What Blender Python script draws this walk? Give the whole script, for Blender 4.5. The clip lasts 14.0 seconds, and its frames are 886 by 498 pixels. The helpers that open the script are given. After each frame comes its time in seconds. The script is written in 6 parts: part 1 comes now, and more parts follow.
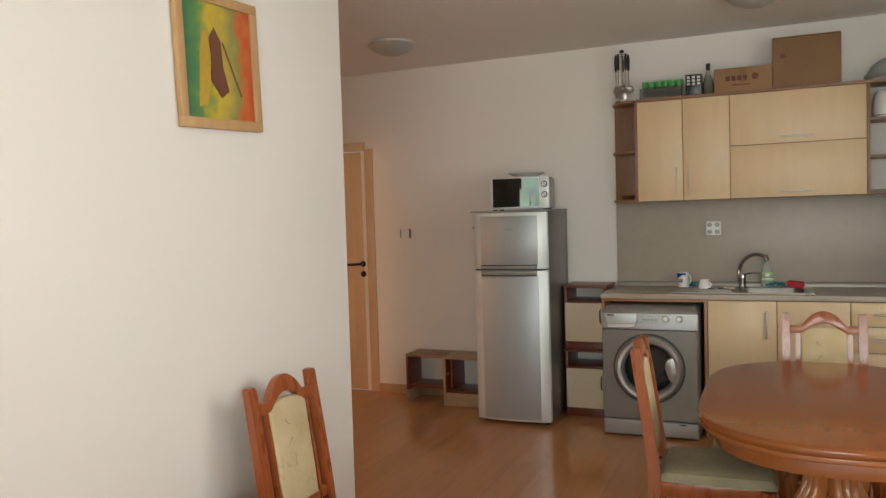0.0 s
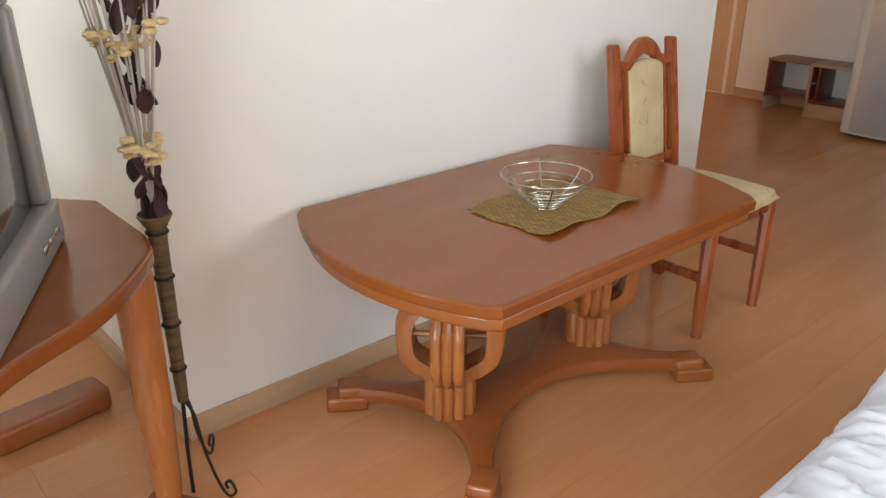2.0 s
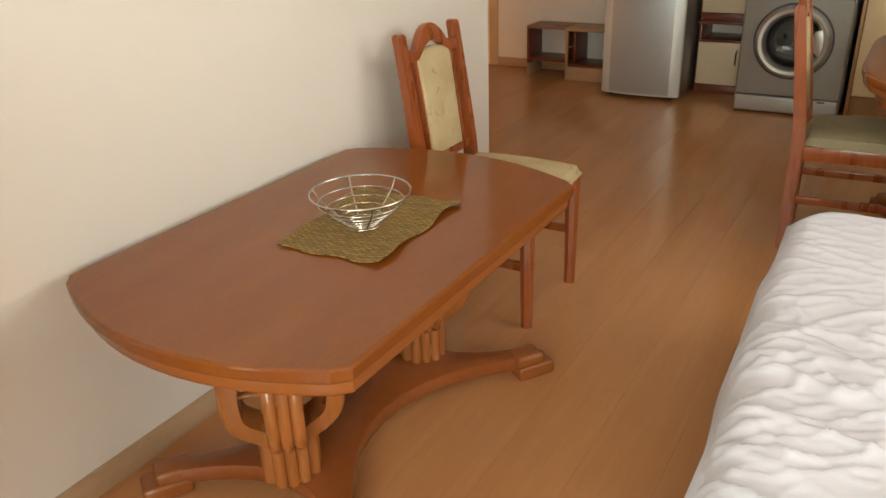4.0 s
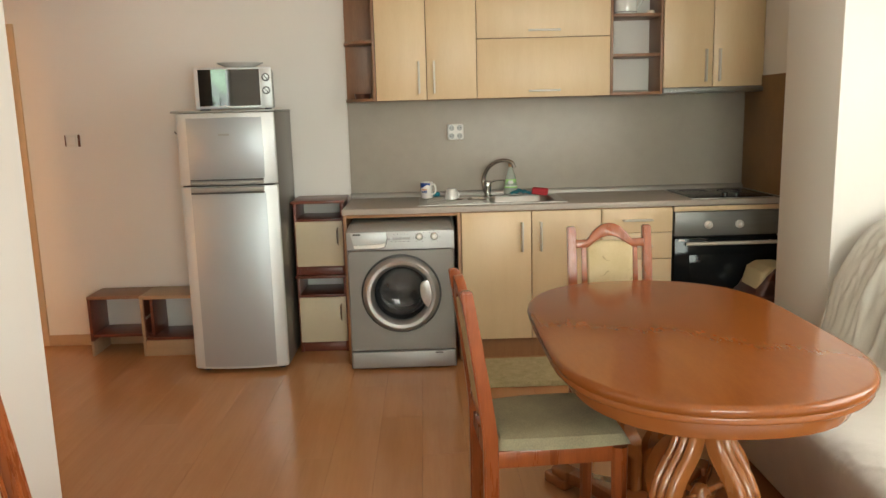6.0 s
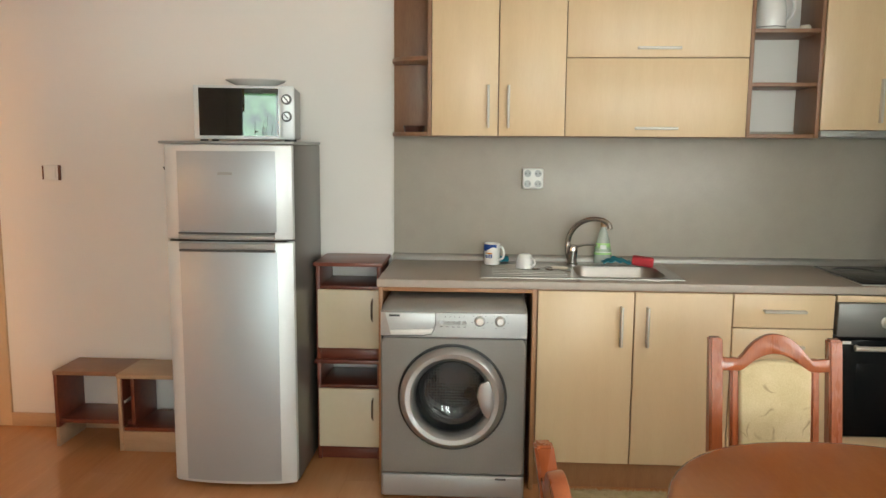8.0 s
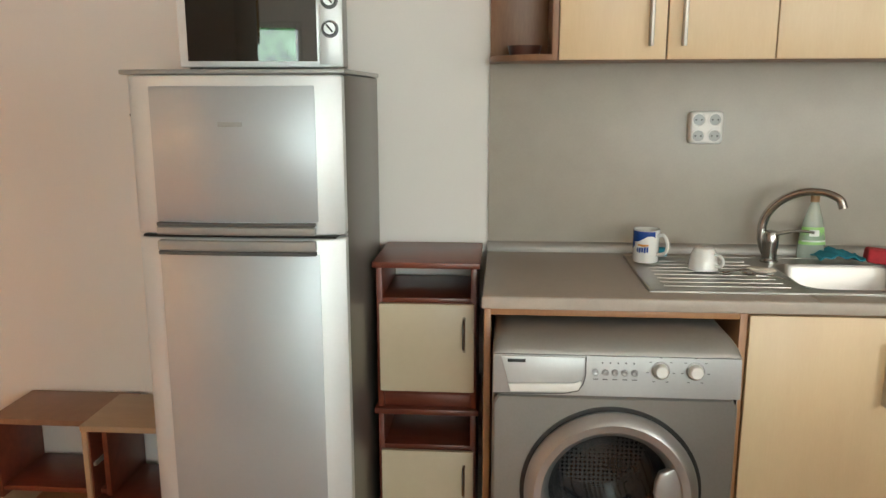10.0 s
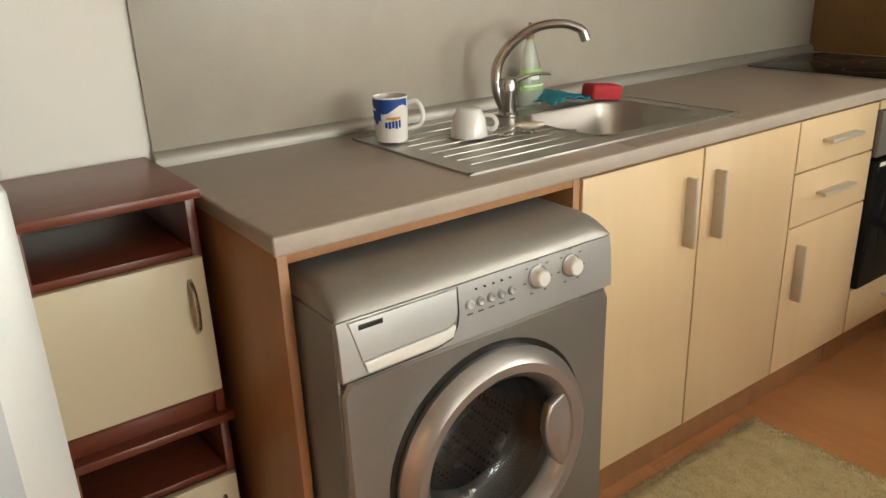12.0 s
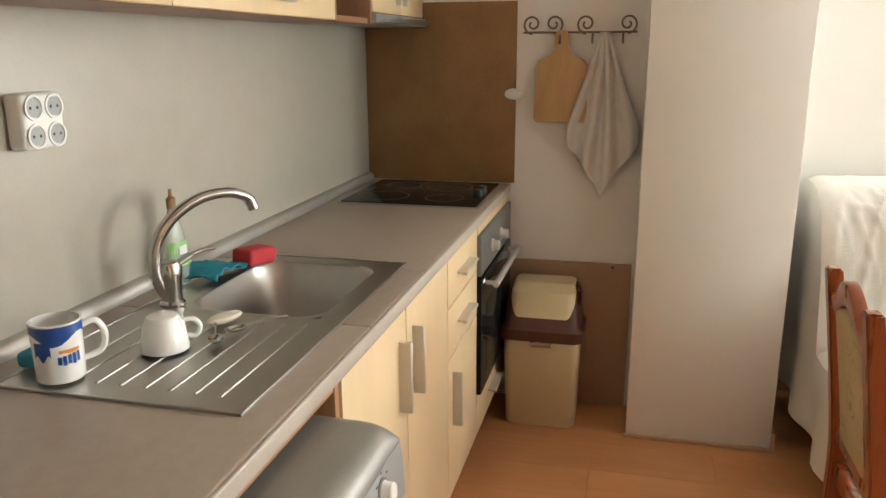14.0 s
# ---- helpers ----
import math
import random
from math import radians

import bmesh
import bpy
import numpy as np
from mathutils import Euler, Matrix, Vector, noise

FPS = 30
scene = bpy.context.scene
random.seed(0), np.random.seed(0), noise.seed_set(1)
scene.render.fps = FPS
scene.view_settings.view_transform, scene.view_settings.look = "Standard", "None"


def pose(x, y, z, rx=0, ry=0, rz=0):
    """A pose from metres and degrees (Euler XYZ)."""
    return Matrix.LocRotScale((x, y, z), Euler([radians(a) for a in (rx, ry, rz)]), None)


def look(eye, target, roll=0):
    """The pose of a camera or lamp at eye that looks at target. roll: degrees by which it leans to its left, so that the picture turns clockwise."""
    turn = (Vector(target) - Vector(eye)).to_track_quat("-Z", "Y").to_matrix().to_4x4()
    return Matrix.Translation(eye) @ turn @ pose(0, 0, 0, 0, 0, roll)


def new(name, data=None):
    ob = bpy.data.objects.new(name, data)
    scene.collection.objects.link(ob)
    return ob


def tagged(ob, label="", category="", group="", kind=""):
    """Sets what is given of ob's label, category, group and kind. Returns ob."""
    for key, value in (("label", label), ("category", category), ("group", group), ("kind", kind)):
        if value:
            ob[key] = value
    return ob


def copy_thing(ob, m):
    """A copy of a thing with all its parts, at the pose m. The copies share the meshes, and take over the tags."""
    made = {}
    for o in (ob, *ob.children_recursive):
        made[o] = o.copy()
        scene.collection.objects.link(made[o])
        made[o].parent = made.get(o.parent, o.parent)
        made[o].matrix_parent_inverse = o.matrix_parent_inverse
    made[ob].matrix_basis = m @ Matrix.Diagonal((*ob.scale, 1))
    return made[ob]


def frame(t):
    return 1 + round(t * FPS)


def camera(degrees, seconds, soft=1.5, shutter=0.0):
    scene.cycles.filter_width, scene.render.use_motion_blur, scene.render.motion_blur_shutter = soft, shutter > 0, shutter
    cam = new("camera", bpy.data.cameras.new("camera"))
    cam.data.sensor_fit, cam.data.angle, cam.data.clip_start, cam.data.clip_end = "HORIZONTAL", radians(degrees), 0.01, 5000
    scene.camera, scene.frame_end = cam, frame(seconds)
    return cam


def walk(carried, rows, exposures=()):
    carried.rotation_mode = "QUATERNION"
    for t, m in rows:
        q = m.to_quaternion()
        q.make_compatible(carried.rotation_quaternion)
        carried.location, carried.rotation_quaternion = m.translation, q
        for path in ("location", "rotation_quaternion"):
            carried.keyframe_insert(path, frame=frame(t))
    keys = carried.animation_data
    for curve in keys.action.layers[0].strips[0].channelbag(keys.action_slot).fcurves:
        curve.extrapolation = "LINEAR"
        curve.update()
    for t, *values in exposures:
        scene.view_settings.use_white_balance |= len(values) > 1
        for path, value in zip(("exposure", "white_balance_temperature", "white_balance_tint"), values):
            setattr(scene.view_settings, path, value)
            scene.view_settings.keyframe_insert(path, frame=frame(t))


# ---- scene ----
cam = camera(59.7, 14.0)
PATH = [
    (0, (-0.054, 0.023, 1.455), (-0.854, 1.854, 1.375), -1.7),
    (0.5, (-0.046, -0.036, 1.468), (-0.908, 1.764, 1.337), -1.5),
    (0.6, (-0.05, -0.036, 1.457), (-0.889, 1.774, 1.315), -1.3),
    (1, (-0.022, -0.114, 1.403), (-0.785, 1.712, 1.113), 1.3),
    (1.3, (0.005, -0.142, 1.341), (-0.766, 1.636, 0.846), 1.9),
    (1.5, (0.02, -0.148, 1.32), (-0.884, 1.505, 0.649), 2.3),
    (2, (0.056, -0.202, 1.32), (-1.337, 1.002, 0.539), 0.0),
    (2.2, (0.065, -0.223, 1.329), (-1.444, 0.848, 0.569), -1.2),
    (4.3, (-0.265, 0.02, 1.34), (-1.044, 1.671, 0.522), -1.8),
    (4.5, (-0.319, 0.105, 1.343), (-0.974, 1.823, 0.557), -1.5),
    (5, (-0.427, 0.317, 1.4), (-0.789, 2.186, 0.786), -0.8),
    (5.3, (-0.518, 0.444, 1.401), (-0.69, 2.37, 0.889), -0.9),
    (5.5, (-0.571, 0.545, 1.414), (-0.646, 2.488, 0.944), -1.6),
    (5.8, (-0.657, 0.687, 1.426), (-0.631, 2.645, 1.021), -1.5),
    (6, (-0.678, 0.791, 1.453), (-0.638, 2.76, 1.104), -1.5),
    (6.4, (-0.685, 1.034, 1.486), (-0.656, 3.022, 1.271), -0.5),
    (6.5, (-0.671, 1.083, 1.494), (-0.65, 3.072, 1.288), -1.0),
    (7, (-0.715, 1.373, 1.492), (-0.681, 3.363, 1.293), -1.4),
    (7.5, (-0.732, 1.665, 1.48), (-0.696, 3.652, 1.257), -0.6),
    (8, (-0.706, 1.961, 1.475), (-0.814, 3.941, 1.214), 0.4),
    (8.5, (-0.782, 2.301, 1.446), (-1.0, 4.264, 1.137), -0.1),
    (8.7, (-0.789, 2.419, 1.449), (-1.046, 4.375, 1.122), -0.1),
    (10.8, (-1.331, 3.651, 1.406), (-1.144, 5.597, 0.977), 0.4),
    (11, (-1.366, 3.734, 1.393), (-1.000, 5.650, 0.948), -0.0),
    (11.5, (-1.545, 3.930, 1.348), (-0.655, 5.622, 0.762), -1.3),
    (12, (-1.599, 4.103, 1.312), (-0.510, 5.627, 0.609), -2.2),
    (12.5, (-1.557, 4.324, 1.322), (-0.295, 5.681, 0.570), -3.4),
    (13, (-1.557, 4.477, 1.324), (-0.020, 5.497, 0.549), -4.0),
    (13.5, (-1.582, 4.658, 1.382), (0.172, 5.314, 0.679), -3.2),
    (14, (-1.667, 4.687, 1.452), (0.211, 5.154, 0.947), -0.3),
]
EXPO = [(0.0, -0.14, 6700, 9), (1.0, -0.14, 6700, 9), (2.2, 0.10, 6150, 9), (4.5, -0.08, 7700, 8), (5.5, 0.26, 7400, 6), (6.5, 0.57, 6650, 6), (8.5, 0.64, 6450, 4), (11.0, 0.54, 6450, 5), (12.0, 0.88, 6950, 7), (12.5, 1.0, 6850, 8), (14.0, 1.26, 6500, 7)]
walk(cam, [(t, look(eye, target, roll)) for t, eye, target, roll in PATH], EXPO)

# ---- world, sun, lights ----
world = bpy.data.worlds.new("sky")
scene.world = world
world.use_nodes = True
wn = world.node_tree.nodes
sky = wn.new("ShaderNodeTexSky")
sky.sky_type, sky.sun_disc = "NISHITA", False
sky.sun_elevation, sky.sun_rotation = radians(50), radians(40)
wn["Background"].inputs["Strength"].default_value = 0.12
world.node_tree.links.new(sky.outputs[0], wn["Background"].inputs["Color"])

sun = new("sun", bpy.data.lights.new("sun", "SUN"))
sun.data.energy, sun.data.angle, sun.data.color = 3.0, radians(0.5), (1.0, 0.95, 0.86)
sun.matrix_world = look((0, 0, 20), (-10, -11, 2))


def area_lamp(name, eye, target, w, h, watts, color):
    data = bpy.data.lights.new(name, "AREA")
    data.shape, data.size, data.size_y, data.energy, data.color = "RECTANGLE", w, h, watts, color
    ob = new(name, data)
    ob.matrix_world = look(eye, target)
    return ob


area_lamp("window_light", (0.25, -2.06, 1.50), (0.0, 0, 1.3), 1.8, 1.3, 90.0, (0.92, 0.97, 1.0))
area_lamp("balcony_door_light", (-1.50, -2.06, 1.15), (-1.2, 0, 1.15), 0.55, 2.0, 10.0, (0.92, 0.97, 1.0))
area_lamp("side_window_light", (1.66, 2.30, 1.60), (0, 2.40, 1.35), 1.9, 1.2, 36.0, (0.99, 0.98, 0.96))
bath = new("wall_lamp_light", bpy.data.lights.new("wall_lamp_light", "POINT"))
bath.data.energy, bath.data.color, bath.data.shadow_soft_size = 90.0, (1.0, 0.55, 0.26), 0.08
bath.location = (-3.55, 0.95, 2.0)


# ---- materials ----
def mat(name, c1, c2=None, rough=0.5, metal=0.0, scale=3.0, fine=60.0, stretch=(1, 1, 1), bump=0.05, coat=0.0, rough_var=0.12,
        coords="Object", detail=6.0, island=0.0, per_object=0.0, spec=None, mix2=None):
    """Two scales of noise between two colours, with fine relief."""
    m = bpy.data.materials.new(name)
    m.use_nodes = True
    nt = m.node_tree
    n, link = nt.nodes, nt.links.new
    b = n["Principled BSDF"]
    c2 = c2 or tuple(v * 0.88 for v in c1)
    co = n.new("ShaderNodeTexCoord")
    mp = n.new("ShaderNodeMapping")
    mp.inputs["Scale"].default_value = stretch
    link(co.outputs[coords], mp.inputs[0])
    big = n.new("ShaderNodeTexNoise")
    big.inputs["Scale"].default_value, big.inputs["Detail"].default_value = scale, detail
    small = n.new("ShaderNodeTexNoise")
    small.inputs["Scale"].default_value, small.inputs["Detail"].default_value = fine, 4
    link(mp.outputs[0], big.inputs["Vector"])
    link(mp.outputs[0], small.inputs["Vector"])
    if per_object:
        info = n.new("ShaderNodeObjectInfo")
        add = n.new("ShaderNodeVectorMath")
        sc = n.new("ShaderNodeMath")
        sc.operation, sc.inputs[1].default_value = "MULTIPLY", 37.0
        link(info.outputs["Random"], sc.inputs[0])
        link(co.outputs[coords], add.inputs[0])
        link(sc.outputs[0], add.inputs[1])
        link(add.outputs[0], mp.inputs[0])
    mixn = n.new("ShaderNodeMath")
    mixn.operation = "MULTIPLY_ADD"
    mixn.inputs[1].default_value, mixn.inputs[2].default_value = 0.35, 0.0
    link(small.outputs["Fac"], mixn.inputs[0])
    sm = n.new("ShaderNodeMath")
    sm.operation = "MULTIPLY_ADD"
    sm.inputs[1].default_value = 0.65
    link(big.outputs["Fac"], sm.inputs[0])
    link(mixn.outputs[0], sm.inputs[2])
    ramp = n.new("ShaderNodeValToRGB")
    ramp.color_ramp.elements[0].position, ramp.color_ramp.elements[1].position = 0.34, 0.66
    ramp.color_ramp.elements[0].color, ramp.color_ramp.elements[1].color = (*c2, 1), (*c1, 1)
    link(sm.outputs[0], ramp.inputs[0])
    out = ramp.outputs[0]
    if per_object:
        hsv = n.new("ShaderNodeHueSaturation")
        mr = n.new("ShaderNodeMapRange")
        mr.inputs["To Min"].default_value, mr.inputs["To Max"].default_value = 1 - per_object, 1 + per_object
        link(info.outputs["Random"], mr.inputs["Value"])
        link(mr.outputs[0], hsv.inputs["Value"])
        link(out, hsv.inputs["Color"])
        out = hsv.outputs[0]
    link(out, b.inputs["Base Color"])
    rr = n.new("ShaderNodeMapRange")
    rr.inputs["To Min"].default_value, rr.inputs["To Max"].default_value = max(0.02, rough * (1 - rough_var)), min(1, rough * (1 + rough_var))
    link(big.outputs["Fac"], rr.inputs["Value"])
    link(rr.outputs[0], b.inputs["Roughness"])
    b.inputs["Metallic"].default_value = metal
    b.inputs["Coat Weight"].default_value = coat
    b.inputs["Coat Roughness"].default_value = 0.12
    if spec is not None:
        b.inputs["Specular IOR Level"].default_value = spec
    if bump:
        bp = n.new("ShaderNodeBump")
        bp.inputs["Strength"].default_value, bp.inputs["Distance"].default_value = bump, 0.01
        link(sm.outputs[0], bp.inputs["Height"])
        link(bp.outputs[0], b.inputs["Normal"])
    return m


def glass(name, color=(1, 1, 1), rough=0.02, alpha=1.0):
    m = bpy.data.materials.new(name)
    m.use_nodes = True
    b = m.node_tree.nodes["Principled BSDF"]
    b.inputs["Base Color"].default_value = (*color, 1)
    b.inputs["Roughness"].default_value = rough
    b.inputs["Transmission Weight"].default_value = 1.0
    b.inputs["IOR"].default_value = 1.45
    return m


WALL = mat("wall_paint", (0.80, 0.765, 0.72), (0.775, 0.74, 0.69), 0.75, scale=1.2, fine=220, bump=0.06)
CEIL = mat("ceiling_paint", (0.78, 0.75, 0.71), (0.75, 0.72, 0.68), 0.8, scale=1.5, fine=200, bump=0.04)
LAM = mat("laminate_floor", (0.575, 0.272, 0.118), (0.51, 0.232, 0.098), 0.17, scale=1.6, fine=11, stretch=(7, 0.55, 1), bump=0.012, per_object=0.022, rough_var=0.25)
SKIRT = mat("skirting_laminate", (0.50, 0.34, 0.21), (0.42, 0.27, 0.16), 0.4, scale=3, fine=30, stretch=(1, 1, 8), bump=0.02)
CHERRY = mat("cherry_wood", (0.29, 0.085, 0.024), (0.245, 0.068, 0.019), 0.25, scale=2.5, fine=18, stretch=(2, 2, 2), bump=0.03, coat=0.35)
CHAIRW = mat("cherry_chair_wood", (0.34, 0.088, 0.024), (0.235, 0.054, 0.014), 0.28, scale=3.0, fine=24, stretch=(9, 9, 1.0), bump=0.02, coat=0.3)
CHERRY_TOP = mat("cherry_veneer", (0.245, 0.071, 0.0140), (0.210, 0.057, 0.011), 0.15, scale=3.5, fine=40, stretch=(3, 0.8, 3), bump=0.0, coat=0.0, rough_var=0.0)
OAKY = mat("cherry_turned", (0.39, 0.140, 0.040), (0.32, 0.108, 0.029), 0.27, scale=3.0, fine=20, stretch=(5, 5, 1.0), bump=0.03, coat=0.3)
EDGEW = mat("cherry_edge", (0.31, 0.098, 0.025), (0.27, 0.080, 0.020), 0.24, scale=2, fine=12, bump=0.01, coat=0.3)
MAHOG = mat("mahogany_board", (0.19, 0.046, 0.023), (0.12, 0.027, 0.014), 0.32, scale=3, fine=22, stretch=(1.5, 9, 9), bump=0.02)
WALNUT = mat("walnut_board", (0.30, 0.155, 0.085), (0.235, 0.115, 0.062), 0.42, scale=3, fine=24, stretch=(8, 8, 1.2), bump=0.02)
CARC = mat("carcass_board", (0.40, 0.20, 0.09), (0.33, 0.155, 0.07), 0.4, scale=3, fine=24, stretch=(8, 8, 1.2), bump=0.02)
MAPLE = mat("maple_front", (0.73, 0.55, 0.335), (0.69, 0.505, 0.30), 0.38, scale=2.5, fine=30, stretch=(7, 7, 1.0), bump=0.015)
CREAM = mat("cream_front", (0.71, 0.60, 0.425), (0.675, 0.565, 0.395), 0.4, scale=3, fine=50, bump=0.01)
BEIGE = mat("beige_board", (0.46, 0.31, 0.19), (0.39, 0.255, 0.15), 0.45, scale=3, fine=30, stretch=(1.4, 8, 8), bump=0.02)
COUNTER = mat("worktop_laminate", (0.365, 0.30, 0.245), (0.32, 0.26, 0.21), 0.36, scale=40, fine=400, bump=0.02, rough_var=0.2)
SPLASH = mat("splashback_panel", (0.415, 0.375, 0.315), (0.385, 0.345, 0.29), 0.38, scale=12, fine=160, bump=0.015)
BROWN = mat("brown_panel", (0.27, 0.145, 0.052), (0.215, 0.112, 0.04), 0.5, scale=9, fine=90, bump=0.05)
HARDB = mat("hardboard_panel", (0.40, 0.25, 0.15), (0.35, 0.21, 0.125), 0.55, scale=6, fine=60, bump=0.03)
STEEL = mat("brushed_steel", (0.46, 0.44, 0.41), (0.41, 0.39, 0.36), 0.34, 1.0, scale=4, fine=60, stretch=(1, 6, 6), bump=0.004)
CHROME = mat("chrome", (0.52, 0.51, 0.49), (0.45, 0.44, 0.42), 0.2, 1.0, scale=6, fine=60, bump=0.0)
WIRE = mat("chrome_wire", (0.56, 0.53, 0.48), (0.48, 0.45, 0.41), 0.22, 1.0, scale=6, fine=60, bump=0.0)
SATIN = mat("satin_metal", (0.64, 0.60, 0.54), (0.58, 0.54, 0.48), 0.48, 0.55, scale=8, fine=60, bump=0.01)
ALU = mat("aluminium_trim", (0.48, 0.455, 0.42), (0.41, 0.39, 0.36), 0.55, 0.75, scale=8, fine=60, stretch=(1, 10, 10), bump=0.01)
FRIDGE = mat("fridge_silver", (0.47, 0.51, 0.54), (0.445, 0.485, 0.515), 0.38, 0.55, scale=4, fine=140, stretch=(1, 1, 1), bump=0.01)
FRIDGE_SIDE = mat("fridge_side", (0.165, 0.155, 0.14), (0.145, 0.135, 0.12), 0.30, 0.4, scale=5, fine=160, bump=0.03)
FRIDGE_BAND = mat("fridge_band", (0.70, 0.73, 0.73), (0.66, 0.69, 0.69), 0.42, 0.4, scale=4, fine=120, bump=0.01)
WASH = mat("washer_grey", (0.265, 0.255, 0.24), (0.235, 0.225, 0.21), 0.36, 0.55, scale=4, fine=140, bump=0.01)
WASH_TOP = mat("washer_top_grey", (0.30, 0.285, 0.265), (0.265, 0.25, 0.23), 0.36, 0.45, scale=4, fine=140, bump=0.01)
DRAWER = mat("drawer_silver", (0.58, 0.60, 0.60), (0.54, 0.56, 0.56), 0.42, 0.35, scale=5, fine=120, bump=0.01)
WASH_PANEL = mat("washer_panel", (0.44, 0.44, 0.435), (0.405, 0.405, 0.40), 0.44, 0.5, scale=5, fine=120, bump=0.01)
RING = mat("door_ring_silver", (0.46, 0.455, 0.45), (0.42, 0.415, 0.41), 0.30, 0.8, scale=5, fine=120, bump=0.01)
RUBBER = mat("grey_rubber", (0.09, 0.088, 0.085), (0.07, 0.068, 0.066), 0.55, scale=8, fine=90, bump=0.02)
BLACK = mat("black_plastic", (0.018, 0.017, 0.016), (0.012, 0.012, 0.011), 0.3, scale=6, fine=90, bump=0.01)
BLACKGL = mat("black_glass", (0.010, 0.011, 0.012), (0.007, 0.008, 0.009), 0.08, scale=4, fine=60, bump=0.0, spec=0.2)
DARK = mat("dark_gap", (0.03, 0.022, 0.017), (0.02, 0.015, 0.012), 0.7, scale=6, fine=60)
WHITE = mat("white_plastic", (0.78, 0.77, 0.73), (0.74, 0.73, 0.69), 0.35, scale=6, fine=80, bump=0.01)
CERAM = mat("white_ceramic", (0.80, 0.79, 0.76), (0.77, 0.76, 0.73), 0.12, scale=6, fine=60, bump=0.0, coat=0.4)
DOORP = mat("door_foil", (0.60, 0.43, 0.27), (0.56, 0.39, 0.24), 0.42, scale=3, fine=30, stretch=(7, 7, 1), bump=0.02)
SHEET = mat("white_sheet", (0.66, 0.67, 0.76), (0.62, 0.63, 0.72), 0.85, scale=16, fine=300, bump=0.08)
THROW = mat("cream_throw", (0.74, 0.71, 0.65), (0.68, 0.645, 0.585), 0.85, scale=7, fine=180, bump=0.25)
RUG = mat("olive_rug", (0.64, 0.54, 0.32), (0.46, 0.38, 0.20), 0.95, scale=28, fine=190, bump=0.8)
CARD = mat("cardboard", (0.34, 0.195, 0.095), (0.29, 0.16, 0.075), 0.75, scale=5, fine=90, bump=0.04)
CARD_D = mat("cardboard_dark", (0.27, 0.15, 0.07), (0.23, 0.125, 0.058), 0.75, scale=5, fine=90, bump=0.04)
PRINT = mat("brown_print", (0.16, 0.055, 0.025), None, 0.7)
IRON = mat("wrought_iron", (0.035, 0.028, 0.022), (0.022, 0.017, 0.014), 0.5, 0.6, scale=30, fine=120, bump=0.15)
SCROLL = mat("bronze_iron", (0.24, 0.17, 0.125), (0.16, 0.115, 0.085), 0.45, 0.7, scale=30, fine=120, bump=0.1)
BINC = mat("cream_plastic", (0.60, 0.49, 0.29), (0.56, 0.45, 0.26), 0.35, scale=5, fine=90, bump=0.02)
BINB = mat("brown_plastic", (0.085, 0.030, 0.020), (0.065, 0.022, 0.015), 0.28, scale=5, fine=90, bump=0.02)
BOARD = mat("beech_board", (0.52, 0.33, 0.15), (0.43, 0.25, 0.105), 0.5, scale=3, fine=30, stretch=(8, 8, 1), bump=0.03)
TOWEL = mat("white_towel", (0.66, 0.62, 0.57), (0.60, 0.56, 0.51), 0.95, scale=30, fine=260, bump=0.3)
TEAL = mat("teal_cloth", (0.025, 0.25, 0.33), (0.018, 0.19, 0.26), 0.9, scale=30, fine=200, bump=0.2)
RED = mat("red_sponge", (0.50, 0.035, 0.045), (0.42, 0.025, 0.035), 0.85, scale=40, fine=200, bump=0.4)
BLUE = mat("blue_glaze", (0.02, 0.07, 0.30), None, 0.15, coat=0.3)
ORANGE = mat("orange_glaze", (0.70, 0.28, 0.06), None, 0.2)
GREEN = mat("green_print", (0.05, 0.30, 0.08), (0.08, 0.40, 0.10), 0.4)
LABEL = mat("pale_green_label", (0.20, 0.46, 0.10), (0.30, 0.55, 0.18), 0.4, scale=30, fine=90, bump=0.0)
SOAPB = mat("bone_plastic", (0.78, 0.69, 0.56), None, 0.4)
TVS = mat("tv_silver", (0.33, 0.32, 0.295), (0.29, 0.28, 0.26), 0.42, 0.25, scale=5, fine=120, bump=0.02)
TVB = mat("tv_case_grey", (0.46, 0.52, 0.52), (0.42, 0.48, 0.48), 0.5, scale=5, fine=120, bump=0.03)
SCREEN = mat("tv_screen", (0.030, 0.034, 0.037), (0.024, 0.027, 0.03), 0.07, scale=3, fine=50, bump=0.0, coat=0.6)
WICKER = mat("wicker", (0.20, 0.13, 0.055), (0.05, 0.03, 0.014), 0.65, scale=14, fine=160, stretch=(1, 1, 5), bump=0.6)
LEAFD = mat("dried_leaf", (0.065, 0.022, 0.022), (0.04, 0.014, 0.014), 0.6, scale=12, fine=90, bump=0.1)
FLOWER = mat("dried_flower", (0.68, 0.54, 0.30), (0.58, 0.43, 0.22), 0.8, scale=20, fine=120, bump=0.2)
STEM = mat("dried_stem", (0.50, 0.44, 0.38), None, 0.7)
MATM = mat("seagrass_mat", (0.38, 0.25, 0.085), (0.24, 0.15, 0.045), 0.75, scale=18, fine=70, stretch=(1.2, 7, 1), bump=0.7)
DOORGL = mat("porthole_glass", (0.02, 0.022, 0.024), (0.016, 0.018, 0.02), 0.04, scale=3, fine=40, bump=0.0, spec=0.9)
DOORGL.node_tree.nodes["Principled BSDF"].inputs["Alpha"].default_value = 0.35


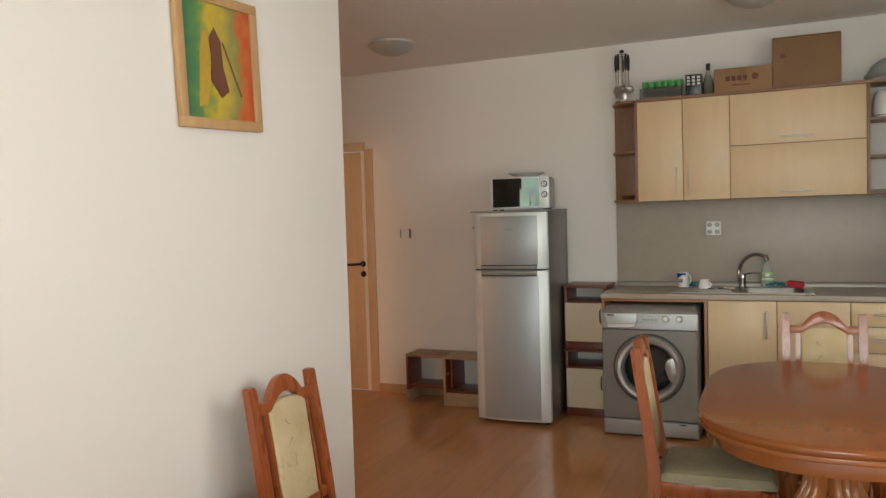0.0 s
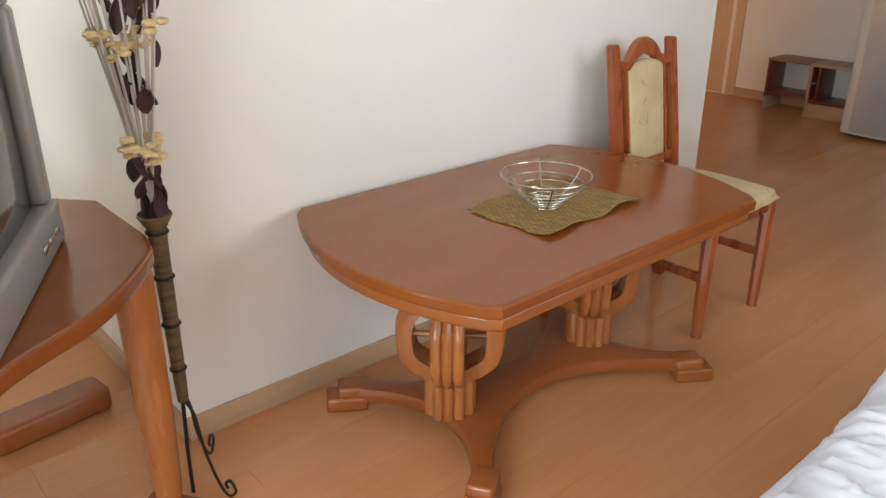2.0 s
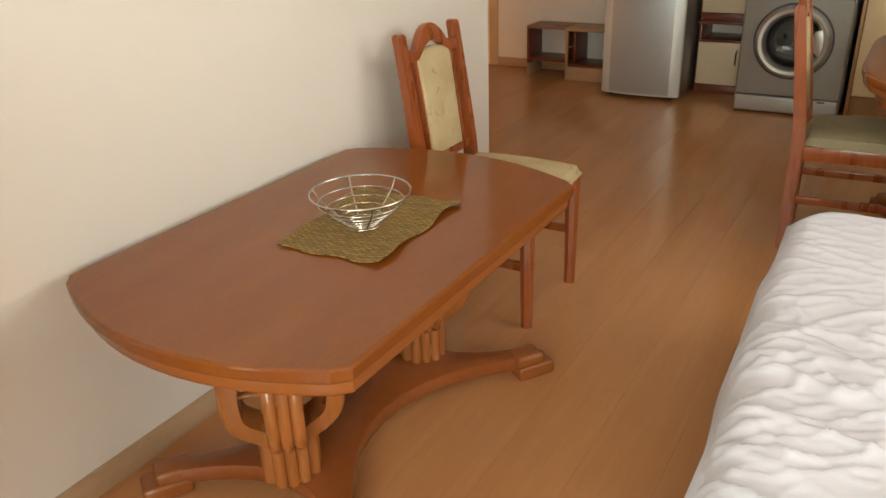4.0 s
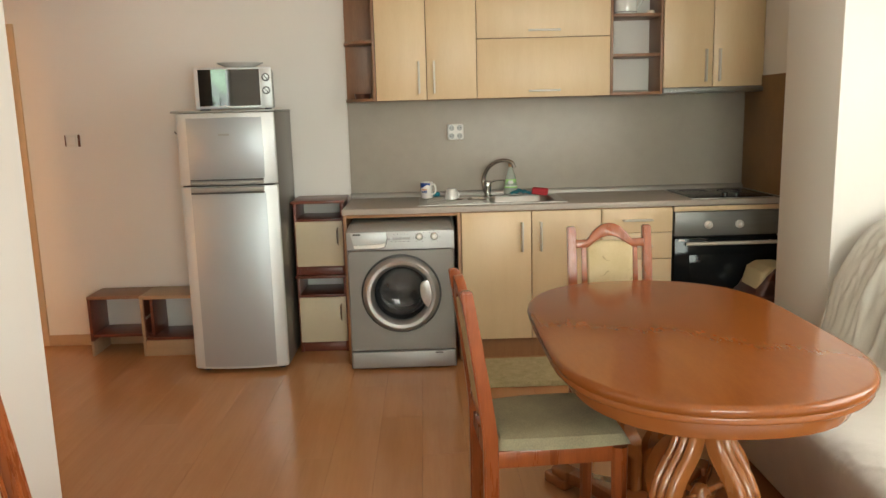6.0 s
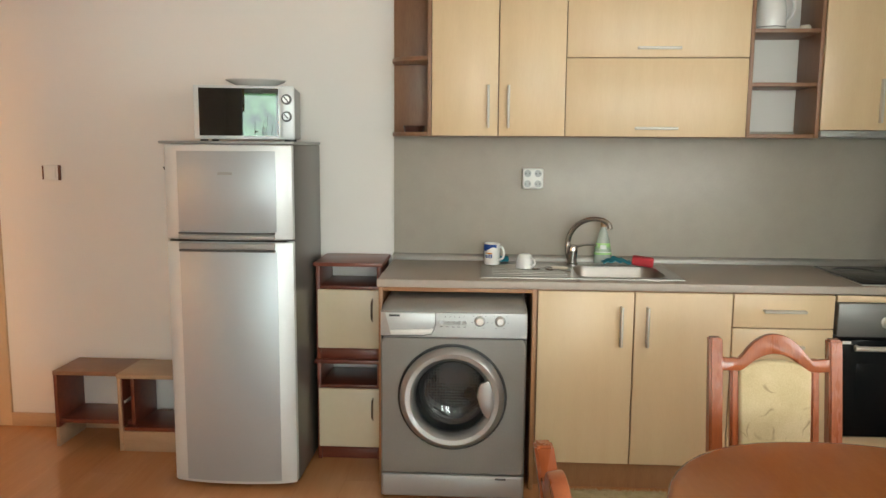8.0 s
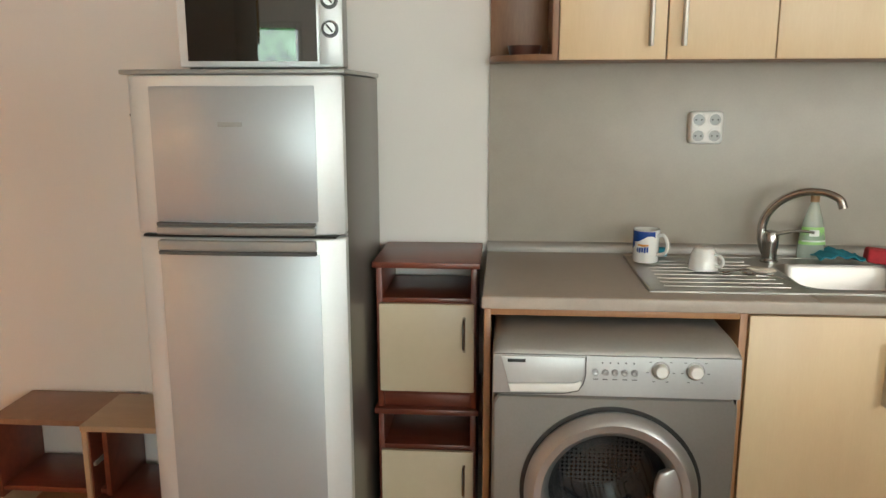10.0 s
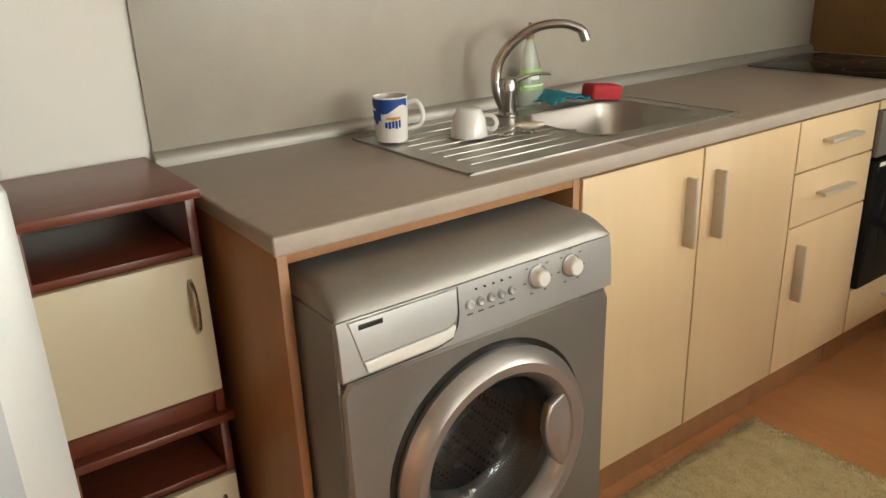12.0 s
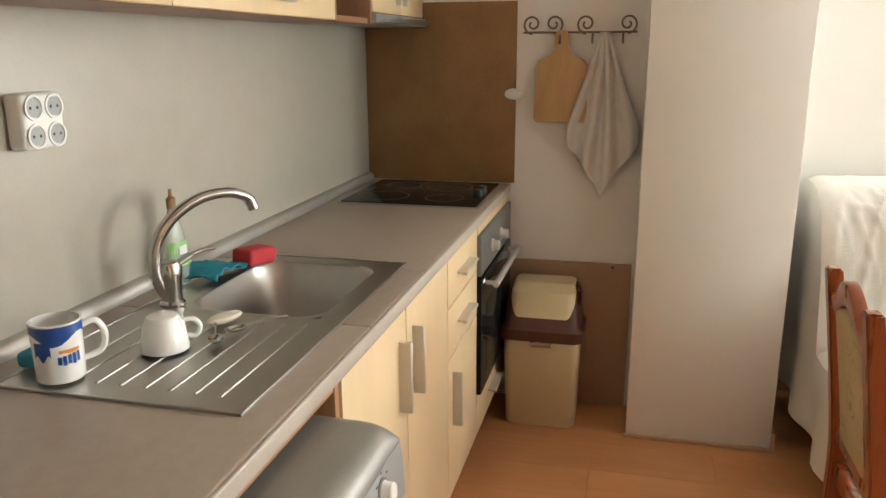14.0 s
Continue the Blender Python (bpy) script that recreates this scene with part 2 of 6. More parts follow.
def weave(m):
    """Staggered flat strands with dark gaps, laid over a material."""
    nt = m.node_tree
    n, link = nt.nodes, nt.links.new
    b = n["Principled BSDF"]
    co = [x for x in n if x.type == "TEX_COORD"][0]
    mp = n.new("ShaderNodeMapping")
    mp.inputs["Rotation"].default_value = (0, 0, radians(-5))
    link(co.outputs["Object"], mp.inputs[0])
    br = n.new("ShaderNodeTexBrick")
    for key, v in (("Scale", 1.0), ("Brick Width", 0.022), ("Row Height", 0.0085), ("Mortar Size", 0.0017), ("Mortar Smooth", 0.6)):
        br.inputs[key].default_value = v
    br.inputs["Color1"].default_value = (1.25, 1.2, 1.0, 1)
    br.inputs["Color2"].default_value = (0.75, 0.72, 0.62, 1)
    br.inputs["Mortar"].default_value = (0.30, 0.27, 0.2, 1)
    link(mp.outputs[0], br.inputs["Vector"])
    mix = n.new("ShaderNodeMix")
    mix.data_type, mix.blend_type = "RGBA", "MULTIPLY"
    mix.inputs["Factor"].default_value = 1.0
    link(b.inputs["Base Color"].links[0].from_socket, mix.inputs["A"])
    link(br.outputs["Color"], mix.inputs["B"])
    link(mix.outputs["Result"], b.inputs["Base Color"])


weave(MATM)
GLASS = glass("clear_glass", (0.93, 0.96, 0.94), 0.03)
BOTTLE = mat("bottle_plastic", (0.62, 0.68, 0.60), (0.55, 0.62, 0.53), 0.12, scale=8, fine=60, bump=0.0, coat=0.4)
BOTTLE.node_tree.nodes["Principled BSDF"].inputs["Alpha"].default_value = 0.42
PANE = glass("window_pane", (1, 1, 1), 0.0)
DIFF = mat("frosted_shade", (0.42, 0.40, 0.37), (0.38, 0.36, 0.33), 0.35, scale=6, fine=60, bump=0.0)
GROUND = mat("lawn", (0.07, 0.12, 0.03), (0.04, 0.08, 0.02), 0.95, scale=2, fine=40, bump=0.4)
MWGL = mat("mirror_glass", (0.095, 0.10, 0.10), (0.088, 0.092, 0.092), 0.02, 1.0, scale=3, fine=40, bump=0.0)
PAINTY = mat("yellow_paint", (0.52, 0.34, 0.03), (0.40, 0.26, 0.03), 0.5)
DRED = mat("dark_red_cloth", (0.16, 0.018, 0.018), None, 0.8, bump=0.2)
HOODM = mat("hood_grey", (0.36, 0.36, 0.34), (0.31, 0.31, 0.30), 0.4, 0.4, scale=6, fine=90, bump=0.02)
FOIL = mat("foil_duct", (0.60, 0.58, 0.55), (0.40, 0.38, 0.36), 0.28, 1.0, scale=25, fine=120, stretch=(6, 1, 1), bump=0.6)
OVENP = mat("oven_panel_grey", (0.21, 0.205, 0.195), (0.18, 0.175, 0.165), 0.42, 0.5, scale=6, fine=90, stretch=(1, 8, 8), bump=0.01)
TUB = mat("grey_tub", (0.36, 0.37, 0.36), (0.32, 0.33, 0.32), 0.35, scale=6, fine=90, bump=0.01)


def fabric():
    """Cream upholstery with brushed brown scrolls and gold bursts."""
    m = mat("patterned_upholstery", (0.57, 0.455, 0.275), (0.43, 0.33, 0.175), 0.9, scale=9, fine=260, bump=0.2)
    nt = m.node_tree
    n, link = nt.nodes, nt.links.new
    b = n["Principled BSDF"]
    co = [x for x in n if x.type == "TEX_COORD"][0]
    wob = n.new("ShaderNodeTexNoise")
    wob.inputs["Scale"].default_value = 7.0
    link(co.outputs["Object"], wob.inputs["Vector"])
    bend = n.new("ShaderNodeVectorMath")
    bend.operation = "MULTIPLY_ADD"
    bend.inputs[1].default_value = (0.12, 0.12, 0.12)
    link(wob.outputs["Color"], bend.inputs[0])
    link(co.outputs["Object"], bend.inputs[2])
    w = n.new("ShaderNodeTexVoronoi")
    w.inputs["Scale"].default_value, w.inputs["Randomness"].default_value = 8.5, 0.9
    link(bend.outputs[0], w.inputs["Vector"])
    r = n.new("ShaderNodeValToRGB")
    e = r.color_ramp.elements
    e[0].position, e[0].color = 0.10, (0, 0, 0, 1)
    e[1].position, e[1].color = 0.13, (0.7, 0.7, 0.7, 1)
    for pos, v in ((0.165, 0.0), (0.27, 0.0), (0.295, 0.75), (0.325, 0.0), (0.47, 0.0), (0.49, 0.65), (0.515, 0.0)):
        k = e.new(pos)
        k.color = (v, v, v, 1)
    link(w.outputs["Distance"], r.inputs[0])
    mask = n.new("ShaderNodeTexNoise")
    mask.inputs["Scale"].default_value = 13.0
    link(co.outputs["Object"], mask.inputs["Vector"])
    mr = n.new("ShaderNodeMapRange")
    mr.inputs["From Min"].default_value, mr.inputs["From Max"].default_value = 0.50, 0.60
    link(mask.outputs["Fac"], mr.inputs["Value"])
    mu = n.new("ShaderNodeMath")
    mu.operation = "MULTIPLY"
    link(r.outputs[0], mu.inputs[0])
    link(mr.outputs[0], mu.inputs[1])
    old = b.inputs["Base Color"].links[0].from_socket
    mix = n.new("ShaderNodeMix")
    mix.data_type = "RGBA"
    mix.inputs["B"].default_value = (0.17, 0.11, 0.05, 1)
    link(mu.outputs[0], mix.inputs["Factor"])
    link(old, mix.inputs["A"])
    link(mix.outputs["Result"], b.inputs["Base Color"])
    return m


def drum():
    """Steel with rows of small punched holes."""
    m = mat("perforated_steel", (0.34, 0.34, 0.34), (0.26, 0.26, 0.26), 0.28, 1.0, scale=12, fine=120, bump=0.0)
    nt = m.node_tree
    n, link = nt.nodes, nt.links.new
    b = n["Principled BSDF"]
    co = [x for x in n if x.type == "TEX_COORD"][0]
    v = n.new("ShaderNodeTexVoronoi")
    v.inputs["Scale"].default_value, v.inputs["Randomness"].default_value = 75.0, 0.15
    link(co.outputs["Object"], v.inputs["Vector"])
    r = n.new("ShaderNodeValToRGB")
    r.color_ramp.elements[0].position, r.color_ramp.elements[1].position = 0.30, 0.36
    link(v.outputs["Distance"], r.inputs[0])
    old = b.inputs["Base Color"].links[0].from_socket
    mix = n.new("ShaderNodeMix")
    mix.data_type = "RGBA"
    mix.inputs["A"].default_value = (0.01, 0.01, 0.01, 1)
    link(r.outputs[0], mix.inputs["Factor"])
    link(old, mix.inputs["B"])
    link(mix.outputs["Result"], b.inputs["Base Color"])
    return m


DRUM = drum()
FABRIC = fabric()
FABRIC_SEAT = mat("worn_seat_fabric", (0.44, 0.37, 0.225), (0.19, 0.17, 0.115), 0.9, scale=4.2, fine=220, bump=0.2)


# ---- building helpers ----
ORIGIN = {}


def thing(name, loc, label, category, group="", kind=""):
    ob = new(name)
    ob.empty_display_size = 0.1
    ob.location = loc
    ORIGIN[ob.name] = Vector(loc)
    return tagged(ob, label, category, group, kind)


def origin_of(ob):
    while ob.parent:
        ob = ob.parent
    return ORIGIN.get(ob.name, Vector((0, 0, 0)))


def part(name, bm, material, parent=None, label="", smooth=0.6, local=False):
    """Links a bmesh, given in world metres, as one mesh object."""
    if parent is not None and not local:
        bmesh.ops.translate(bm, verts=bm.verts, vec=-origin_of(parent))
    me = bpy.data.meshes.new(name)
    bm.normal_update()
    bm.to_mesh(me)
    bm.free()
    me.materials.append(material)
    if smooth:
        me.shade_smooth()
        me.set_sharp_from_angle(angle=smooth)
    ob = new(name, me)
    if parent is not None:
        ob.parent = parent
    return tagged(ob, label)


def bx(x0, x1, y0, y1, z0, z1, bev=0.003, seg=2, bm=None):
    """A box with rounded edges."""
    b = bmesh.new()
    bmesh.ops.create_cube(b, size=1)
    bmesh.ops.scale(b, vec=(x1 - x0, y1 - y0, z1 - z0), verts=b.verts)
    bmesh.ops.translate(b, vec=((x0 + x1) / 2, (y0 + y1) / 2, (z0 + z1) / 2), verts=b.verts)
    if bev:
        bmesh.ops.bevel(b, geom=b.edges[:], offset=min(bev, 0.45 * min(x1 - x0, y1 - y0, z1 - z0)), segments=seg, affect="EDGES", profile=0.5)
    return join(bm, b) if bm else b


def join(a, b):
    """Adds bmesh b to bmesh a."""
    me = bpy.data.meshes.new("tmp")
    b.to_mesh(me)
    b.free()
    a.from_mesh(me)
    bpy.data.meshes.remove(me)
    return a


def moved(b, m):
    bmesh.ops.transform(b, matrix=m, verts=b.verts)
    return b


def lathe(profile, seg=32, cap=True):
    """A turned solid from (radius, z) points, about the z axis."""
    b = bmesh.new()
    rings = []
    for r, z in profile:
        if r < 1e-5:
            rings.append([b.verts.new((0, 0, z))])
        else:
            rings.append([b.verts.new((r * math.cos(2 * math.pi * i / seg), r * math.sin(2 * math.pi * i / seg), z)) for i in range(seg)])
    for p, q in zip(rings, rings[1:]):
        for i in range(seg):
            j = (i + 1) % seg
            if len(p) == 1 and len(q) == 1:
                continue
            if len(p) == 1:
                b.faces.new((p[0], q[i], q[j]))
            elif len(q) == 1:
                b.faces.new((p[i], p[j], q[0]))
            else:
                b.faces.new((p[i], p[j], q[j], q[i]))
    if cap:
        for ring, flip in ((rings[0], True), (rings[-1], False)):
            if len(ring) > 1:
                b.faces.new(ring[::-1] if flip else ring)
    bmesh.ops.recalc_face_normals(b, faces=b.faces)
    return b


def tube(points, radius, seg=10, closed=False, flat=1.0):
    """A round bar along points; radius is a number or one per point."""
    b = bmesh.new()
    pts = [Vector(p) for p in points]
    rad = radius if isinstance(radius, (list, tuple)) else [radius] * len(pts)
    rings, n = [], len(pts)
    up = Vector((0, 0, 1))
    prev = None
    for i, p in enumerate(pts):
        a = pts[(i - 1) % n] if closed or i else p
        c = pts[(i + 1) % n] if closed or i < n - 1 else p
        d = (c - a).normalized()
        if prev is None:
            side = d.cross(up)
            if side.length < 0.1:
                side = d.cross(Vector((1, 0, 0)))
        else:
            side = prev - d * prev.dot(d)
        side.normalize()
        prev = side
        top = side.cross(d)
        rings.append([b.verts.new(p + (side * math.cos(2 * math.pi * k / seg) + top * (flat * math.sin(2 * math.pi * k / seg))) * rad[i]) for k in range(seg)])
    for i in range(n if closed else n - 1):
        p, q = rings[i], rings[(i + 1) % n]
        for k in range(seg):
            b.faces.new((p[k], p[(k + 1) % seg], q[(k + 1) % seg], q[k]))
    if not closed:
        b.faces.new(rings[0][::-1])
        b.faces.new(rings[-1])
    bmesh.ops.recalc_face_normals(b, faces=b.faces)
    return b


def prism(outline, z0, z1, bev=0.0, seg=2):
    """A flat outline (x, y) raised from z0 to z1, its rims rounded."""
    b = bmesh.new()
    lo = [b.verts.new((x, y, z0)) for x, y in outline]
    hi = [b.verts.new((x, y, z1)) for x, y in outline]
    n = len(outline)
    b.faces.new(lo[::-1])
    b.faces.new(hi)
    for i in range(n):
        b.faces.new((lo[i], lo[(i + 1) % n], hi[(i + 1) % n], hi[i]))
    bmesh.ops.recalc_face_normals(b, faces=b.faces)
    if bev:
        rim = [e for e in b.edges if abs(e.verts[0].co.z - e.verts[1].co.z) < 1e-6]
        bmesh.ops.bevel(b, geom=rim, offset=bev, segments=seg, affect="EDGES", profile=0.5)
    return b


def loft(levels, cap=True):
    b = bmesh.new()
    rings = [[b.verts.new((x, y, z)) for x, y in out] for out, z in levels]
    n = len(rings[0])
    for p, q in zip(rings, rings[1:]):
        for i in range(n):
            b.faces.new((p[i], p[(i + 1) % n], q[(i + 1) % n], q[i]))
    if cap:
        b.faces.new(rings[0][::-1])
        b.faces.new(rings[-1])
    bmesh.ops.recalc_face_normals(b, faces=b.faces)
    return b


def spline(ctrl, steps=8):
    """Smooth points through the control points."""
    out = []
    P = [Vector(c) for c in ctrl]
    for i in range(len(P) - 1):
        p0, p1, p2, p3 = P[max(i - 1, 0)], P[i], P[i + 1], P[min(i + 2, len(P) - 1)]
        for k in range(steps):
            t = k / steps
            out.append(0.5 * (2 * p1 + (p2 - p0) * t + (2 * p0 - 5 * p1 + 4 * p2 - p3) * t * t + (3 * p1 - p0 - 3 * p2 + p3) * t ** 3))
    out.append(P[-1])
    return out


def sheet(nx, ny, fn, thick=0.0):
    """A grid whose points are fn(u, v), u and v from 0 to 1."""
    b = bmesh.new()
    vs = [[b.verts.new(fn(i / nx, j / ny)) for i in range(nx + 1)] for j in range(ny + 1)]
    for j in range(ny):
        for i in range(nx):
            b.faces.new((vs[j][i], vs[j][i + 1], vs[j + 1][i + 1], vs[j + 1][i]))
    bmesh.ops.recalc_face_normals(b, faces=b.faces)
    if thick:
        bmesh.ops.solidify(b, geom=b.faces[:], thickness=thick)
    return b


def solid(name, dims, material, label="", category="", kind="structure", bev=0.0):
    ob = part(name, bx(*dims, bev=bev), material, smooth=0.6 if bev else 0)
    return tagged(ob, label, category, "", kind)


# ---- structure ----
H = 2.68          # ceiling height
YB = 5.77         # back wall
XL = -1.735       # living-room wall on the left
XE = 1.70         # living-room wall on the right
YS = -2.10        # window wall
T = 0.15

solid("floor", (-4.6, XE + T, YS - T, YB + T, -0.12, -0.012), BEIGE, "screed under laminate boards", "floor")
solid("ceiling", (-4.6, XE + T, YS - T, YB + T, H, H + 0.12), CEIL, "plain off-white painted ceiling", "ceiling")
solid("wall_north", (-3.30, 1.385, YB, YB + T, -0.01, H), WALL, "off-white painted kitchen wall", "wall")
solid("wall_north_west", (-4.45, -4.13, YB, YB + T, -0.01, H), WALL, "off-white painted wall", "wall")
solid("wall_north_lintel", (-4.13, -3.30, YB, YB + T, 2.06, H), WALL, "off-white painted wall over the door", "wall")
solid("wall_hall_west", (-4.6, -4.45, 2.85, YB + T, -0.01, H), WALL, "off-white painted hall wall", "wall")
solid("wall_kitchen_east", (1.385, XE + T, 4.66, YB + T, -0.01, H), WALL, "off-white painted wall beside the kitchen", "wall")
solid("wall_column", (1.118, XE + T, 4.14, 4.66, -0.01, H), WALL, "off-white painted projecting column", "column", bev=0.004)
solid("wall_east", (XE, XE + T, 3.30, 4.14, -0.01, H), WALL, "off-white painted wall behind the sofa", "wall")
solid("wall_east_south", (XE, XE + T, YS, 1.30, -0.01, H), WALL, "off-white painted wall", "wall")
solid("wall_east_below", (XE, XE + T, 1.30, 3.30, -0.01, 0.92), WALL, "off-white painted wall under the window", "wall")
solid("wall_east_above", (XE, XE + T, 1.30, 3.30, 2.25, H), WALL, "off-white painted wall over the window", "wall")
# the block with the bathroom
BD0, BD1 = -4.15, -3.335
solid("wall_west", (XL - 0.12, XL, 0.42, 2.855, -0.01, H), WALL, "off-white painted living room wall with a picture", "wall", bev=0.004)
solid("wall_block_north", (BD1, XL - 0.12, 2.735, 2.855, -0.01, H), WALL, "off-white painted wall", "wall")
solid("wall_block_north_west", (-4.6, BD0, 2.735, 2.85, -0.01, H), WALL, "off-white painted wall", "wall")
solid("wall_block_lintel", (BD0, BD1, 2.735, 2.855, 2.05, H), WALL, "off-white painted wall over the opening", "wall")
solid("wall_block_south", (-4.6, XL - 0.12, 0.42, 0.54, -0.01, H), WALL, "off-white painted niche wall", "wall")
solid("wall_block_west", (-4.6, -4.45, 0.54, 2.735, -0.01, H), WALL, "off-white painted wall", "wall")
solid("wall_niche_west", (-3.05, -2.90, YS, 0.42, -0.01, H), WALL, "off-white painted niche wall", "wall")
# window wall
WX0, WX1 = -1.83, -1.18
VX0, VX1 = -0.75, 1.25
solid("wall_south_west", (-3.05, WX0, YS - T, YS, -0.01, H), WALL, "off-white painted wall beside the balcony door", "wall")
solid("wall_south_middle", (WX1, VX0, YS - T, YS, -0.01, H), WALL, "off-white painted wall between window and door", "wall")
solid("wall_south_below", (VX0, VX1, YS - T, YS, -0.01, 0.82), WALL, "off-white painted wall under the window", "wall")
solid("wall_south_above", (VX0, VX1, YS - T, YS, 2.25, H), WALL, "off-white painted wall over the window", "wall")
solid("wall_south_east", (VX1, XE + T, YS - T, YS, -0.01, H), WALL, "off-white painted wall beside the balcony door", "wall")
solid("wall_south_lintel", (WX0, WX1, YS - T, YS, 2.25, H), WALL, "off-white painted wall over the balcony door", "wall")


def window(name, x0, x1, y, z0, z1, leaves, flip=False):
    """White framed glazing; along x at y, or along y at x when flip."""
    w = tagged(new(name), "white plastic framed window", "window", "", "structure")
    turn = Matrix.Identity(4) if not flip else Matrix.Translation((y, 0, 0)) @ Matrix(((0, 1, 0, 0), (1, 0, 0, 0), (0, 0, 1, 0), (0, 0, 0, 1)))
    yy = 0 if flip else y
    step = (x1 - x0) / leaves
    for i in range(leaves):
        a, c = x0 + i * step, x0 + (i + 1) * step
        f = bx(a, a + 0.07, yy - 0.06, yy, z0, z1, 0.004)
        bx(c - 0.07, c, yy - 0.06, yy, z0, z1, 0.004, 2, f)
        bx(a + 0.07, c - 0.07, yy - 0.06, yy, z0, z0 + 0.08, 0.004, 2, f)
        bx(a + 0.07, c - 0.07, yy - 0.06, yy, z1 - 0.07, z1, 0.004, 2, f)
        fr = part("window_frame", moved(f, turn), WHITE, w)
        p = part("pane", moved(bx(a + 0.07, c - 0.07, yy - 0.035, yy - 0.025, z0 + 0.08, z1 - 0.07, 0), turn), PANE, w)
        p.visible_shadow = False
    return w


window("window_1", WX0, WX1, YS - 0.03, 0.0, 2.25, 1)
window("window_3", VX0, VX1, YS - 0.03, 0.82, 2.25, 2)
window("window_2", 1.30, 3.30, XE + 0.08, 0.92, 2.25, 2, True)

# skirting boards
for i, (a, c, y0, y1) in enumerate([(-3.19, -1.47, YB - 0.014, YB), (XL, XL + 0.014, 0.42, 2.855), (-2.9, XL, 0.406, 0.42),
                                   (XE - 0.014, XE, 0.0, 4.14), (1.118, XE - 0.014, 4.126, 4.14)]):
    solid("baseboard", (a, c, y0, y1, 0.0, 0.072), SKIRT, "light wood laminate skirting board", "skirting board", bev=0.003)

solid("baseboard", (1.106, 1.118, 4.128, 4.67, 0.0, 0.016), SKIRT, "thin wooden quarter-round at the column foot", "skirting board", bev=0.004)

# interior door in the back wall
dr = thing("door_1", (-3.72, YB, 0), "closed pale wood interior door with dark bronze handle", "door", "", "structure")
leaf = part("door_leaf", bx(-4.11, -3.265, YB + 0.005, YB + 0.045, 0.006, 2.035, 0.003), DOORP, dr)
for z0, z1 in ((0.25, 0.95), (1.15, 1.85)):
    part("door_panel", bx(-3.98, -3.40, YB - 0.003, YB + 0.02, z0, z1, 0.006), DOORP, dr)
for a, c in ((-3.262, -3.185), (-4.20, -4.125)):
    part("architrave", bx(a, c, YB - 0.016, YB + 0.03, 0, 2.055, 0.005), DOORP, dr)
part("architrave_top", bx(-4.125, -3.262, YB - 0.016, YB + 0.03, 2.04, 2.115, 0.005), DOORP, dr)
hd = part("door_handle", tube([(-3.31, YB + 0.01, 1.085), (-3.31, YB - 0.05, 1.085), (-3.33, YB - 0.055, 1.085), (-3.43, YB - 0.055, 1.08)], 0.010), IRON, dr, "dark bronze lever handle")
part("handle_rose", moved(lathe([(0.026, 0), (0.026, 0.008), (0.02, 0.012), (0, 0.012)], 20), Matrix.Translation((-3.31, YB + 0.006, 1.085)) @ pose(0, 0, 0, 90)), IRON, dr)
part("key_rose", moved(lathe([(0.026, 0), (0.026, 0.008), (0.02, 0.012), (0, 0.012)], 20), Matrix.Translation((-3.31, YB + 0.006, 1.00)) @ pose(0, 0, 0, 90)), IRON, dr)


# ---- kitchen units ----
def bar_handle(parent, x, y, z, length, upright=True, wide=0.0055, deep=0.030):
    """A slim satin blade standing out from a front, hollowed behind its lip."""
    prof = [(-wide, 0.001), (-wide, -deep + 0.003), (-wide + 0.003, -deep), (wide - 0.003, -deep), (wide, -deep + 0.003), (wide, -deep * 0.55), (wide * 0.3, -deep * 0.5), (wide * 0.3, 0.001)]
    b = prism(prof, -length / 2, length / 2, 0.0012)
    moved(b, Matrix.Translation((x, y, z)) @ (Matrix() if upright else pose(0, 0, 0, 0, 90, 0)))
    return part("handle", b, SATIN, parent, "satin metal bar handle")


YF = 5.17   # base fronts
CT = 0.921  # worktop surface


def base_unit(x0, x1, fronts, label):
    """A floor cabinet; fronts are (x0, x1, z0, z1, handle x or None, handle z, length, upright)."""
    u = thing("base_cabinet", ((x0 + x1) / 2, YF + 0.3, 0), label, "cabinet", "kitchen base cabinets")
    body = bx(x0, x0 + 0.018, YF + 0.02, YB - 0.02, 0.125, 0.885, 0.001)
    bx(x1 - 0.018, x1, YF + 0.02, YB - 0.02, 0.125, 0.885, 0.001, 1, body)
    bx(x0 + 0.018, x1 - 0.018, YF + 0.02, YB - 0.02, 0.125, 0.143, 0.001, 1, body)
    bx(x0 + 0.018, x1 - 0.018, YB - 0.03, YB - 0.02, 0.143, 0.885, 0.001, 1, body)
    bx(x0 + 0.018, x1 - 0.018, YF + 0.02, YF + 0.03, 0.143, 0.885, 0.001, 1, body)
    part("body", body, CARC, u)
    part("plinth", bx(x0, x1, YF + 0.055, YF + 0.07, 0, 0.125, 0.001), CARC, u)
    for a, c, z0, z1, hx, hz, ln, up in fronts:
        kind = "door" if up else "drawer_front"
        f = part(kind, bx(a, c, YF, YF + 0.018, z0, z1, 0.0015), MAPLE, u)
        bar_handle(f, hx, YF, hz, ln, up)
    return u


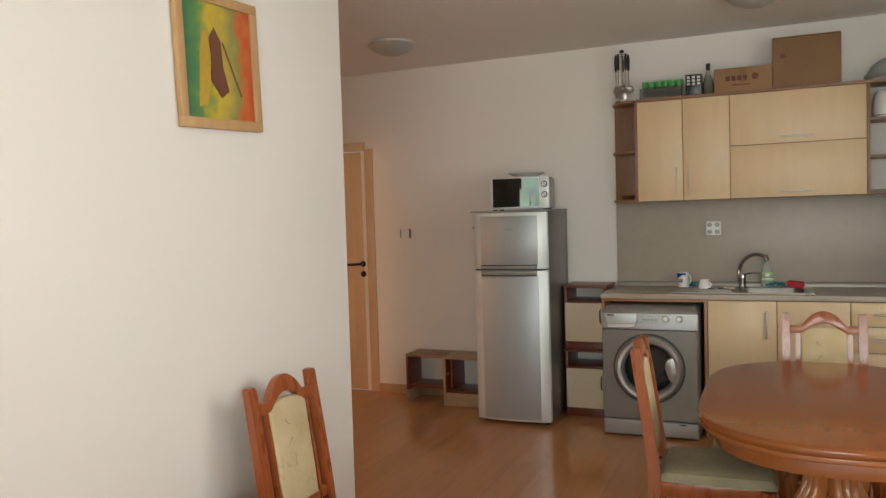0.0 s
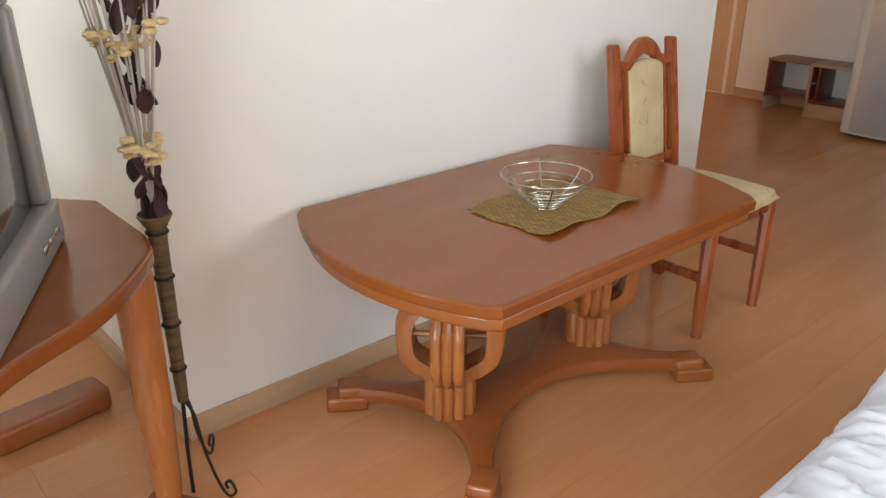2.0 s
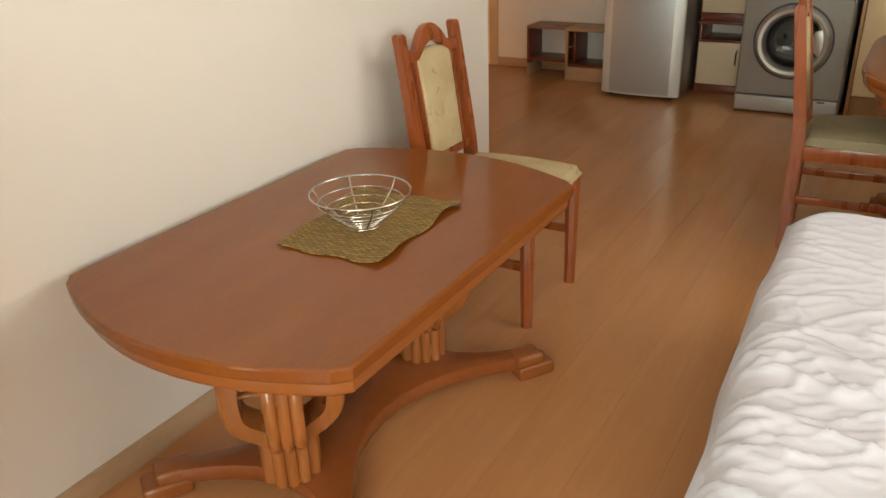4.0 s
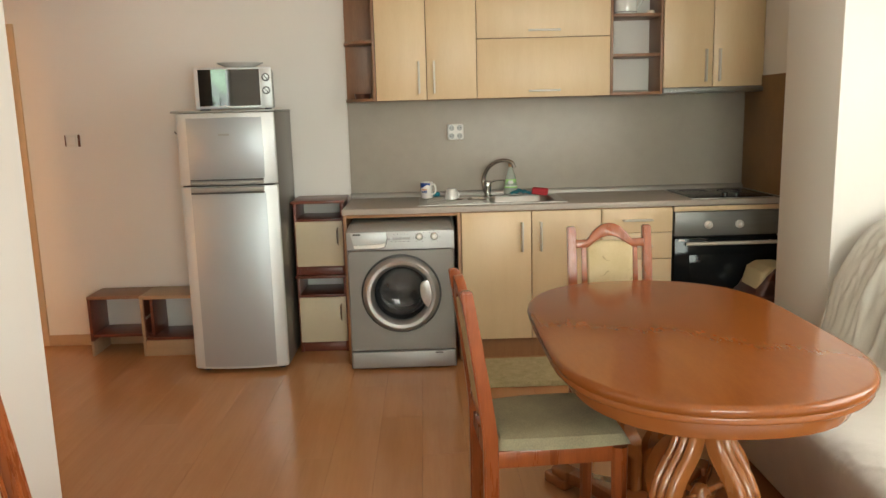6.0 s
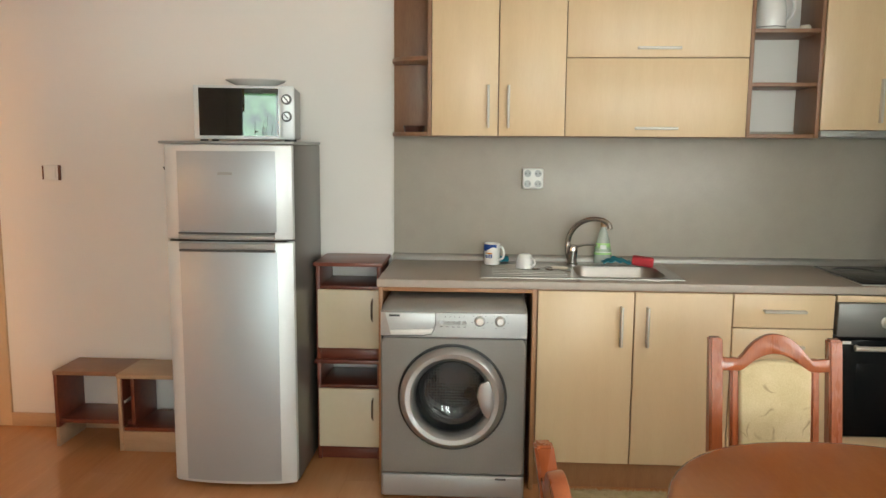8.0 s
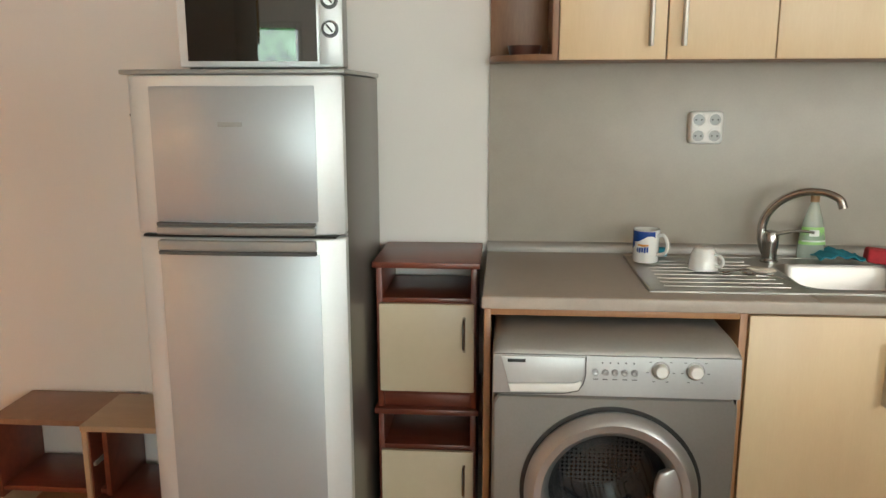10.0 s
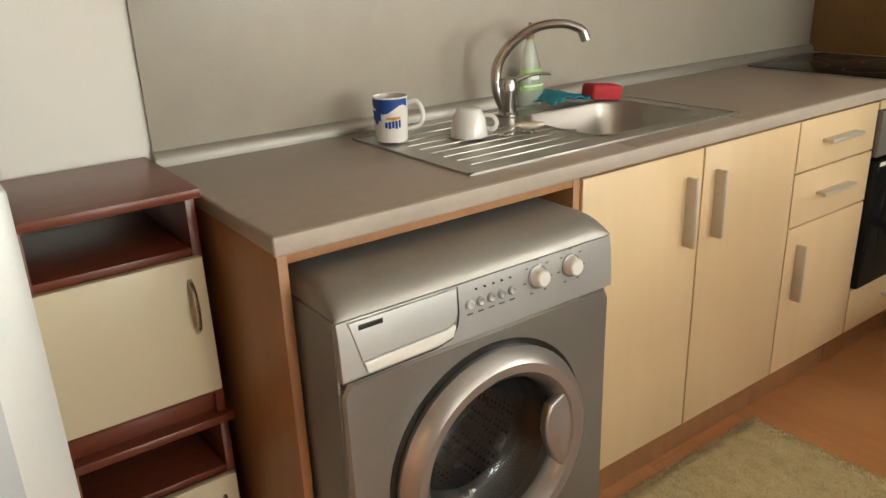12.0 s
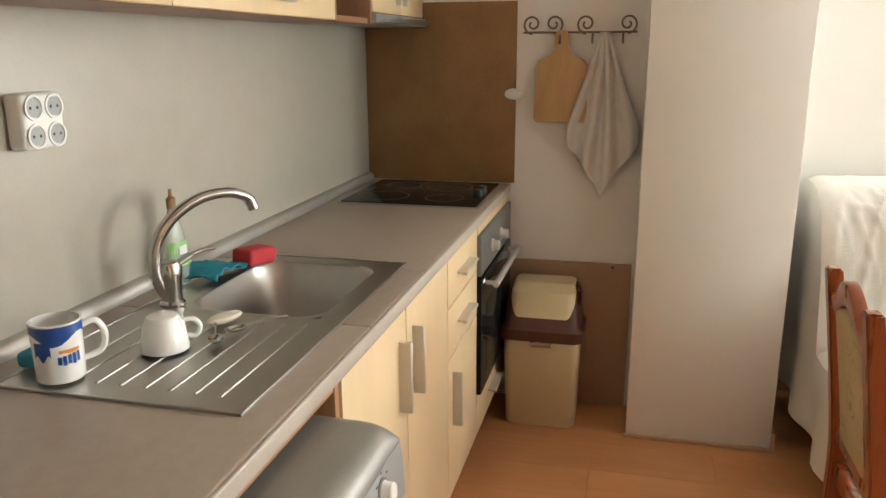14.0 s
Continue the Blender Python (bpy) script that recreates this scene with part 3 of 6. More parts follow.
base_unit(-0.482, 0.328, [(-0.478, -0.079, 0.13, 0.880, -0.130, 0.735, 0.17, True), (-0.073, 0.325, 0.13, 0.880, -0.022, 0.735, 0.17, True)], "maple-fronted sink base cabinet with two closed doors")
base_unit(0.328, 0.742, [(0.331, 0.739, 0.740, 0.880, 0.535, 0.812, 0.17, False), (0.331, 0.739, 0.584, 0.735, 0.535, 0.662, 0.17, False),
                         (0.331, 0.739, 0.13, 0.579, 0.39, 0.44, 0.17, True)], "maple-fronted base cabinet with two drawers and a door")
for a, c, lab in ((-1.155, -1.137, "end"), (-0.502, -0.484, "inner")):
    tagged(part("end_board", bx(a, c, YF + 0.004, YB - 0.005, 0, 0.885, 0.001), CARC), "brown wood-effect panel beside the washing machine", "panel")
tagged(part("front_rail", bx(-1.137, -0.502, YF + 0.006, YF + 0.02, 0.868, 0.885, 0.001), CARC), "thin wood-effect rail under the worktop", "rail")

# worktop with a cut-out for the sink
SX0, SX1, SY0, SY1 = -0.722, 0.142, 5.232, 5.682
BX0, BX1, BY0, BY1 = -0.300, 0.085, 5.285, 5.595
wt = thing("worktop", (0.1, 5.45, 0.885), "grey-brown laminate kitchen worktop with a rounded pale edge", "worktop")
b = bx(-1.160, BX0 - 0.01, YF, YB - 0.001, 0.886, CT, 0.006, 3)
bx(BX1 + 0.01, 1.383, YF, YB - 0.001, 0.886, CT, 0.006, 3, b)
bx(BX0 - 0.0105, BX1 + 0.0105, YF, BY0 - 0.01, 0.886, CT, 0.006, 3, b)
bx(BX0 - 0.0105, BX1 + 0.0105, BY1 + 0.01, YB - 0.001, 0.886, CT, 0.006, 3, b)
part("slab", b, COUNTER, wt)
part("front_edge", bx(-1.162, 1.383, YF - 0.007, YF + 0.002, 0.887, CT - 0.001, 0.004, 3), mat("pale_worktop_edge", (0.46, 0.395, 0.335), (0.41, 0.35, 0.295), 0.4, scale=30, fine=200, bump=0.02), wt, "pale laminate edge strip")
st = prism([(0, 0), (0.020, 0), (0.021, 0.010), (0.018, 0.020), (0.010, 0.029), (0, 0.032)], 0, 2.543, 0.001)
moved(st, Matrix(((0, 0, 1, -1.160), (-1, 0, 0, YB - 0.011), (0, 1, 0, CT), (0, 0, 0, 1))))
tagged(part("wall_trim_strip", st, ALU), "aluminium sealing strip behind the worktop", "trim")
tagged(part("splashback", bx(-1.157, 1.383, YB - 0.010, YB - 0.001, CT + 0.002, 1.56, 0.001), SPLASH), "plain grey-beige splashback panel above the worktop", "splashback")
tagged(part("side_splashback", bx(1.374, 1.384, 5.148, YB - 0.011, CT + 0.004, 1.622, 0.001), BROWN), "dark brown panel beside the hob", "splashback")
tagged(part("low_wall_panel", bx(1.371, 1.3845, 4.672, 5.165, 0.001, 0.612, 0.001), HARDB), "brown hardboard panel low on the wall", "panel")


def sink():
    s = thing("sink", (-0.3, 5.45, CT), "stainless steel inset sink with ribbed drainer", "sink")
    z = CT + 0.001
    top = bmesh.new()
    for d in ((SX0, BX0, SY0, SY1), (BX1, SX1, SY0, SY1), (BX0, BX1, SY0, BY0), (BX0, BX1, BY1, SY1)):
        bx(d[0], d[1], d[2], d[3], z - 0.0005, z + 0.002, 0, 1, top)
    for d in ((SX0, SX1, SY0, SY0 + 0.008), (SX0, SX1, SY1 - 0.008, SY1), (SX0, SX0 + 0.008, SY0, SY1), (SX1 - 0.008, SX1, SY0, SY1)):
        bx(d[0], d[1], d[2], d[3], z + 0.002, z + 0.0042, 0.001, 2, top)
    part("rim", top, STEEL, s)
    for k in range(8):
        y = SY0 + 0.060 + k * 0.045
        part("drainer_rib", bx(SX0 + 0.05, BX0 - 0.04 - 0.004 * k, y, y + 0.007, z + 0.001, z + 0.0042, 0.0015, 2), STEEL, s)
    # bowl with rounded corners
    def ring(inset, zz, rad):
        pts = []
        x0, x1, y0, y1 = BX0 - 0.004 + inset, BX1 + 0.004 - inset, BY0 - 0.004 + inset, BY1 + 0.004 - inset
        for cx, cy, a0 in ((x1 - rad, y1 - rad, 0), (x0 + rad, y1 - rad, 90), (x0 + rad, y0 + rad, 180), (x1 - rad, y0 + rad, 270)):
            for i in range(7):
                a = radians(a0 + 15 * i)
                pts.append((cx + rad * math.cos(a), cy + rad * math.sin(a), zz))
        return pts
    b = bmesh.new()
    levels = [(-0.012, z + 0.0032, 0.07), (0.0, z + 0.0022, 0.075), (0.006, z - 0.01, 0.075), (0.016, z - 0.11, 0.07), (0.03, z - 0.145, 0.06), (0.07, z - 0.155, 0.05)]
    rings = [[b.verts.new(p) for p in ring(*lv)] for lv in levels]
    n = len(rings[0])
    for p, q in zip(rings, rings[1:]):
        for i in range(n):
            b.faces.new((p[i], p[(i + 1) % n], q[(i + 1) % n], q[i]))
    b.faces.new(rings[-1])
    bmesh.ops.recalc_face_normals(b, faces=b.faces)
    part("bowl", b, STEEL, s)
    part("drain", moved(lathe([(0.04, 0), (0.04, 0.003), (0.03, 0.004), (0.0, 0.001)], 24), Matrix.Translation((-0.1, 5.44, z - 0.154))), CHROME, s)
    return s


sink()


def faucet():
    f = thing("kitchen_tap", (-0.290, 5.622, CT), "brushed chrome gooseneck kitchen mixer tap", "tap")
    o = Vector((-0.290, 5.622, CT + 0.004))
    part("base", moved(lathe([(0.027, 0), (0.027, 0.006), (0.022, 0.012), (0.021, 0.03), (0.024, 0.06), (0.025, 0.082), (0.020, 0.094), (0.012, 0.098), (0, 0.099)], 24), Matrix.Translation(o)), CHROME, f)
    path = spline([o + Vector(v) for v in ((-0.006, 0.006, 0.02), (-0.021, 0.019, 0.070), (-0.017, 0.017, 0.132), (0.012, -0.008, 0.186), (0.060, -0.046, 0.220), (0.108, -0.084, 0.226), (0.140, -0.108, 0.214), (0.150, -0.116, 0.203))], 7)
    n = len(path)
    part("spout", tube(path, [0.015 - 0.004 * min(1, i / (0.7 * n)) for i in range(n)], 16), CHROME, f)
    part("aerator", tube([o + Vector((0.148, -0.114, 0.207)), o + Vector((0.155, -0.120, 0.184))], 0.0125, 16), CHROME, f)
    part("lever", tube(spline([o + Vector(v) for v in ((0.010, -0.008, 0.086), (0.045, -0.020, 0.098), (0.080, -0.030, 0.102), (0.112, -0.038, 0.099))], 5), [0.012] * 6 + [0.008] * 10, 10, flat=0.55), CHROME, f)


faucet()


# washing machine
def washer():
    x0, x1, y0, y1, z1 = -1.130, -0.530, 5.042, 5.63, 0.848
    cx = (x0 + x1) / 2
    w = thing("washing_machine", (cx, 5.4, 0), "silver-grey front-loading washing machine under the worktop", "washing machine")
    body = bx(x0, x1, y0 + 0.012, y1, 0.012, 0.806, 0.004, 2)
    big = max((f for f in body.faces if f.normal.y < -0.9), key=lambda f: f.calc_area())
    bmesh.ops.delete(body, geom=[big], context="FACES")
    part("body", body, WASH_TOP, w)
    zc, R = 0.452, 0.214
    px0, px1, pz0, pz1 = x0 + 0.002, x1 - 0.002, 0.118, 0.702
    fp = bmesh.new()
    rows = []
    nn = 96
    for i in range(nn):
        a = 2 * math.pi * i / nn
        dx_, dz_ = math.cos(a), math.sin(a)
        k = min(((px1 - cx) if dx_ > 0 else (px0 - cx)) / dx_ if abs(dx_) > 1e-6 else 9, ((pz1 - zc) if dz_ > 0 else (pz0 - zc)) / dz_ if abs(dz_) > 1e-6 else 9)
        ring_ = [(cx + dx_ * k, y0 + 0.03, zc + dz_ * k), (cx + dx_ * k, y0 + 0.005, zc + dz_ * k), (cx + dx_ * (k - 0.006), y0, zc + dz_ * (k - 0.006)), (cx + dx_ * (R - 0.02), y0, zc + dz_ * (R - 0.02)), (cx + dx_ * (R - 0.02), y0 + 0.03, zc + dz_ * (R - 0.02))]
        rows.append([fp.verts.new(p) for p in ring_])
    for i in range(nn):
        p, q = rows[i], rows[(i + 1) % nn]
        for k in range(4):
            fp.faces.new((p[k], p[k + 1], q[k + 1], q[k]))
    bmesh.ops.recalc_face_normals(fp, faces=fp.faces)
    part("front_panel", fp, WASH, w)
    part("kick_panel", bx(x0 + 0.002, x1 - 0.002, y0 + 0.004, y0 + 0.03, 0.012, 0.112, 0.012, 3), WASH_PANEL, w)
    part("filter_flap", bx(x1 - 0.12, x1 - 0.075, y0 + 0.002, y0 + 0.008, 0.095, 0.103, 0.001), BLACK, w)
    # tilted control panel
    pr = prism([(0, 0.0), (-0.015, 0.0), (-0.0145, 0.02), (-0.011, 0.075), (-0.0068, 0.100), (0.06, 0.100), (0.06, 0)], 0, x1 - x0 - 0.001, 0.003, 2)
    along = Matrix(((0, 0, 1, x0 + 0.002), (1, 0, 0, y0 + 0.012), (0, 1, 0, 0.7055), (0, 0, 0, 1)))
    part("control_panel", moved(pr, along), WASH_PANEL, w, "silver control panel")
    # top cover, rounded to the front and to both sides
    tp = [(-0.0068, 0.1022), (-0.005, 0.108), (-0.001, 0.116), (0.006, 0.1250), (0.018, 0.1345), (0.034, 0.1405), (0.06, 0.1435), (0.30, 0.1445), (0.57, 0.1445), (0.576, 0.1022)]
    wide, R0 = x1 - x0 - 0.001, 0.040
    tc = bmesh.new()
    rows = []
    for d in (0.0, 0.002, 0.006, 0.012, 0.020, 0.030, 0.040, wide / 2, wide - 0.040, wide - 0.030, wide - 0.020, wide - 0.012, wide - 0.006, wide - 0.002, wide):
        e_ = min(d, wide - d)
        k = 1.0 if e_ >= R0 else 0.12 + 0.88 * math.sqrt(max(0.0, 1 - ((R0 - e_) / R0) ** 2))
        rows.append([tc.verts.new((d, y, 0.1022 + (z - 0.1022) * k)) for y, z in tp])
    for p, q in zip(rows, rows[1:]):
        for k in range(len(tp)):
            k2 = (k + 1) % len(tp)
            tc.faces.new((p[k], p[k2], q[k2], q[k]))
    tc.faces.new(rows[0])
    tc.faces.new(rows[-1][::-1])
    bmesh.ops.recalc_face_normals(tc, faces=tc.faces)
    part("top_cover", moved(tc, Matrix.Translation((x0 + 0.002, y0 + 0.012, 0.7055))), WASH_TOP, w, "rounded grey top cover", smooth=0.9)
    M = lambda x, z: Matrix.Translation((x, y0 - 0.0025 + 0.08 * (z - 0.735), z)) @ pose(0, 0, 0, 86)
    for x in (-0.722, -0.639):
        k = part("dial", moved(lathe([(0.0185, 0), (0.018, 0.003), (0.0165, 0.005), (0.0155, 0.017), (0.013, 0.020), (0, 0.020)], 28), M(x, 0.774)), WHITE, w, "white round dial")
        part("dial_ring", moved(lathe([(0.0225, -0.001), (0.0225, 0.002), (0.0185, 0.003)], 28, False), M(x, 0.774)), WASH, k)
    for i in range(5):
        part("button", moved(lathe([(0.0085, 0), (0.0085, 0.004), (0.006, 0.006), (0.003, 0.004), (0, 0.004)], 18), M(-0.878 + 0.0235 * i, 0.766)), WASH_PANEL if i else DRAWER, w)
        part("lamp_dot", moved(lathe([(0.002, 0), (0.002, 0.002), (0, 0.002)], 8), M(-0.862 + 0.019 * i, 0.790)), BLACK, w)
        part("print_mark", moved(bx(-0.006, 0.006, -0.0012, 0.0012, 0, 0.001, 0), M(-0.878 + 0.0235 * i, 0.749)), RUBBER, w)
    for i in range(7):
        a = radians(-60 + 50 * i)
        for x in (-0.722, -0.639):
            part("print_mark", moved(bx(-0.003, 0.003, -0.001, 0.001, 0, 0.001, 0), M(x + 0.032 * math.cos(a), 0.774 + 0.032 * math.sin(a))), RUBBER, w)
    # detergent drawer with a grip
    dwr = prism([(-0.094, 0.032), (0.110, 0.032), (0.110, -0.010), (0.104, -0.024), (0.088, -0.031), (-0.076, -0.036)], -0.004, 0.0035, 0.0015)
    d = part("detergent_drawer", moved(dwr, M(-1.015, 0.771)), DRAWER, w, "pale silver detergent drawer")
    part("drawer_grip", moved(prism([(-0.076, -0.0375), (0.086, -0.0325), (0.100, -0.027), (0.104, -0.034), (0.096, -0.050), (0.070, -0.0555), (-0.070, -0.0575)], -0.004, 0.0065, 0.003), M(-1.015, 0.771)), WHITE, d, "pale curved grip lip")
    seam = [(0.113, 0.034, 0.002), (0.113, -0.012, 0.002), (0.108, -0.034, 0.002), (0.096, -0.053, 0.002), (0.060, -0.0605, 0.002), (-0.070, -0.0625, 0.002), (-0.112, -0.0625, 0.002)]
    part("seam", moved(tube(seam, 0.0011, 6), M(-1.015, 0.771)), BLACK, d)
    part("badge", moved(bx(-0.078, -0.034, 0.017, 0.0255, 0.003, 0.0045, 0.0004), M(-1.015, 0.771)), BLACK, d)
    # porthole
    P = Matrix.Translation((cx - 0.002, y0, zc)) @ pose(0, 0, 0, 90)
    part("door_gap", moved(lathe([(R + 0.012, -0.002), (R + 0.012, 0.002), (R, 0.003), (R - 0.03, 0.003)], 64, False), P), BLACK, w)
    door = part("porthole_door", moved(lathe([(R, 0.001), (R + 0.002, 0.014), (R - 0.006, 0.030), (R - 0.022, 0.040), (R - 0.040, 0.038), (R - 0.054, 0.024), (R - 0.060, 0.004), (R - 0.062, -0.02)], 64, False), P), RING, w, "polished silver porthole ring")
    part("seal", moved(lathe([(R - 0.018, -0.022), (R - 0.062, -0.018), (R - 0.066, -0.03), (R - 0.070, -0.075), (R - 0.09, -0.085)], 48, False), P), RUBBER, door)
    part("drum", moved(lathe([(R - 0.088, -0.084), (R - 0.06, -0.10), (R - 0.055, -0.33), (0.0, -0.34)], 40, False), P), DRUM, w, "perforated steel drum")
    part("bowl_glass", moved(lathe([(R - 0.060, 0.002), (R - 0.068, -0.014), (R - 0.085, -0.045), (R - 0.12, -0.065), (0, -0.07), (0, -0.0665), (R - 0.122, -0.0615), (R - 0.088, -0.042), (R - 0.071, -0.012), (R - 0.064, 0.002)], 48, False), P), DOORGL, door, "dark bowl-shaped glass")
    g = prism([(0.115, 0.068), (0.155, 0.085), (0.178, 0.05), (0.184, 0.0), (0.178, -0.05), (0.155, -0.088), (0.125, -0.055), (0.112, -0.02), (0.104, 0.01), (0.106, 0.04)], 0.012, 0.034, 0.006, 3)
    part("door_grip", moved(g, P), RING, door)
    for a in (x0 + 0.06, x1 - 0.06):
        part("foot", moved(lathe([(0.02, 0), (0.02, 0.012)], 12), Matrix.Translation((a, y0 + 0.08, 0))), BLACK, w)
    return w


washer()


# oven, with a strip above and a drawer below
def oven():
    x0, x1, y = 0.748, 1.366, YF
    o = thing("built_in_oven", (1.05, 5.45, 0), "black glass built-in oven with grey control panel", "oven", )
    part("body", bx(x0, x1, y + 0.03, YB - 0.03, 0.125, 0.884, 0.002), DARK, o)
    part("filler_strip", bx(x0, x1, y - 0.001, y + 0.018, 0.855, 0.882, 0.001), MAPLE, o, "pale maple strip over the oven")
    cp = part("control_panel", bx(x0 + 0.002, x1 - 0.002, y - 0.012, y + 0.03, 0.712, 0.852, 0.004), OVENP, o, "grey metal control panel")
    for x in (0.945, 1.125):
        k = part("knob", moved(lathe([(0.024, 0), (0.024, 0.006), (0.018, 0.008), (0.017, 0.026), (0.014, 0.028), (0, 0.028)], 24), Matrix.Translation((x, y - 0.012, 0.775)) @ pose(0, 0, 0, 90)), SATIN, cp)
        part("pointer", bx(x - 0.002, x + 0.002, y - 0.0415, y - 0.036, 0.775, 0.792, 0), WHITE, k)
    dr_ = part("oven_door", bx(x0 + 0.002, x1 - 0.002, y - 0.014, y + 0.03, 0.285, 0.700, 0.004), BLACKGL, o, "black glass oven door")
    part("inner_window", bx(x0 + 0.09, x1 - 0.09, y - 0.0155, y - 0.012, 0.34, 0.60, 0.001), BLACKGL, dr_)
    hb = tube([(x0 + 0.06, y - 0.052, 0.672), (x1 - 0.04, y - 0.052, 0.672)], 0.011, 12)
    for x in (x0 + 0.08, x1 - 0.06):
        join(hb, tube([(x, y - 0.052, 0.672), (x, y - 0.01, 0.672)], 0.008, 8))
    part("oven_handle", hb, SATIN, dr_, "satin metal bar handle")
    part("badge", bx(x0 + 0.025, x0 + 0.06, y - 0.0156, y - 0.013, 0.682, 0.694, 0), WHITE, dr_)
    f = part("drawer_front", bx(x0, x1, y, y + 0.018, 0.13, 0.278, 0.0015), MAPLE, o)
    bar_handle(f, 1.05, y, 0.205, 0.17, False)
    part("plinth", bx(x0, x1, y + 0.055, y + 0.07, 0, 0.125, 0.001), CARC, o)


oven()
hob = thing("hob", (1.08, 5.43, CT), "black glass ceramic hob set in the worktop", "hob")
part("glass_plate", bx(0.86, 1.335, 5.20, 5.69, CT + 0.0005, CT + 0.008, 0.003), BLACKGL, hob)
part("steel_edge", bx(0.852, 1.343, 5.192, 5.698, CT, CT + 0.004, 0.001), STEEL, hob)
for i, (x, y, r) in enumerate(((0.985, 5.56, 0.085), (1.21, 5.56, 0.07), (0.985, 5.34, 0.07), (1.2, 5.37, 0.085))):
    part("cooking_zone", moved(lathe([(r - 0.002, 0), (r - 0.002, 0.0006), (r, 0.0006), (r, 0)], 40, False), Matrix.Translation((x, y, CT + 0.008))), RUBBER, hob)
for x in (1.06, 1.13):
    part("hob_knob", moved(lathe([(0.018, 0), (0.017, 0.02), (0.014, 0.023), (0, 0.023)], 18), Matrix.Translation((x, 5.23, CT + 0.008))), BLACK, hob)

# wall cabinets
YU, UB, UT = 5.52, 1.527, 2.216


def wall_unit(name, x0, x1, z0, fronts, label):
    u = thing(name, ((x0 + x1) / 2, YB, z0), label, "cabinet", "kitchen wall cabinets")
    body = bx(x0, x0 + 0.017, YU + 0.02, YB - 0.001, z0, UT, 0.001)
    bx(x1 - 0.017, x1, YU + 0.02, YB - 0.001, z0, UT, 0.001, 1, body)
    bx(x0 + 0.017, x1 - 0.017, YU + 0.02, YB - 0.001, z0, z0 + 0.017, 0.001, 1, body)
    bx(x0 + 0.017, x1 - 0.017, YU + 0.02, YB - 0.001, UT - 0.017, UT, 0.001, 1, body)
    bx(x0 + 0.017, x1 - 0.017, YU + 0.02, YU + 0.03, z0 + 0.017, UT - 0.017, 0, 1, body)
    part("body", body, WALNUT, u)
    for a, c, za, zb, hx, hz, ln, up in fronts:
        f = part("door", bx(a, c, YU, YU + 0.018, za, zb, 0.0015), MAPLE, u)
        bar_handle(f, hx, YU, hz, ln, up, 0.006, 0.022)
    return u


wall_unit("wall_cabinet", -0.957, -0.352, UB, [(-0.955, -0.656, UB + 0.002, UT - 0.002, -0.699, 1.66, 0.19, True), (-0.651, -0.354, UB + 0.002, UT - 0.002, -0.608, 1.66, 0.19, True)], "maple-fronted wall cabinet with two closed doors")
wall_unit("wall_cabinet", -0.352, 0.452, UB, [(-0.350, 0.450, 1.879, UT - 0.002, 0.055, 1.918, 0.19, False), (-0.350, 0.450, UB + 0.002, 1.874, 0.055, 1.566, 0.19, False)], "maple-fronted wall cabinet with two lift-up doors")
wall_unit("wall_cabinet", 0.772, 1.383, 1.562, [(0.774, 1.070, 1.564, UT - 0.002, 1.03, 1.69, 0.19, True), (1.075, 1.381, 1.564, UT - 0.002, 1.112, 1.69, 0.19, True)], "maple-fronted wall cabinet with two closed doors above the hood")
tagged(part("cabinet_top_board", bx(-0.960, 1.383, YU - 0.004, YB - 0.001, UT + 0.001, UT + 0.02, 0.002), WALNUT), "walnut-coloured board on top of the wall cabinets", "board")
end = thing("corner_shelf", (-1.06, YB, UB), "walnut-coloured open corner shelf with rounded boards", "shelf")
part("side", bx(-0.975, -0.958, YU + 0.005, YB - 0.001, UB, UT, 0.001), WALNUT, end)
part("back", bx(-1.155, -0.975, YB - 0.017, YB - 0.001, UB, UT, 0.001), WALNUT, end)
for z in (UB, 1.868, UT + 0.001):
    o = [(-0.975, YB - 0.017), (-1.157, YB - 0.017)] + [(-0.975 - 0.182 * math.cos(radians(a)), YB - 0.06 - (YB - 0.06 - YU - 0.0) * math.sin(radians(a))) for a in range(0, 91, 10)]
    part("shelf_board", prism(o, z, z + 0.018, 0.002), WALNUT, end)
op = thing("open_shelf", (0.61, YB, UB), "walnut-coloured open shelf between wall cabinets", "shelf")
for a in (0.453, 0.754):
    part("side", bx(a, a + 0.0165, YU + 0.003, YB - 0.001, UB, UT, 0.001), WALNUT, op)
for z in (UB, 1.754, 1.987):
    part("shelf_board", bx(0.4695, 0.754, YU + 0.012, YB - 0.002, z, z + 0.017, 0.001), WALNUT, op)
hood = thing("cooker_hood", (1.07, YB, 1.52), "slim grey cooker hood under the wall cabinet", "cooker hood")
part("body", bx(0.774, 1.382, YU - 0.012, YB - 0.012, 1.530, 1.560, 0.003), HOODM, hood)
part("front_lip", bx(0.776, 1.380, YU - 0.032, YU - 0.012, 1.532, 1.552, 0.003), GLASS, hood)

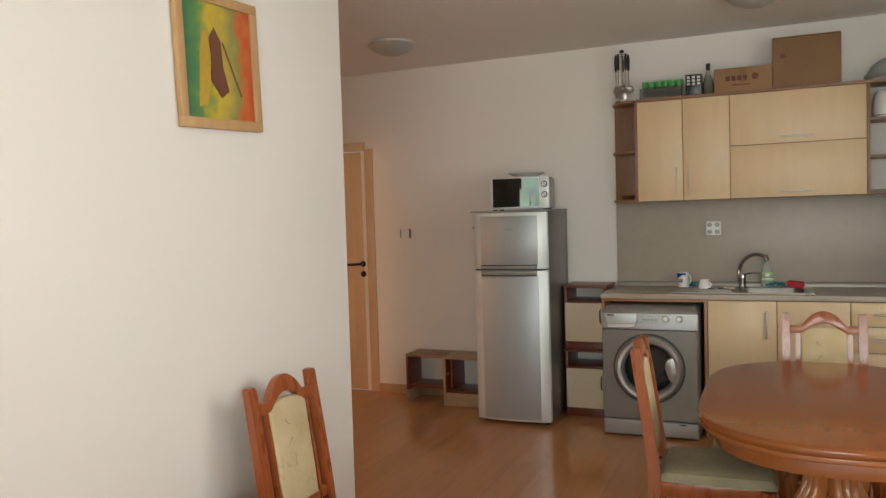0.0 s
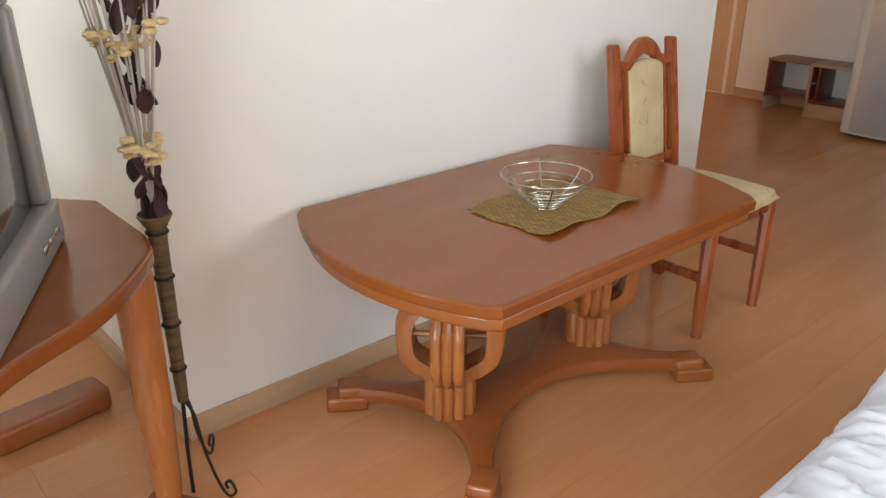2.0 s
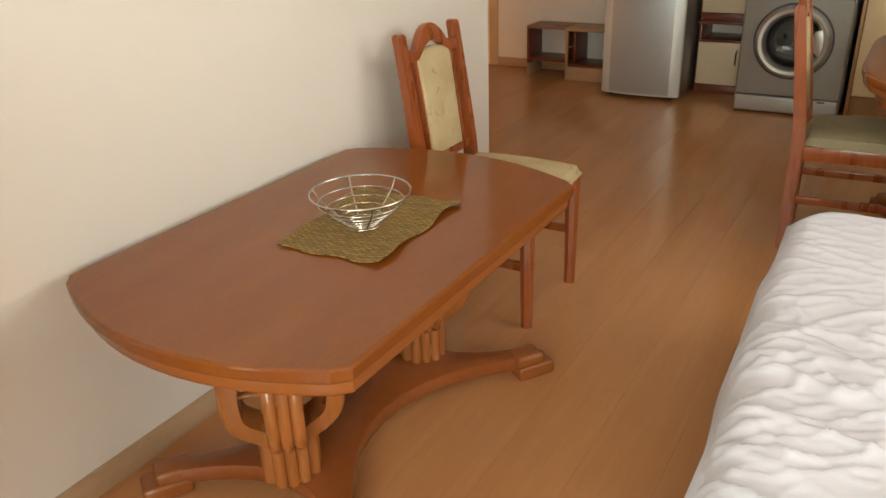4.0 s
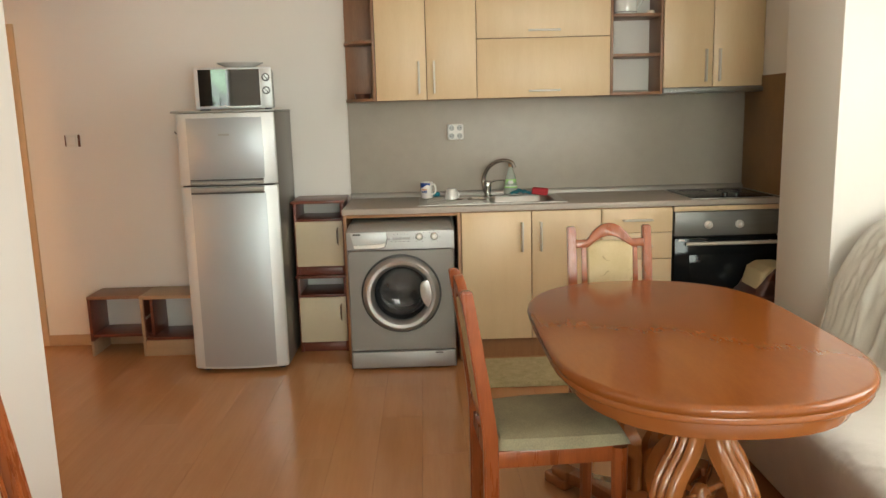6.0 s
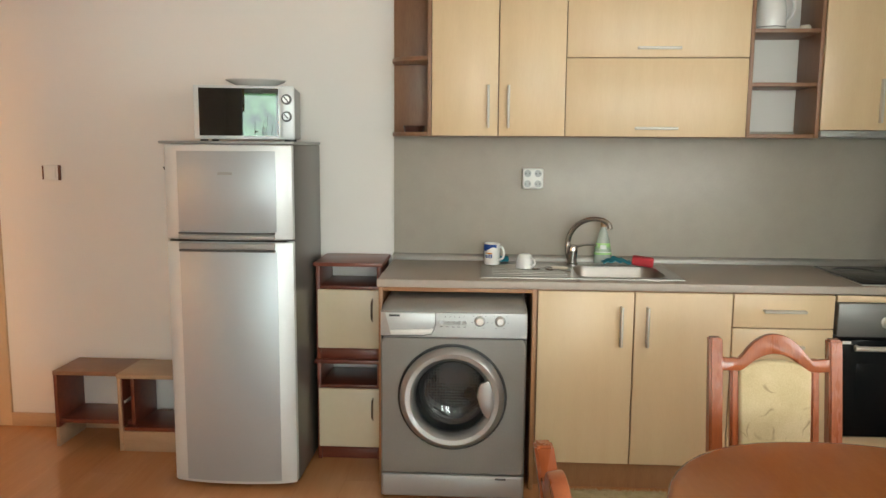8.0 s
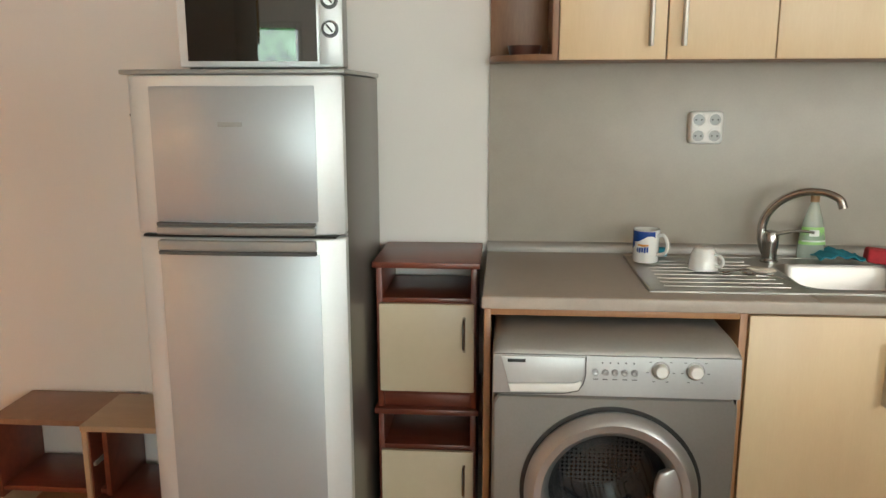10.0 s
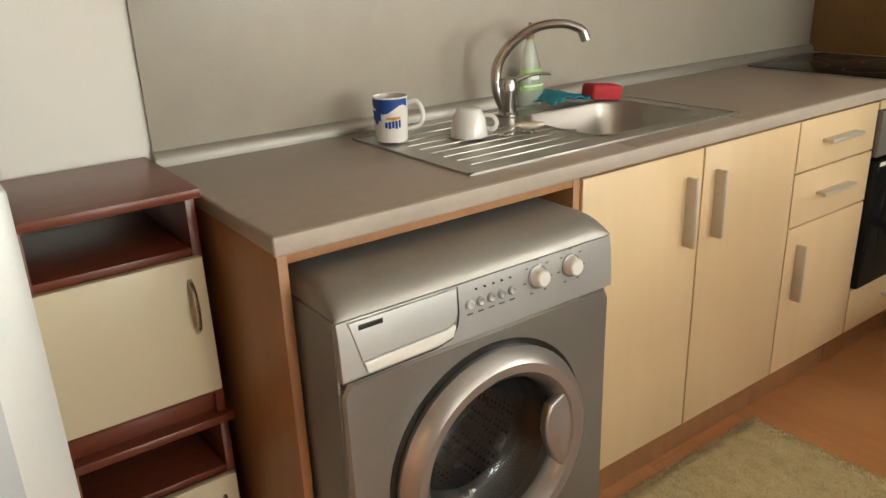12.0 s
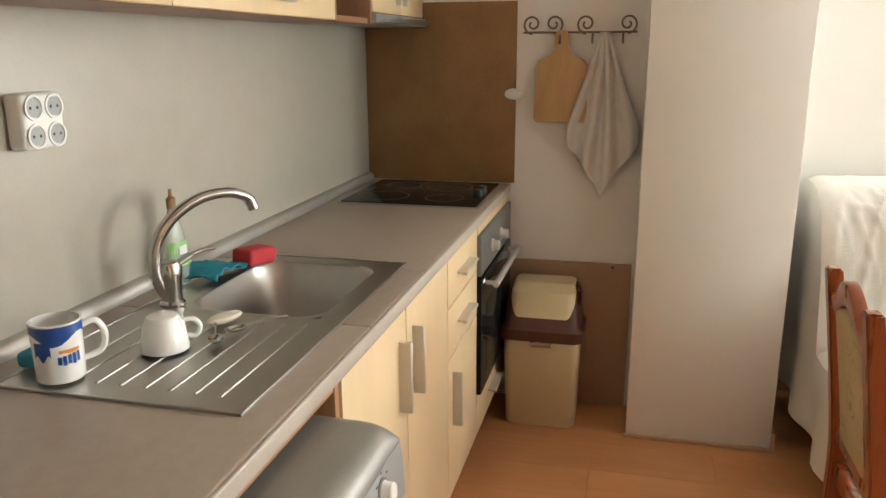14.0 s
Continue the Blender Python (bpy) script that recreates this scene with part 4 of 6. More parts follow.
# fridge
def fridge():
    x0, x1, y0, y1, zt = -2.037, -1.503, 5.09, 5.655, 1.482
    cx = (x0 + x1) / 2
    f = thing("fridge_freezer", (cx, 5.4, 0), "silver two-door fridge freezer standing against the wall", "fridge")
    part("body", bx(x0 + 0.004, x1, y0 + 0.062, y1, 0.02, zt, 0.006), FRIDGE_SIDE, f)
    part("top_board", bx(x0 - 0.035, x1 + 0.004, y0 + 0.045, y1 + 0.002, zt + 0.001, zt + 0.013, 0.003), HOODM, f)
    def door(z0, z1, name):
        hw = (x1 - x0) / 2
        prof = [(-hw, 0.055), (-hw, 0.022), (-hw + 0.012, 0.012)]
        prof += [(-hw + 0.012 + (2 * hw - 0.024) * i / 14, 0.012 - 0.030 * (1 - (2 * i / 14 - 1) ** 2) ** 0.8) for i in range(1, 14)]
        prof += [(hw - 0.012, 0.012), (hw, 0.022), (hw, 0.055)]
        b = prism(prof, z0, z1, 0.006, 3)
        d = part(name, moved(b, Matrix.Translation((cx, y0, 0))), FRIDGE_BAND, f)
        pan = [(-hw + 0.062 + (2 * hw - 0.124) * i / 12, 0.012 - 0.030 * (1 - ((-hw + 0.062 + (2 * hw - 0.124) * i / 12) / (hw - 0.012)) ** 2) ** 0.8 - 0.0035) for i in range(13)]
        out = [(x, y) for x, y in pan] + [(x, y + 0.012) for x, y in reversed(pan)]
        g0, g1 = (z0 + 0.035, z1 - 0.026) if name == "freezer_door" else (z0 + 0.014, z1 - 0.04)
        part("door_panel", moved(prism(out, g0, g1, 0.002), Matrix.Translation((cx, y0, 0))), FRIDGE, d)
        return d
    top = door(1.088, zt - 0.002, "freezer_door")
    low = door(0.030, 1.080, "fridge_door")
    for z0, z1, d in ((1.091, 1.112, top), (1.050, 1.077, low)):
        h_ = [(-0.20 + 0.4 * i / 10, -0.026 - 0.006 * (1 - (i / 5 - 1) ** 2)) for i in range(11)]
        o = h_ + [(x, y + 0.018) for x, y in reversed(h_)]
        part("grip", moved(prism(o, z0, z1, 0.005, 3), Matrix.Translation((cx, y0, 0))), HOODM, d)
        # dark solid band put in for the shade of the grip hollow
        za, zb = (z1 + 0.001, z1 + 0.009) if d is top else (z0 - 0.010, z0 - 0.001)
        part("grip_recess", moved(prism([(x, y + 0.002) for x, y in o], za, zb, 0.001), Matrix.Translation((cx, y0, 0))), RUBBER, d)
    part("hinge_gap", bx(x0 + 0.02, x1 - 0.02, y0 + 0.0, y0 + 0.06, 1.081, 1.087, 0), BLACK, f)
    part("badge", bx(cx - 0.030, cx + 0.030, y0 - 0.0235, y0 - 0.018, 1.357, 1.368, 0.001), TUB, top)
    part("hook", tube([(x0 - 0.006, y0 + 0.08, 1.43), (x0 - 0.010, y0 + 0.08, 1.38), (x0 - 0.022, y0 + 0.08, 1.372), (x0 - 0.028, y0 + 0.08, 1.385)], 0.004, 8), IRON, f)
    for x in (x0 + 0.05, x1 - 0.05):
        part("foot", moved(lathe([(0.02, 0), (0.02, 0.03)], 12), Matrix.Translation((x, y0 + 0.09, 0))), BLACK, f)


fridge()



# ---- chairs ----
def chair():
    """Upholstered dining chair, facing +y, its feet round the origin."""
    c = thing("dining_chair", (0, 0, 0), "cherry wood dining chair with cream patterned upholstered back", "chair", "dining chairs")
    W, D = 0.188, 0.21

    def back_y(z):
        return -D - 0.0 if z < 0.45 else -D - 0.068 * ((z - 0.45) / 0.5) ** 1.15

    def post(x0, x1, z0, z1, depth, n=10, ears=False):
        b = bmesh.new()
        rows = []
        for i in range(n + 1):
            z = z0 + (z1 - z0) * i / n
            y = back_y(z)
            d = depth * (1 - 0.25 * max(0, (z - 0.5) / 0.5))
            rows.append([b.verts.new(v) for v in ((x0, y - d / 2, z), (x1, y - d / 2, z), (x1, y + d / 2, z), (x0, y + d / 2, z))])
        for p, q in zip(rows, rows[1:]):
            for k in range(4):
                b.faces.new((p[k], p[(k + 1) % 4], q[(k + 1) % 4], q[k]))
        b.faces.new(rows[0][::-1])
        b.faces.new(rows[-1])
        bmesh.ops.recalc_face_normals(b, faces=b.faces)
        bmesh.ops.bevel(b, geom=[e for e in b.edges if len(e.link_faces) == 2 and e.calc_face_angle() > 0.8], offset=0.005, segments=2, affect="EDGES")
        return b
    for s in (-1, 1):
        x0, x1 = sorted((s * W, s * (W - 0.038)))
        part("back_leg", post(x0, x1, 0, 0.944, 0.046, 12), CHAIRW, c, local=True)
        x0, x1 = sorted((s * (W - 0.062), s * (W - 0.086)))
        part("back_slat", post(x0, x1, 0.50, 0.885, 0.026, 6), CHAIRW, c, local=True)
        # front leg, tapered
        fx = s * (W - 0.002)
        part("front_leg", tube([(fx, D - 0.02, 0), (fx, D - 0.02, 0.40), (fx, D - 0.02, 0.425)], [0.020, 0.027, 0.027], 8), CHAIRW, c, local=True)
        part("side_rail", bx(s * (W - 0.008) - 0.011, s * (W - 0.008) + 0.011, -D + 0.02, D - 0.04, 0.375, 0.43, 0.004), CHAIRW, c, local=True)
        part("stretcher", bx(s * (W - 0.008) - 0.009, s * (W - 0.008) + 0.009, -D + 0.02, D - 0.04, 0.20, 0.232, 0.004), CHAIRW, c, local=True)
    part("front_rail", bx(-W + 0.02, W - 0.02, D - 0.032, D - 0.01, 0.375, 0.43, 0.004), CHAIRW, c, local=True)
    part("back_rail", bx(-W + 0.036, W - 0.036, -D - 0.012, -D + 0.012, 0.375, 0.43, 0.004), CHAIRW, c, local=True)
    part("back_cross_rail", bx(-W + 0.036, W - 0.036, back_y(0.51) - 0.014, back_y(0.51) + 0.014, 0.488, 0.525, 0.005), CHAIRW, c, local=True)
    # arched top rail
    n = 24
    up, lo = [], []
    for i in range(n + 1):
        u = i / n * 2 - 1
        x = u * (W - 0.034)
        a = max(0.0, 1 - (abs(u) / 0.62) ** 2)
        up.append((x, 0.886 + 0.072 * (a ** 0.9 if a > 0 else 0) - 0.012 * (1 - abs(u)) * (a == 0)))
        lo.append((x, 0.846 + 0.052 * max(0.0, 1 - (abs(u) / 0.60) ** 2)))
    b = prism(up + lo[::-1], -0.015, 0.015, 0.005, 2)
    ang = math.atan2(0.068 * 1.15, 0.5)
    moved(b, Matrix.Translation((0, back_y(0.88), 0.88)) @ Matrix.Rotation(ang, 4, "X") @ Matrix(((1, 0, 0, 0), (0, 0, -1, 0), (0, 1, 0, -0.88), (0, 0, 0, 1))))
    part("top_rail", b, CHAIRW, c, local=True)
    # upholstered panel with an arched top
    o = [(-0.100, 0.515), (0.100, 0.515), (0.104, 0.845)] + [(0.104 * math.cos(radians(t)), 0.845 + 0.035 * math.sin(radians(t))) for t in range(15, 180, 15)] + [(-0.104, 0.845)]
    b = prism(o, -0.016, 0.016, 0.011, 3)
    bmesh.ops.subdivide_edges(b, edges=[e for e in b.edges if abs(e.verts[0].co.y - e.verts[1].co.y) > 0.2], cuts=6)
    for v in b.verts:
        x, z, t = v.co
        v.co = (x, back_y(z) - t, z)
    bmesh.ops.recalc_face_normals(b, faces=b.faces)
    part("backrest", b, FABRIC, c, "cream fabric with brown scrolls", local=True)

    def pad(u, v):
        x, y = (u - 0.5) * 2, (v - 0.5) * 2
        r = 1 - max(abs(x), abs(y)) ** 7
        wid = W + 0.016 + 0.012 * (v - 0.5)
        cx_, cy_ = x * math.sqrt(1 - 0.14 * y * y), y * math.sqrt(1 - 0.10 * x * x * (v > 0.5))
        return (cx_ * wid, 0.018 + (D + 0.006) * cy_, 0.432 + 0.046 * max(0, r) ** 0.45 * (1 - 0.12 * (x * x + y * y)))
    b = sheet(20, 20, pad)
    join(b, bx(-W + 0.008, W - 0.008, -D + 0.014, D + 0.004, 0.424, 0.434, 0.003))
    part("seat", b, FABRIC_SEAT, c, "worn cream seat cushion", local=True)
    return c


ch = chair()
for o in ch.children:
    for v in o.data.vertices:
        if v.co.z > 0.53:
            v.co.z = 0.53 + (v.co.z - 0.53) * 0.972
ch.matrix_basis = pose(-1.330, 2.172, 0, 0, 0, -90)
ORIGIN[ch.name] = Vector((0, 0, 0))
for o in ch.children:
    if o.name.startswith("seat"):
        o.data = o.data.copy()
cB = copy_thing(ch, pose(-0.305, 3.195, 0, 0, 0, -86))
cC = copy_thing(ch, pose(0.137, 3.925, 0, 0, 0, 180))
for o in ch.children:
    if o.name.startswith("seat"):
        o.data = o.data.copy()
        o.data.materials[0] = FABRIC
tagged(ch, "cherry wood dining chair with patterned cream fabric against the wall")
tagged(cB, "cherry wood dining chair with worn seat beside the oval table")
tagged(cC, "cherry wood dining chair at the far end of the table")


# ---- tables ----
def rounded_ends(cx, cy, hw, hl, bow, chamfer=0.0, n=14):
    """Straight sides along y with bowed ends."""
    out = []
    for s in (1, -1):
        row = []
        for i in range(n + 1):
            u = 1 - 2 * i / n
            row.append((cx + s * hw * u * (1 - chamfer / hw), cy + s * (hl + bow * (1 - u * u))))
        if chamfer:
            out.append((cx + s * hw, cy + s * (hl - chamfer)))
        out += row
        if chamfer:
            out.append((cx - s * hw, cy + s * (hl - chamfer)))
    return out[::-1]


def ellipse_ends(cx, cy, hw, hl, straight, n=22, power=2.3):
    out = []
    for s in (1, -1):
        for i in range(n + 1):
            a = math.pi * i / n
            c, d = math.cos(a), math.sin(a)
            out.append((cx + s * hw * math.copysign(abs(c) ** (2 / power), c), cy + s * (straight + (hl - straight) * abs(d) ** (2 / power))))
    return out


def lyre(parent, x, y, z0, z1, bulge, neck, width, turn=45.0, ball=True, mid=0.42, high=False):
    """A pedestal of four bowed ridged arms round a spindle."""
    h = z1 - z0
    prof = [(neck, 0), (neck, 0.12 * h), (neck * 1.15, (mid - 0.22) * h), (bulge * 0.86, (mid - 0.12) * h), (bulge, mid * h), (bulge * 0.86, (mid + 0.13) * h), (neck * 1.25, (mid + 0.28) * h), (neck * 1.0, (mid + 0.41) * h), (neck * 1.25, h)]
    if high:
        mid = 0.50
        prof = [(neck, 0), (neck, 0.16 * h), (neck * 1.08, 0.26 * h), (bulge * 0.88, 0.36 * h), (bulge, 0.49 * h), (bulge * 0.93, 0.62 * h), (bulge * 0.55, 0.755 * h), (neck * 0.75, 0.84 * h), (neck * 0.75, h)]
    pts = [(p.x, p.y) for p in spline([(r, z, 0) for r, z in prof], 5)]
    for k in range(4):
        b = bmesh.new()
        rows = []
        for i, (r, z) in enumerate(pts):
            q = pts[min(i + 1, len(pts) - 1)]
            p0 = pts[max(i - 1, 0)]
            d = Vector((q[0] - p0[0], q[1] - p0[1])).normalized()
            nx, nz = d.y, -d.x
            th = 0.019
            ring = [(-1.0, -th), (1.0, -th)] + [(u, th - 0.004 + 0.013 * abs(math.cos(1.5 * math.pi * u)) ** 0.55 * (1.15 - 0.4 * abs(u))) for u in (1.0, 0.93, 0.8, 0.66, 0.5, 0.36, 0.33, 0.30, 0.16, 0.0, -0.16, -0.30, -0.33, -0.36, -0.5, -0.66, -0.8, -0.93, -1.0)]
            rows.append([b.verts.new((r + nx * t_, u * width, z + nz * t_)) for u, t_ in ring])
        for p, q in zip(rows, rows[1:]):
            for m_ in range(len(p)):
                n_ = (m_ + 1) % len(p)
                b.faces.new((p[m_], p[n_], q[n_], q[m_]))
        b.faces.new(rows[0][::-1])
        b.faces.new(rows[-1])
        bmesh.ops.recalc_face_normals(b, faces=b.faces)
        part("pedestal_arm", moved(b, Matrix.Translation((x, y, z0)) @ pose(0, 0, 0, 0, 0, turn + 90 * k)), OAKY, parent, "ridged lyre-shaped arm")
    zb = z0 + mid * h
    for k in range(2):
        part("spindle", moved(tube([(-bulge, 0, 0), (bulge, 0, 0)], 0.009, 10), Matrix.Translation((x, y, zb)) @ pose(0, 0, 0, 0, 0, turn + 90 * k)), OAKY, parent)
    if ball:
        part("ball", moved(lathe([(0, -0.03), (0.018, -0.025), (0.03, 0), (0.018, 0.025), (0, 0.03)], 18), Matrix.Translation((x, y, zb))), OAKY, parent)


def base_plate(parent, cx, cy, hx, hy, waist, z1=0.075, foot=0.075):
    """A board with hollowed sides and a block under each corner."""
    out = []
    for i in range(4):
        sx, sy = ((1, 1), (-1, 1), (-1, -1), (1, -1))[i]
        tx, ty = ((-1, 1), (-1, -1), (1, -1), (1, 1))[i]
        a = Vector((cx + sx * hx, cy + sy * hy))
        c = Vector((cx + tx * hx, cy + ty * hy))
        mid = (a + c) / 2
        ctr = Vector((cx, cy))
        n = 12
        if i % 2 == 0:
            pull = (ctr - mid).normalized() * 0.15
        else:
            pull = (ctr - mid).normalized() * (hx - waist)
        inset = (c - a).normalized() * foot * 0.55
        for k in range(n + 1):
            u = k / n
            p = (a + inset).lerp(c - inset, u) + pull * (1 - (2 * u - 1) ** 2)
            out.append((p.x, p.y))
    part("base_plate", prism(out, 0.028, z1, 0.008, 2), CHERRY, parent)
    for sx in (-1, 1):
        for sy in (-1, 1):
            d = Vector((sx * hx, sy * hy)).normalized()
            b = bx(-0.055, 0.065, -0.040, 0.040, 0, 0.045, 0.010, 3)
            bx(-0.060, 0.030, -0.036, 0.036, 0.040, 0.078, 0.012, 3, b)
            part("foot", moved(b, Matrix.Translation((cx + sx * (hx - 0.03), cy + sy * (hy - 0.03), 0)) @ pose(0, 0, 0, 0, 0, math.degrees(math.atan2(d.y, d.x)))), EDGEW, parent)


dt = thing("dining_table", (0.105, 3.15, 0), "oval glossy cherry wood dining table on two lyre pedestals", "table")
levels = ((0.010, 0.7325), (0.003, 0.735), (0.0, 0.742), (0.0, 0.750), (0.002, 0.7555), (0.006, 0.7595), (0.012, 0.7615), (0.018, 0.762))
part("tabletop", loft([(ellipse_ends(0.105, 3.155, 0.440 - d, 0.690 - d, 0.20), z) for d, z in levels]), CHERRY_TOP, dt, smooth=0.5)
part("edge_moulding", prism(ellipse_ends(0.105, 3.155, 0.432, 0.682, 0.20), 0.712, 0.733, 0.006, 3), EDGEW, dt)
part("apron", prism(ellipse_ends(0.105, 3.155, 0.385, 0.635, 0.20), 0.655, 0.713, 0.006, 2), EDGEW, dt)
for y in (2.86, 3.46):
    lyre(dt, 0.095, y, 0.07, 0.66, 0.158, 0.056, 0.042, 31, True, 0.46)
base_plate(dt, 0.095, 3.16, 0.30, 0.48, 0.09)

ct = thing("coffee_table", (-1.305, 1.28, 0), "cherry wood coffee table with bowed ends against the wall", "table")
out = rounded_ends(-1.312, 1.305, 0.392, 0.530, 0.098, 0.028)
part("tabletop", prism(out, 0.566, 0.600, 0.008, 3), CHERRY_TOP, ct, smooth=0.12)
out2 = [(-1.312 + (x + 1.312) * 0.972, 1.305 + (y - 1.305) * 0.978) for x, y in out]
part("edge_moulding", prism(out2, 0.530, 0.567, 0.010, 3), EDGEW, ct)
for y in (1.0, 1.595):
    lyre(ct, -1.305, y, 0.07, 0.535, 0.118, 0.042, 0.043, 45, False, high=True)
base_plate(ct, -1.300, 1.297, 0.315, 0.478, 0.060)

# woven mat and glass bowl on the coffee table
mtx = Matrix.Translation((-1.262, 1.335, 0.601)) @ pose(0, 0, 0, 0, 0, 5)


def mat_pt(u, v):
    x, y = (u - 0.5) * 0.30 * (0.90 + 0.10 * v), (v - 0.5) * 0.40
    z = 0.004 + 0.010 * max(0, abs(2 * u - 1) - 0.6) * (1 + math.sin(9 * v)) + 0.02 * max(0, u - 0.8) * math.sin(5 * v + 1) ** 2
    return mtx @ Vector((x + 0.006 * math.sin(14 * v), y + 0.005 * math.sin(13 * u), z))


tagged(part("woven_mat", sheet(30, 36, mat_pt, 0.003), MATM), "woven straw place mat with curled edges on the coffee table", "place mat")
gb = thing("wire_bowl", (-1.268, 1.31, 0.607), "chrome wire fruit bowl standing on a straw mat", "bowl")
BO = Vector((-1.268, 1.31, 0.607))


def wire_ring(r, z, thick, m=48):
    return tube([BO + Vector((r * math.cos(2 * math.pi * k / m), r * math.sin(2 * math.pi * k / m), z)) for k in range(m)], thick, 8, True)


part("rim", wire_ring(0.122, 0.086, 0.0026), WIRE, gb, "thick chrome rim")
for r, z in ((0.104, 0.062), (0.086, 0.045), (0.069, 0.031), (0.054, 0.019), (0.042, 0.009), (0.044, 0.0025)):
    part("wire_ring", wire_ring(r, z, 0.0014), WIRE, gb)
for a in range(20, 380, 60):
    ca, sa = math.cos(radians(a)), math.sin(radians(a))
    part("rib", tube([BO + Vector((r * ca, r * sa, z)) for r, z in ((0.043, 0.003), (0.056, 0.017), (0.088, 0.044), (0.106, 0.062), (0.120, 0.086))], 0.0020, 6, flat=0.5), WIRE, gb)


# ---- bed and sofa ----
def fold(x, y, k=1.0):
    """Soft ridged wrinkles of cloth."""
    w = noise.noise(Vector((x * 2.2, y * 2.0, 3.1)))
    v = noise.noise(Vector((x * 1.3, y * 1.1, 9.1)))
    a = max(0.0, 1 - abs(noise.noise(Vector((x * 3.2 + 0.9 * w + 2.0 * y, y * 9.0 + 2.2 * w + 4.0 * x, 0.3)))) * 3.0)
    c = max(0.0, 1 - abs(noise.noise(Vector((x * 8.0 + w + 5 * y, y * 19.0 - 9 * x + 3 * w, 5.3)))) * 3.0)
    e = max(0.0, 1 - abs(noise.noise(Vector((x * 13.0 - 4 * y, y * 20.0 + 3 * w, 7.3)))) * 3.0)
    amp = 0.25 + 1.5 * max(0.0, v + 0.25)
    return k * (amp * (0.0105 * a ** 3.4 + 0.0075 * c ** 3.0 + 0.0040 * e ** 2.4) + 0.008 * w)


BTOP = 0.505
bed = thing("bed", (0.62, 1.4, 0), "low bed base with a mattress", "bed")
part("bed_base", bx(-0.36, 1.66, 0.66, 2.16, 0.03, 0.24, 0.02), MAHOG, bed)
part("mattress", bx(-0.375, 1.665, 0.645, 2.165, 0.241, BTOP - 0.035, 0.05, 4), SHEET, bed)


def drape(s, edge, length, drop, R=0.07):
    """Run s along a cloth hanging over an edge at one end: gives (place, fall)."""
    if s < drop:
        return edge - 0.018 * (drop - s) / drop, R + drop - s
    s -= drop
    if s < R * math.pi / 2:
        a = s / R
        return edge + R - R * math.cos(a), R - R * math.sin(a)
    return edge + R + (s - R * math.pi / 2), 0.0


def bed_pt(u, v):
    x, fx = drape(u * 2.35, -0.400, 2.35, 0.30)
    y2, fy = drape((1 - v) * 1.86, 0.0, 1.86, 0.26)
    y = 2.215 - y2
    x = min(x + 0.05 * max(0.0, min(1.0, (1.7 - y) / 0.8)), 1.675)
    f = max(fx, fy)
    cr = math.hypot(max(0.0, -0.18 - x), max(0.0, y - 1.99))
    f = max(f, min(0.2, max(0.0, cr - 0.20) * 0.9))
    n = fold(x, y)
    edge = 1.0 - 0.6 * min(1.0, f / 0.10)
    ripple = 0.020 * math.sin(y * 17 + 3 * noise.noise(Vector((y * 3, 0, 0)))) * min(1, fx / 0.2) * (f > 0.05)
    ripple_y = 0.020 * math.sin(x * 15 + 3 * noise.noise(Vector((x * 3, 1, 0)))) * min(1, fy / 0.2) * (fy > 0.05)
    return (x + ripple - 0.5 * n * min(1.0, fx / 0.12), y + ripple_y, max(0.03, BTOP - f + n * edge))


tagged(part("bed_sheet", sheet(300, 250, bed_pt), SHEET, smooth=3.2), "crumpled white sheet hanging over the bed edge", "sheet")

sofa = thing("sofa", (1.1, 3.25, 0), "sofa bed with a curved reddish wooden armrest", "sofa")
part("seat_base", bx(0.60, 1.60, 2.46, 3.99, 0.06, 0.40, 0.03, 3), THROW, sofa)
b = prism([(1.06, 0.40), (1.17, 0.72), (1.28, 0.91), (1.40, 0.94), (1.60, 0.90), (1.62, 0.40)], 2.46, 3.99, 0.02, 2)
moved(b, Matrix(((1, 0, 0, 0), (0, 0, 1, 0), (0, 1, 0, 0), (0, 0, 0, 1))))
bmesh.ops.recalc_face_normals(b, faces=b.faces)
part("backrest", b, THROW, sofa)
arm = [(0.24, 0.04), (0.20, 0.30), (0.215, 0.39), (0.27, 0.445), (0.36, 0.51), (0.45, 0.60), (0.56, 0.67), (0.75, 0.71), (1.1, 0.72), (1.35, 0.72), (1.35, 0.04)]
armp = [(p.x, p.y) for p in spline([(x, z, 0) for x, z in arm[1:9]], 5)]
b = prism([(0.24, 0.04)] + armp + [(1.35, 0.72), (1.35, 0.04)], 2.345, 2.405, 0.012, 3)
moved(b, Matrix(((1, 0, 0, 0), (0, 0, 1, 0), (0, 1, 0, 0), (0, 0, 0, 1))))
bmesh.ops.recalc_face_normals(b, faces=b.faces)
part("armrest", b, OAKY, sofa, "curved reddish wooden armrest")
for x in (0.68, 1.5):
    for y in (2.5, 3.90):
        part("leg", bx(x - 0.025, x + 0.025, y - 0.025, y + 0.025, 0, 0.06, 0.004), BLACK, sofa)
PROF = spline([(0.585, 0, 0.05), (0.545, 0, 0.2), (0.505, 0, 0.37), (0.53, 0, 0.43), (0.62, 0, 0.455), (0.80, 0, 0.455), (1.0, 0, 0.45), (1.035, 0, 0.475), (1.085, 0, 0.66), (1.16, 0, 0.85), (1.25, 0, 0.955), (1.38, 0, 0.985), (1.55, 0, 0.97), (1.64, 0, 0.90), (1.665, 0, 0.6)], 9)


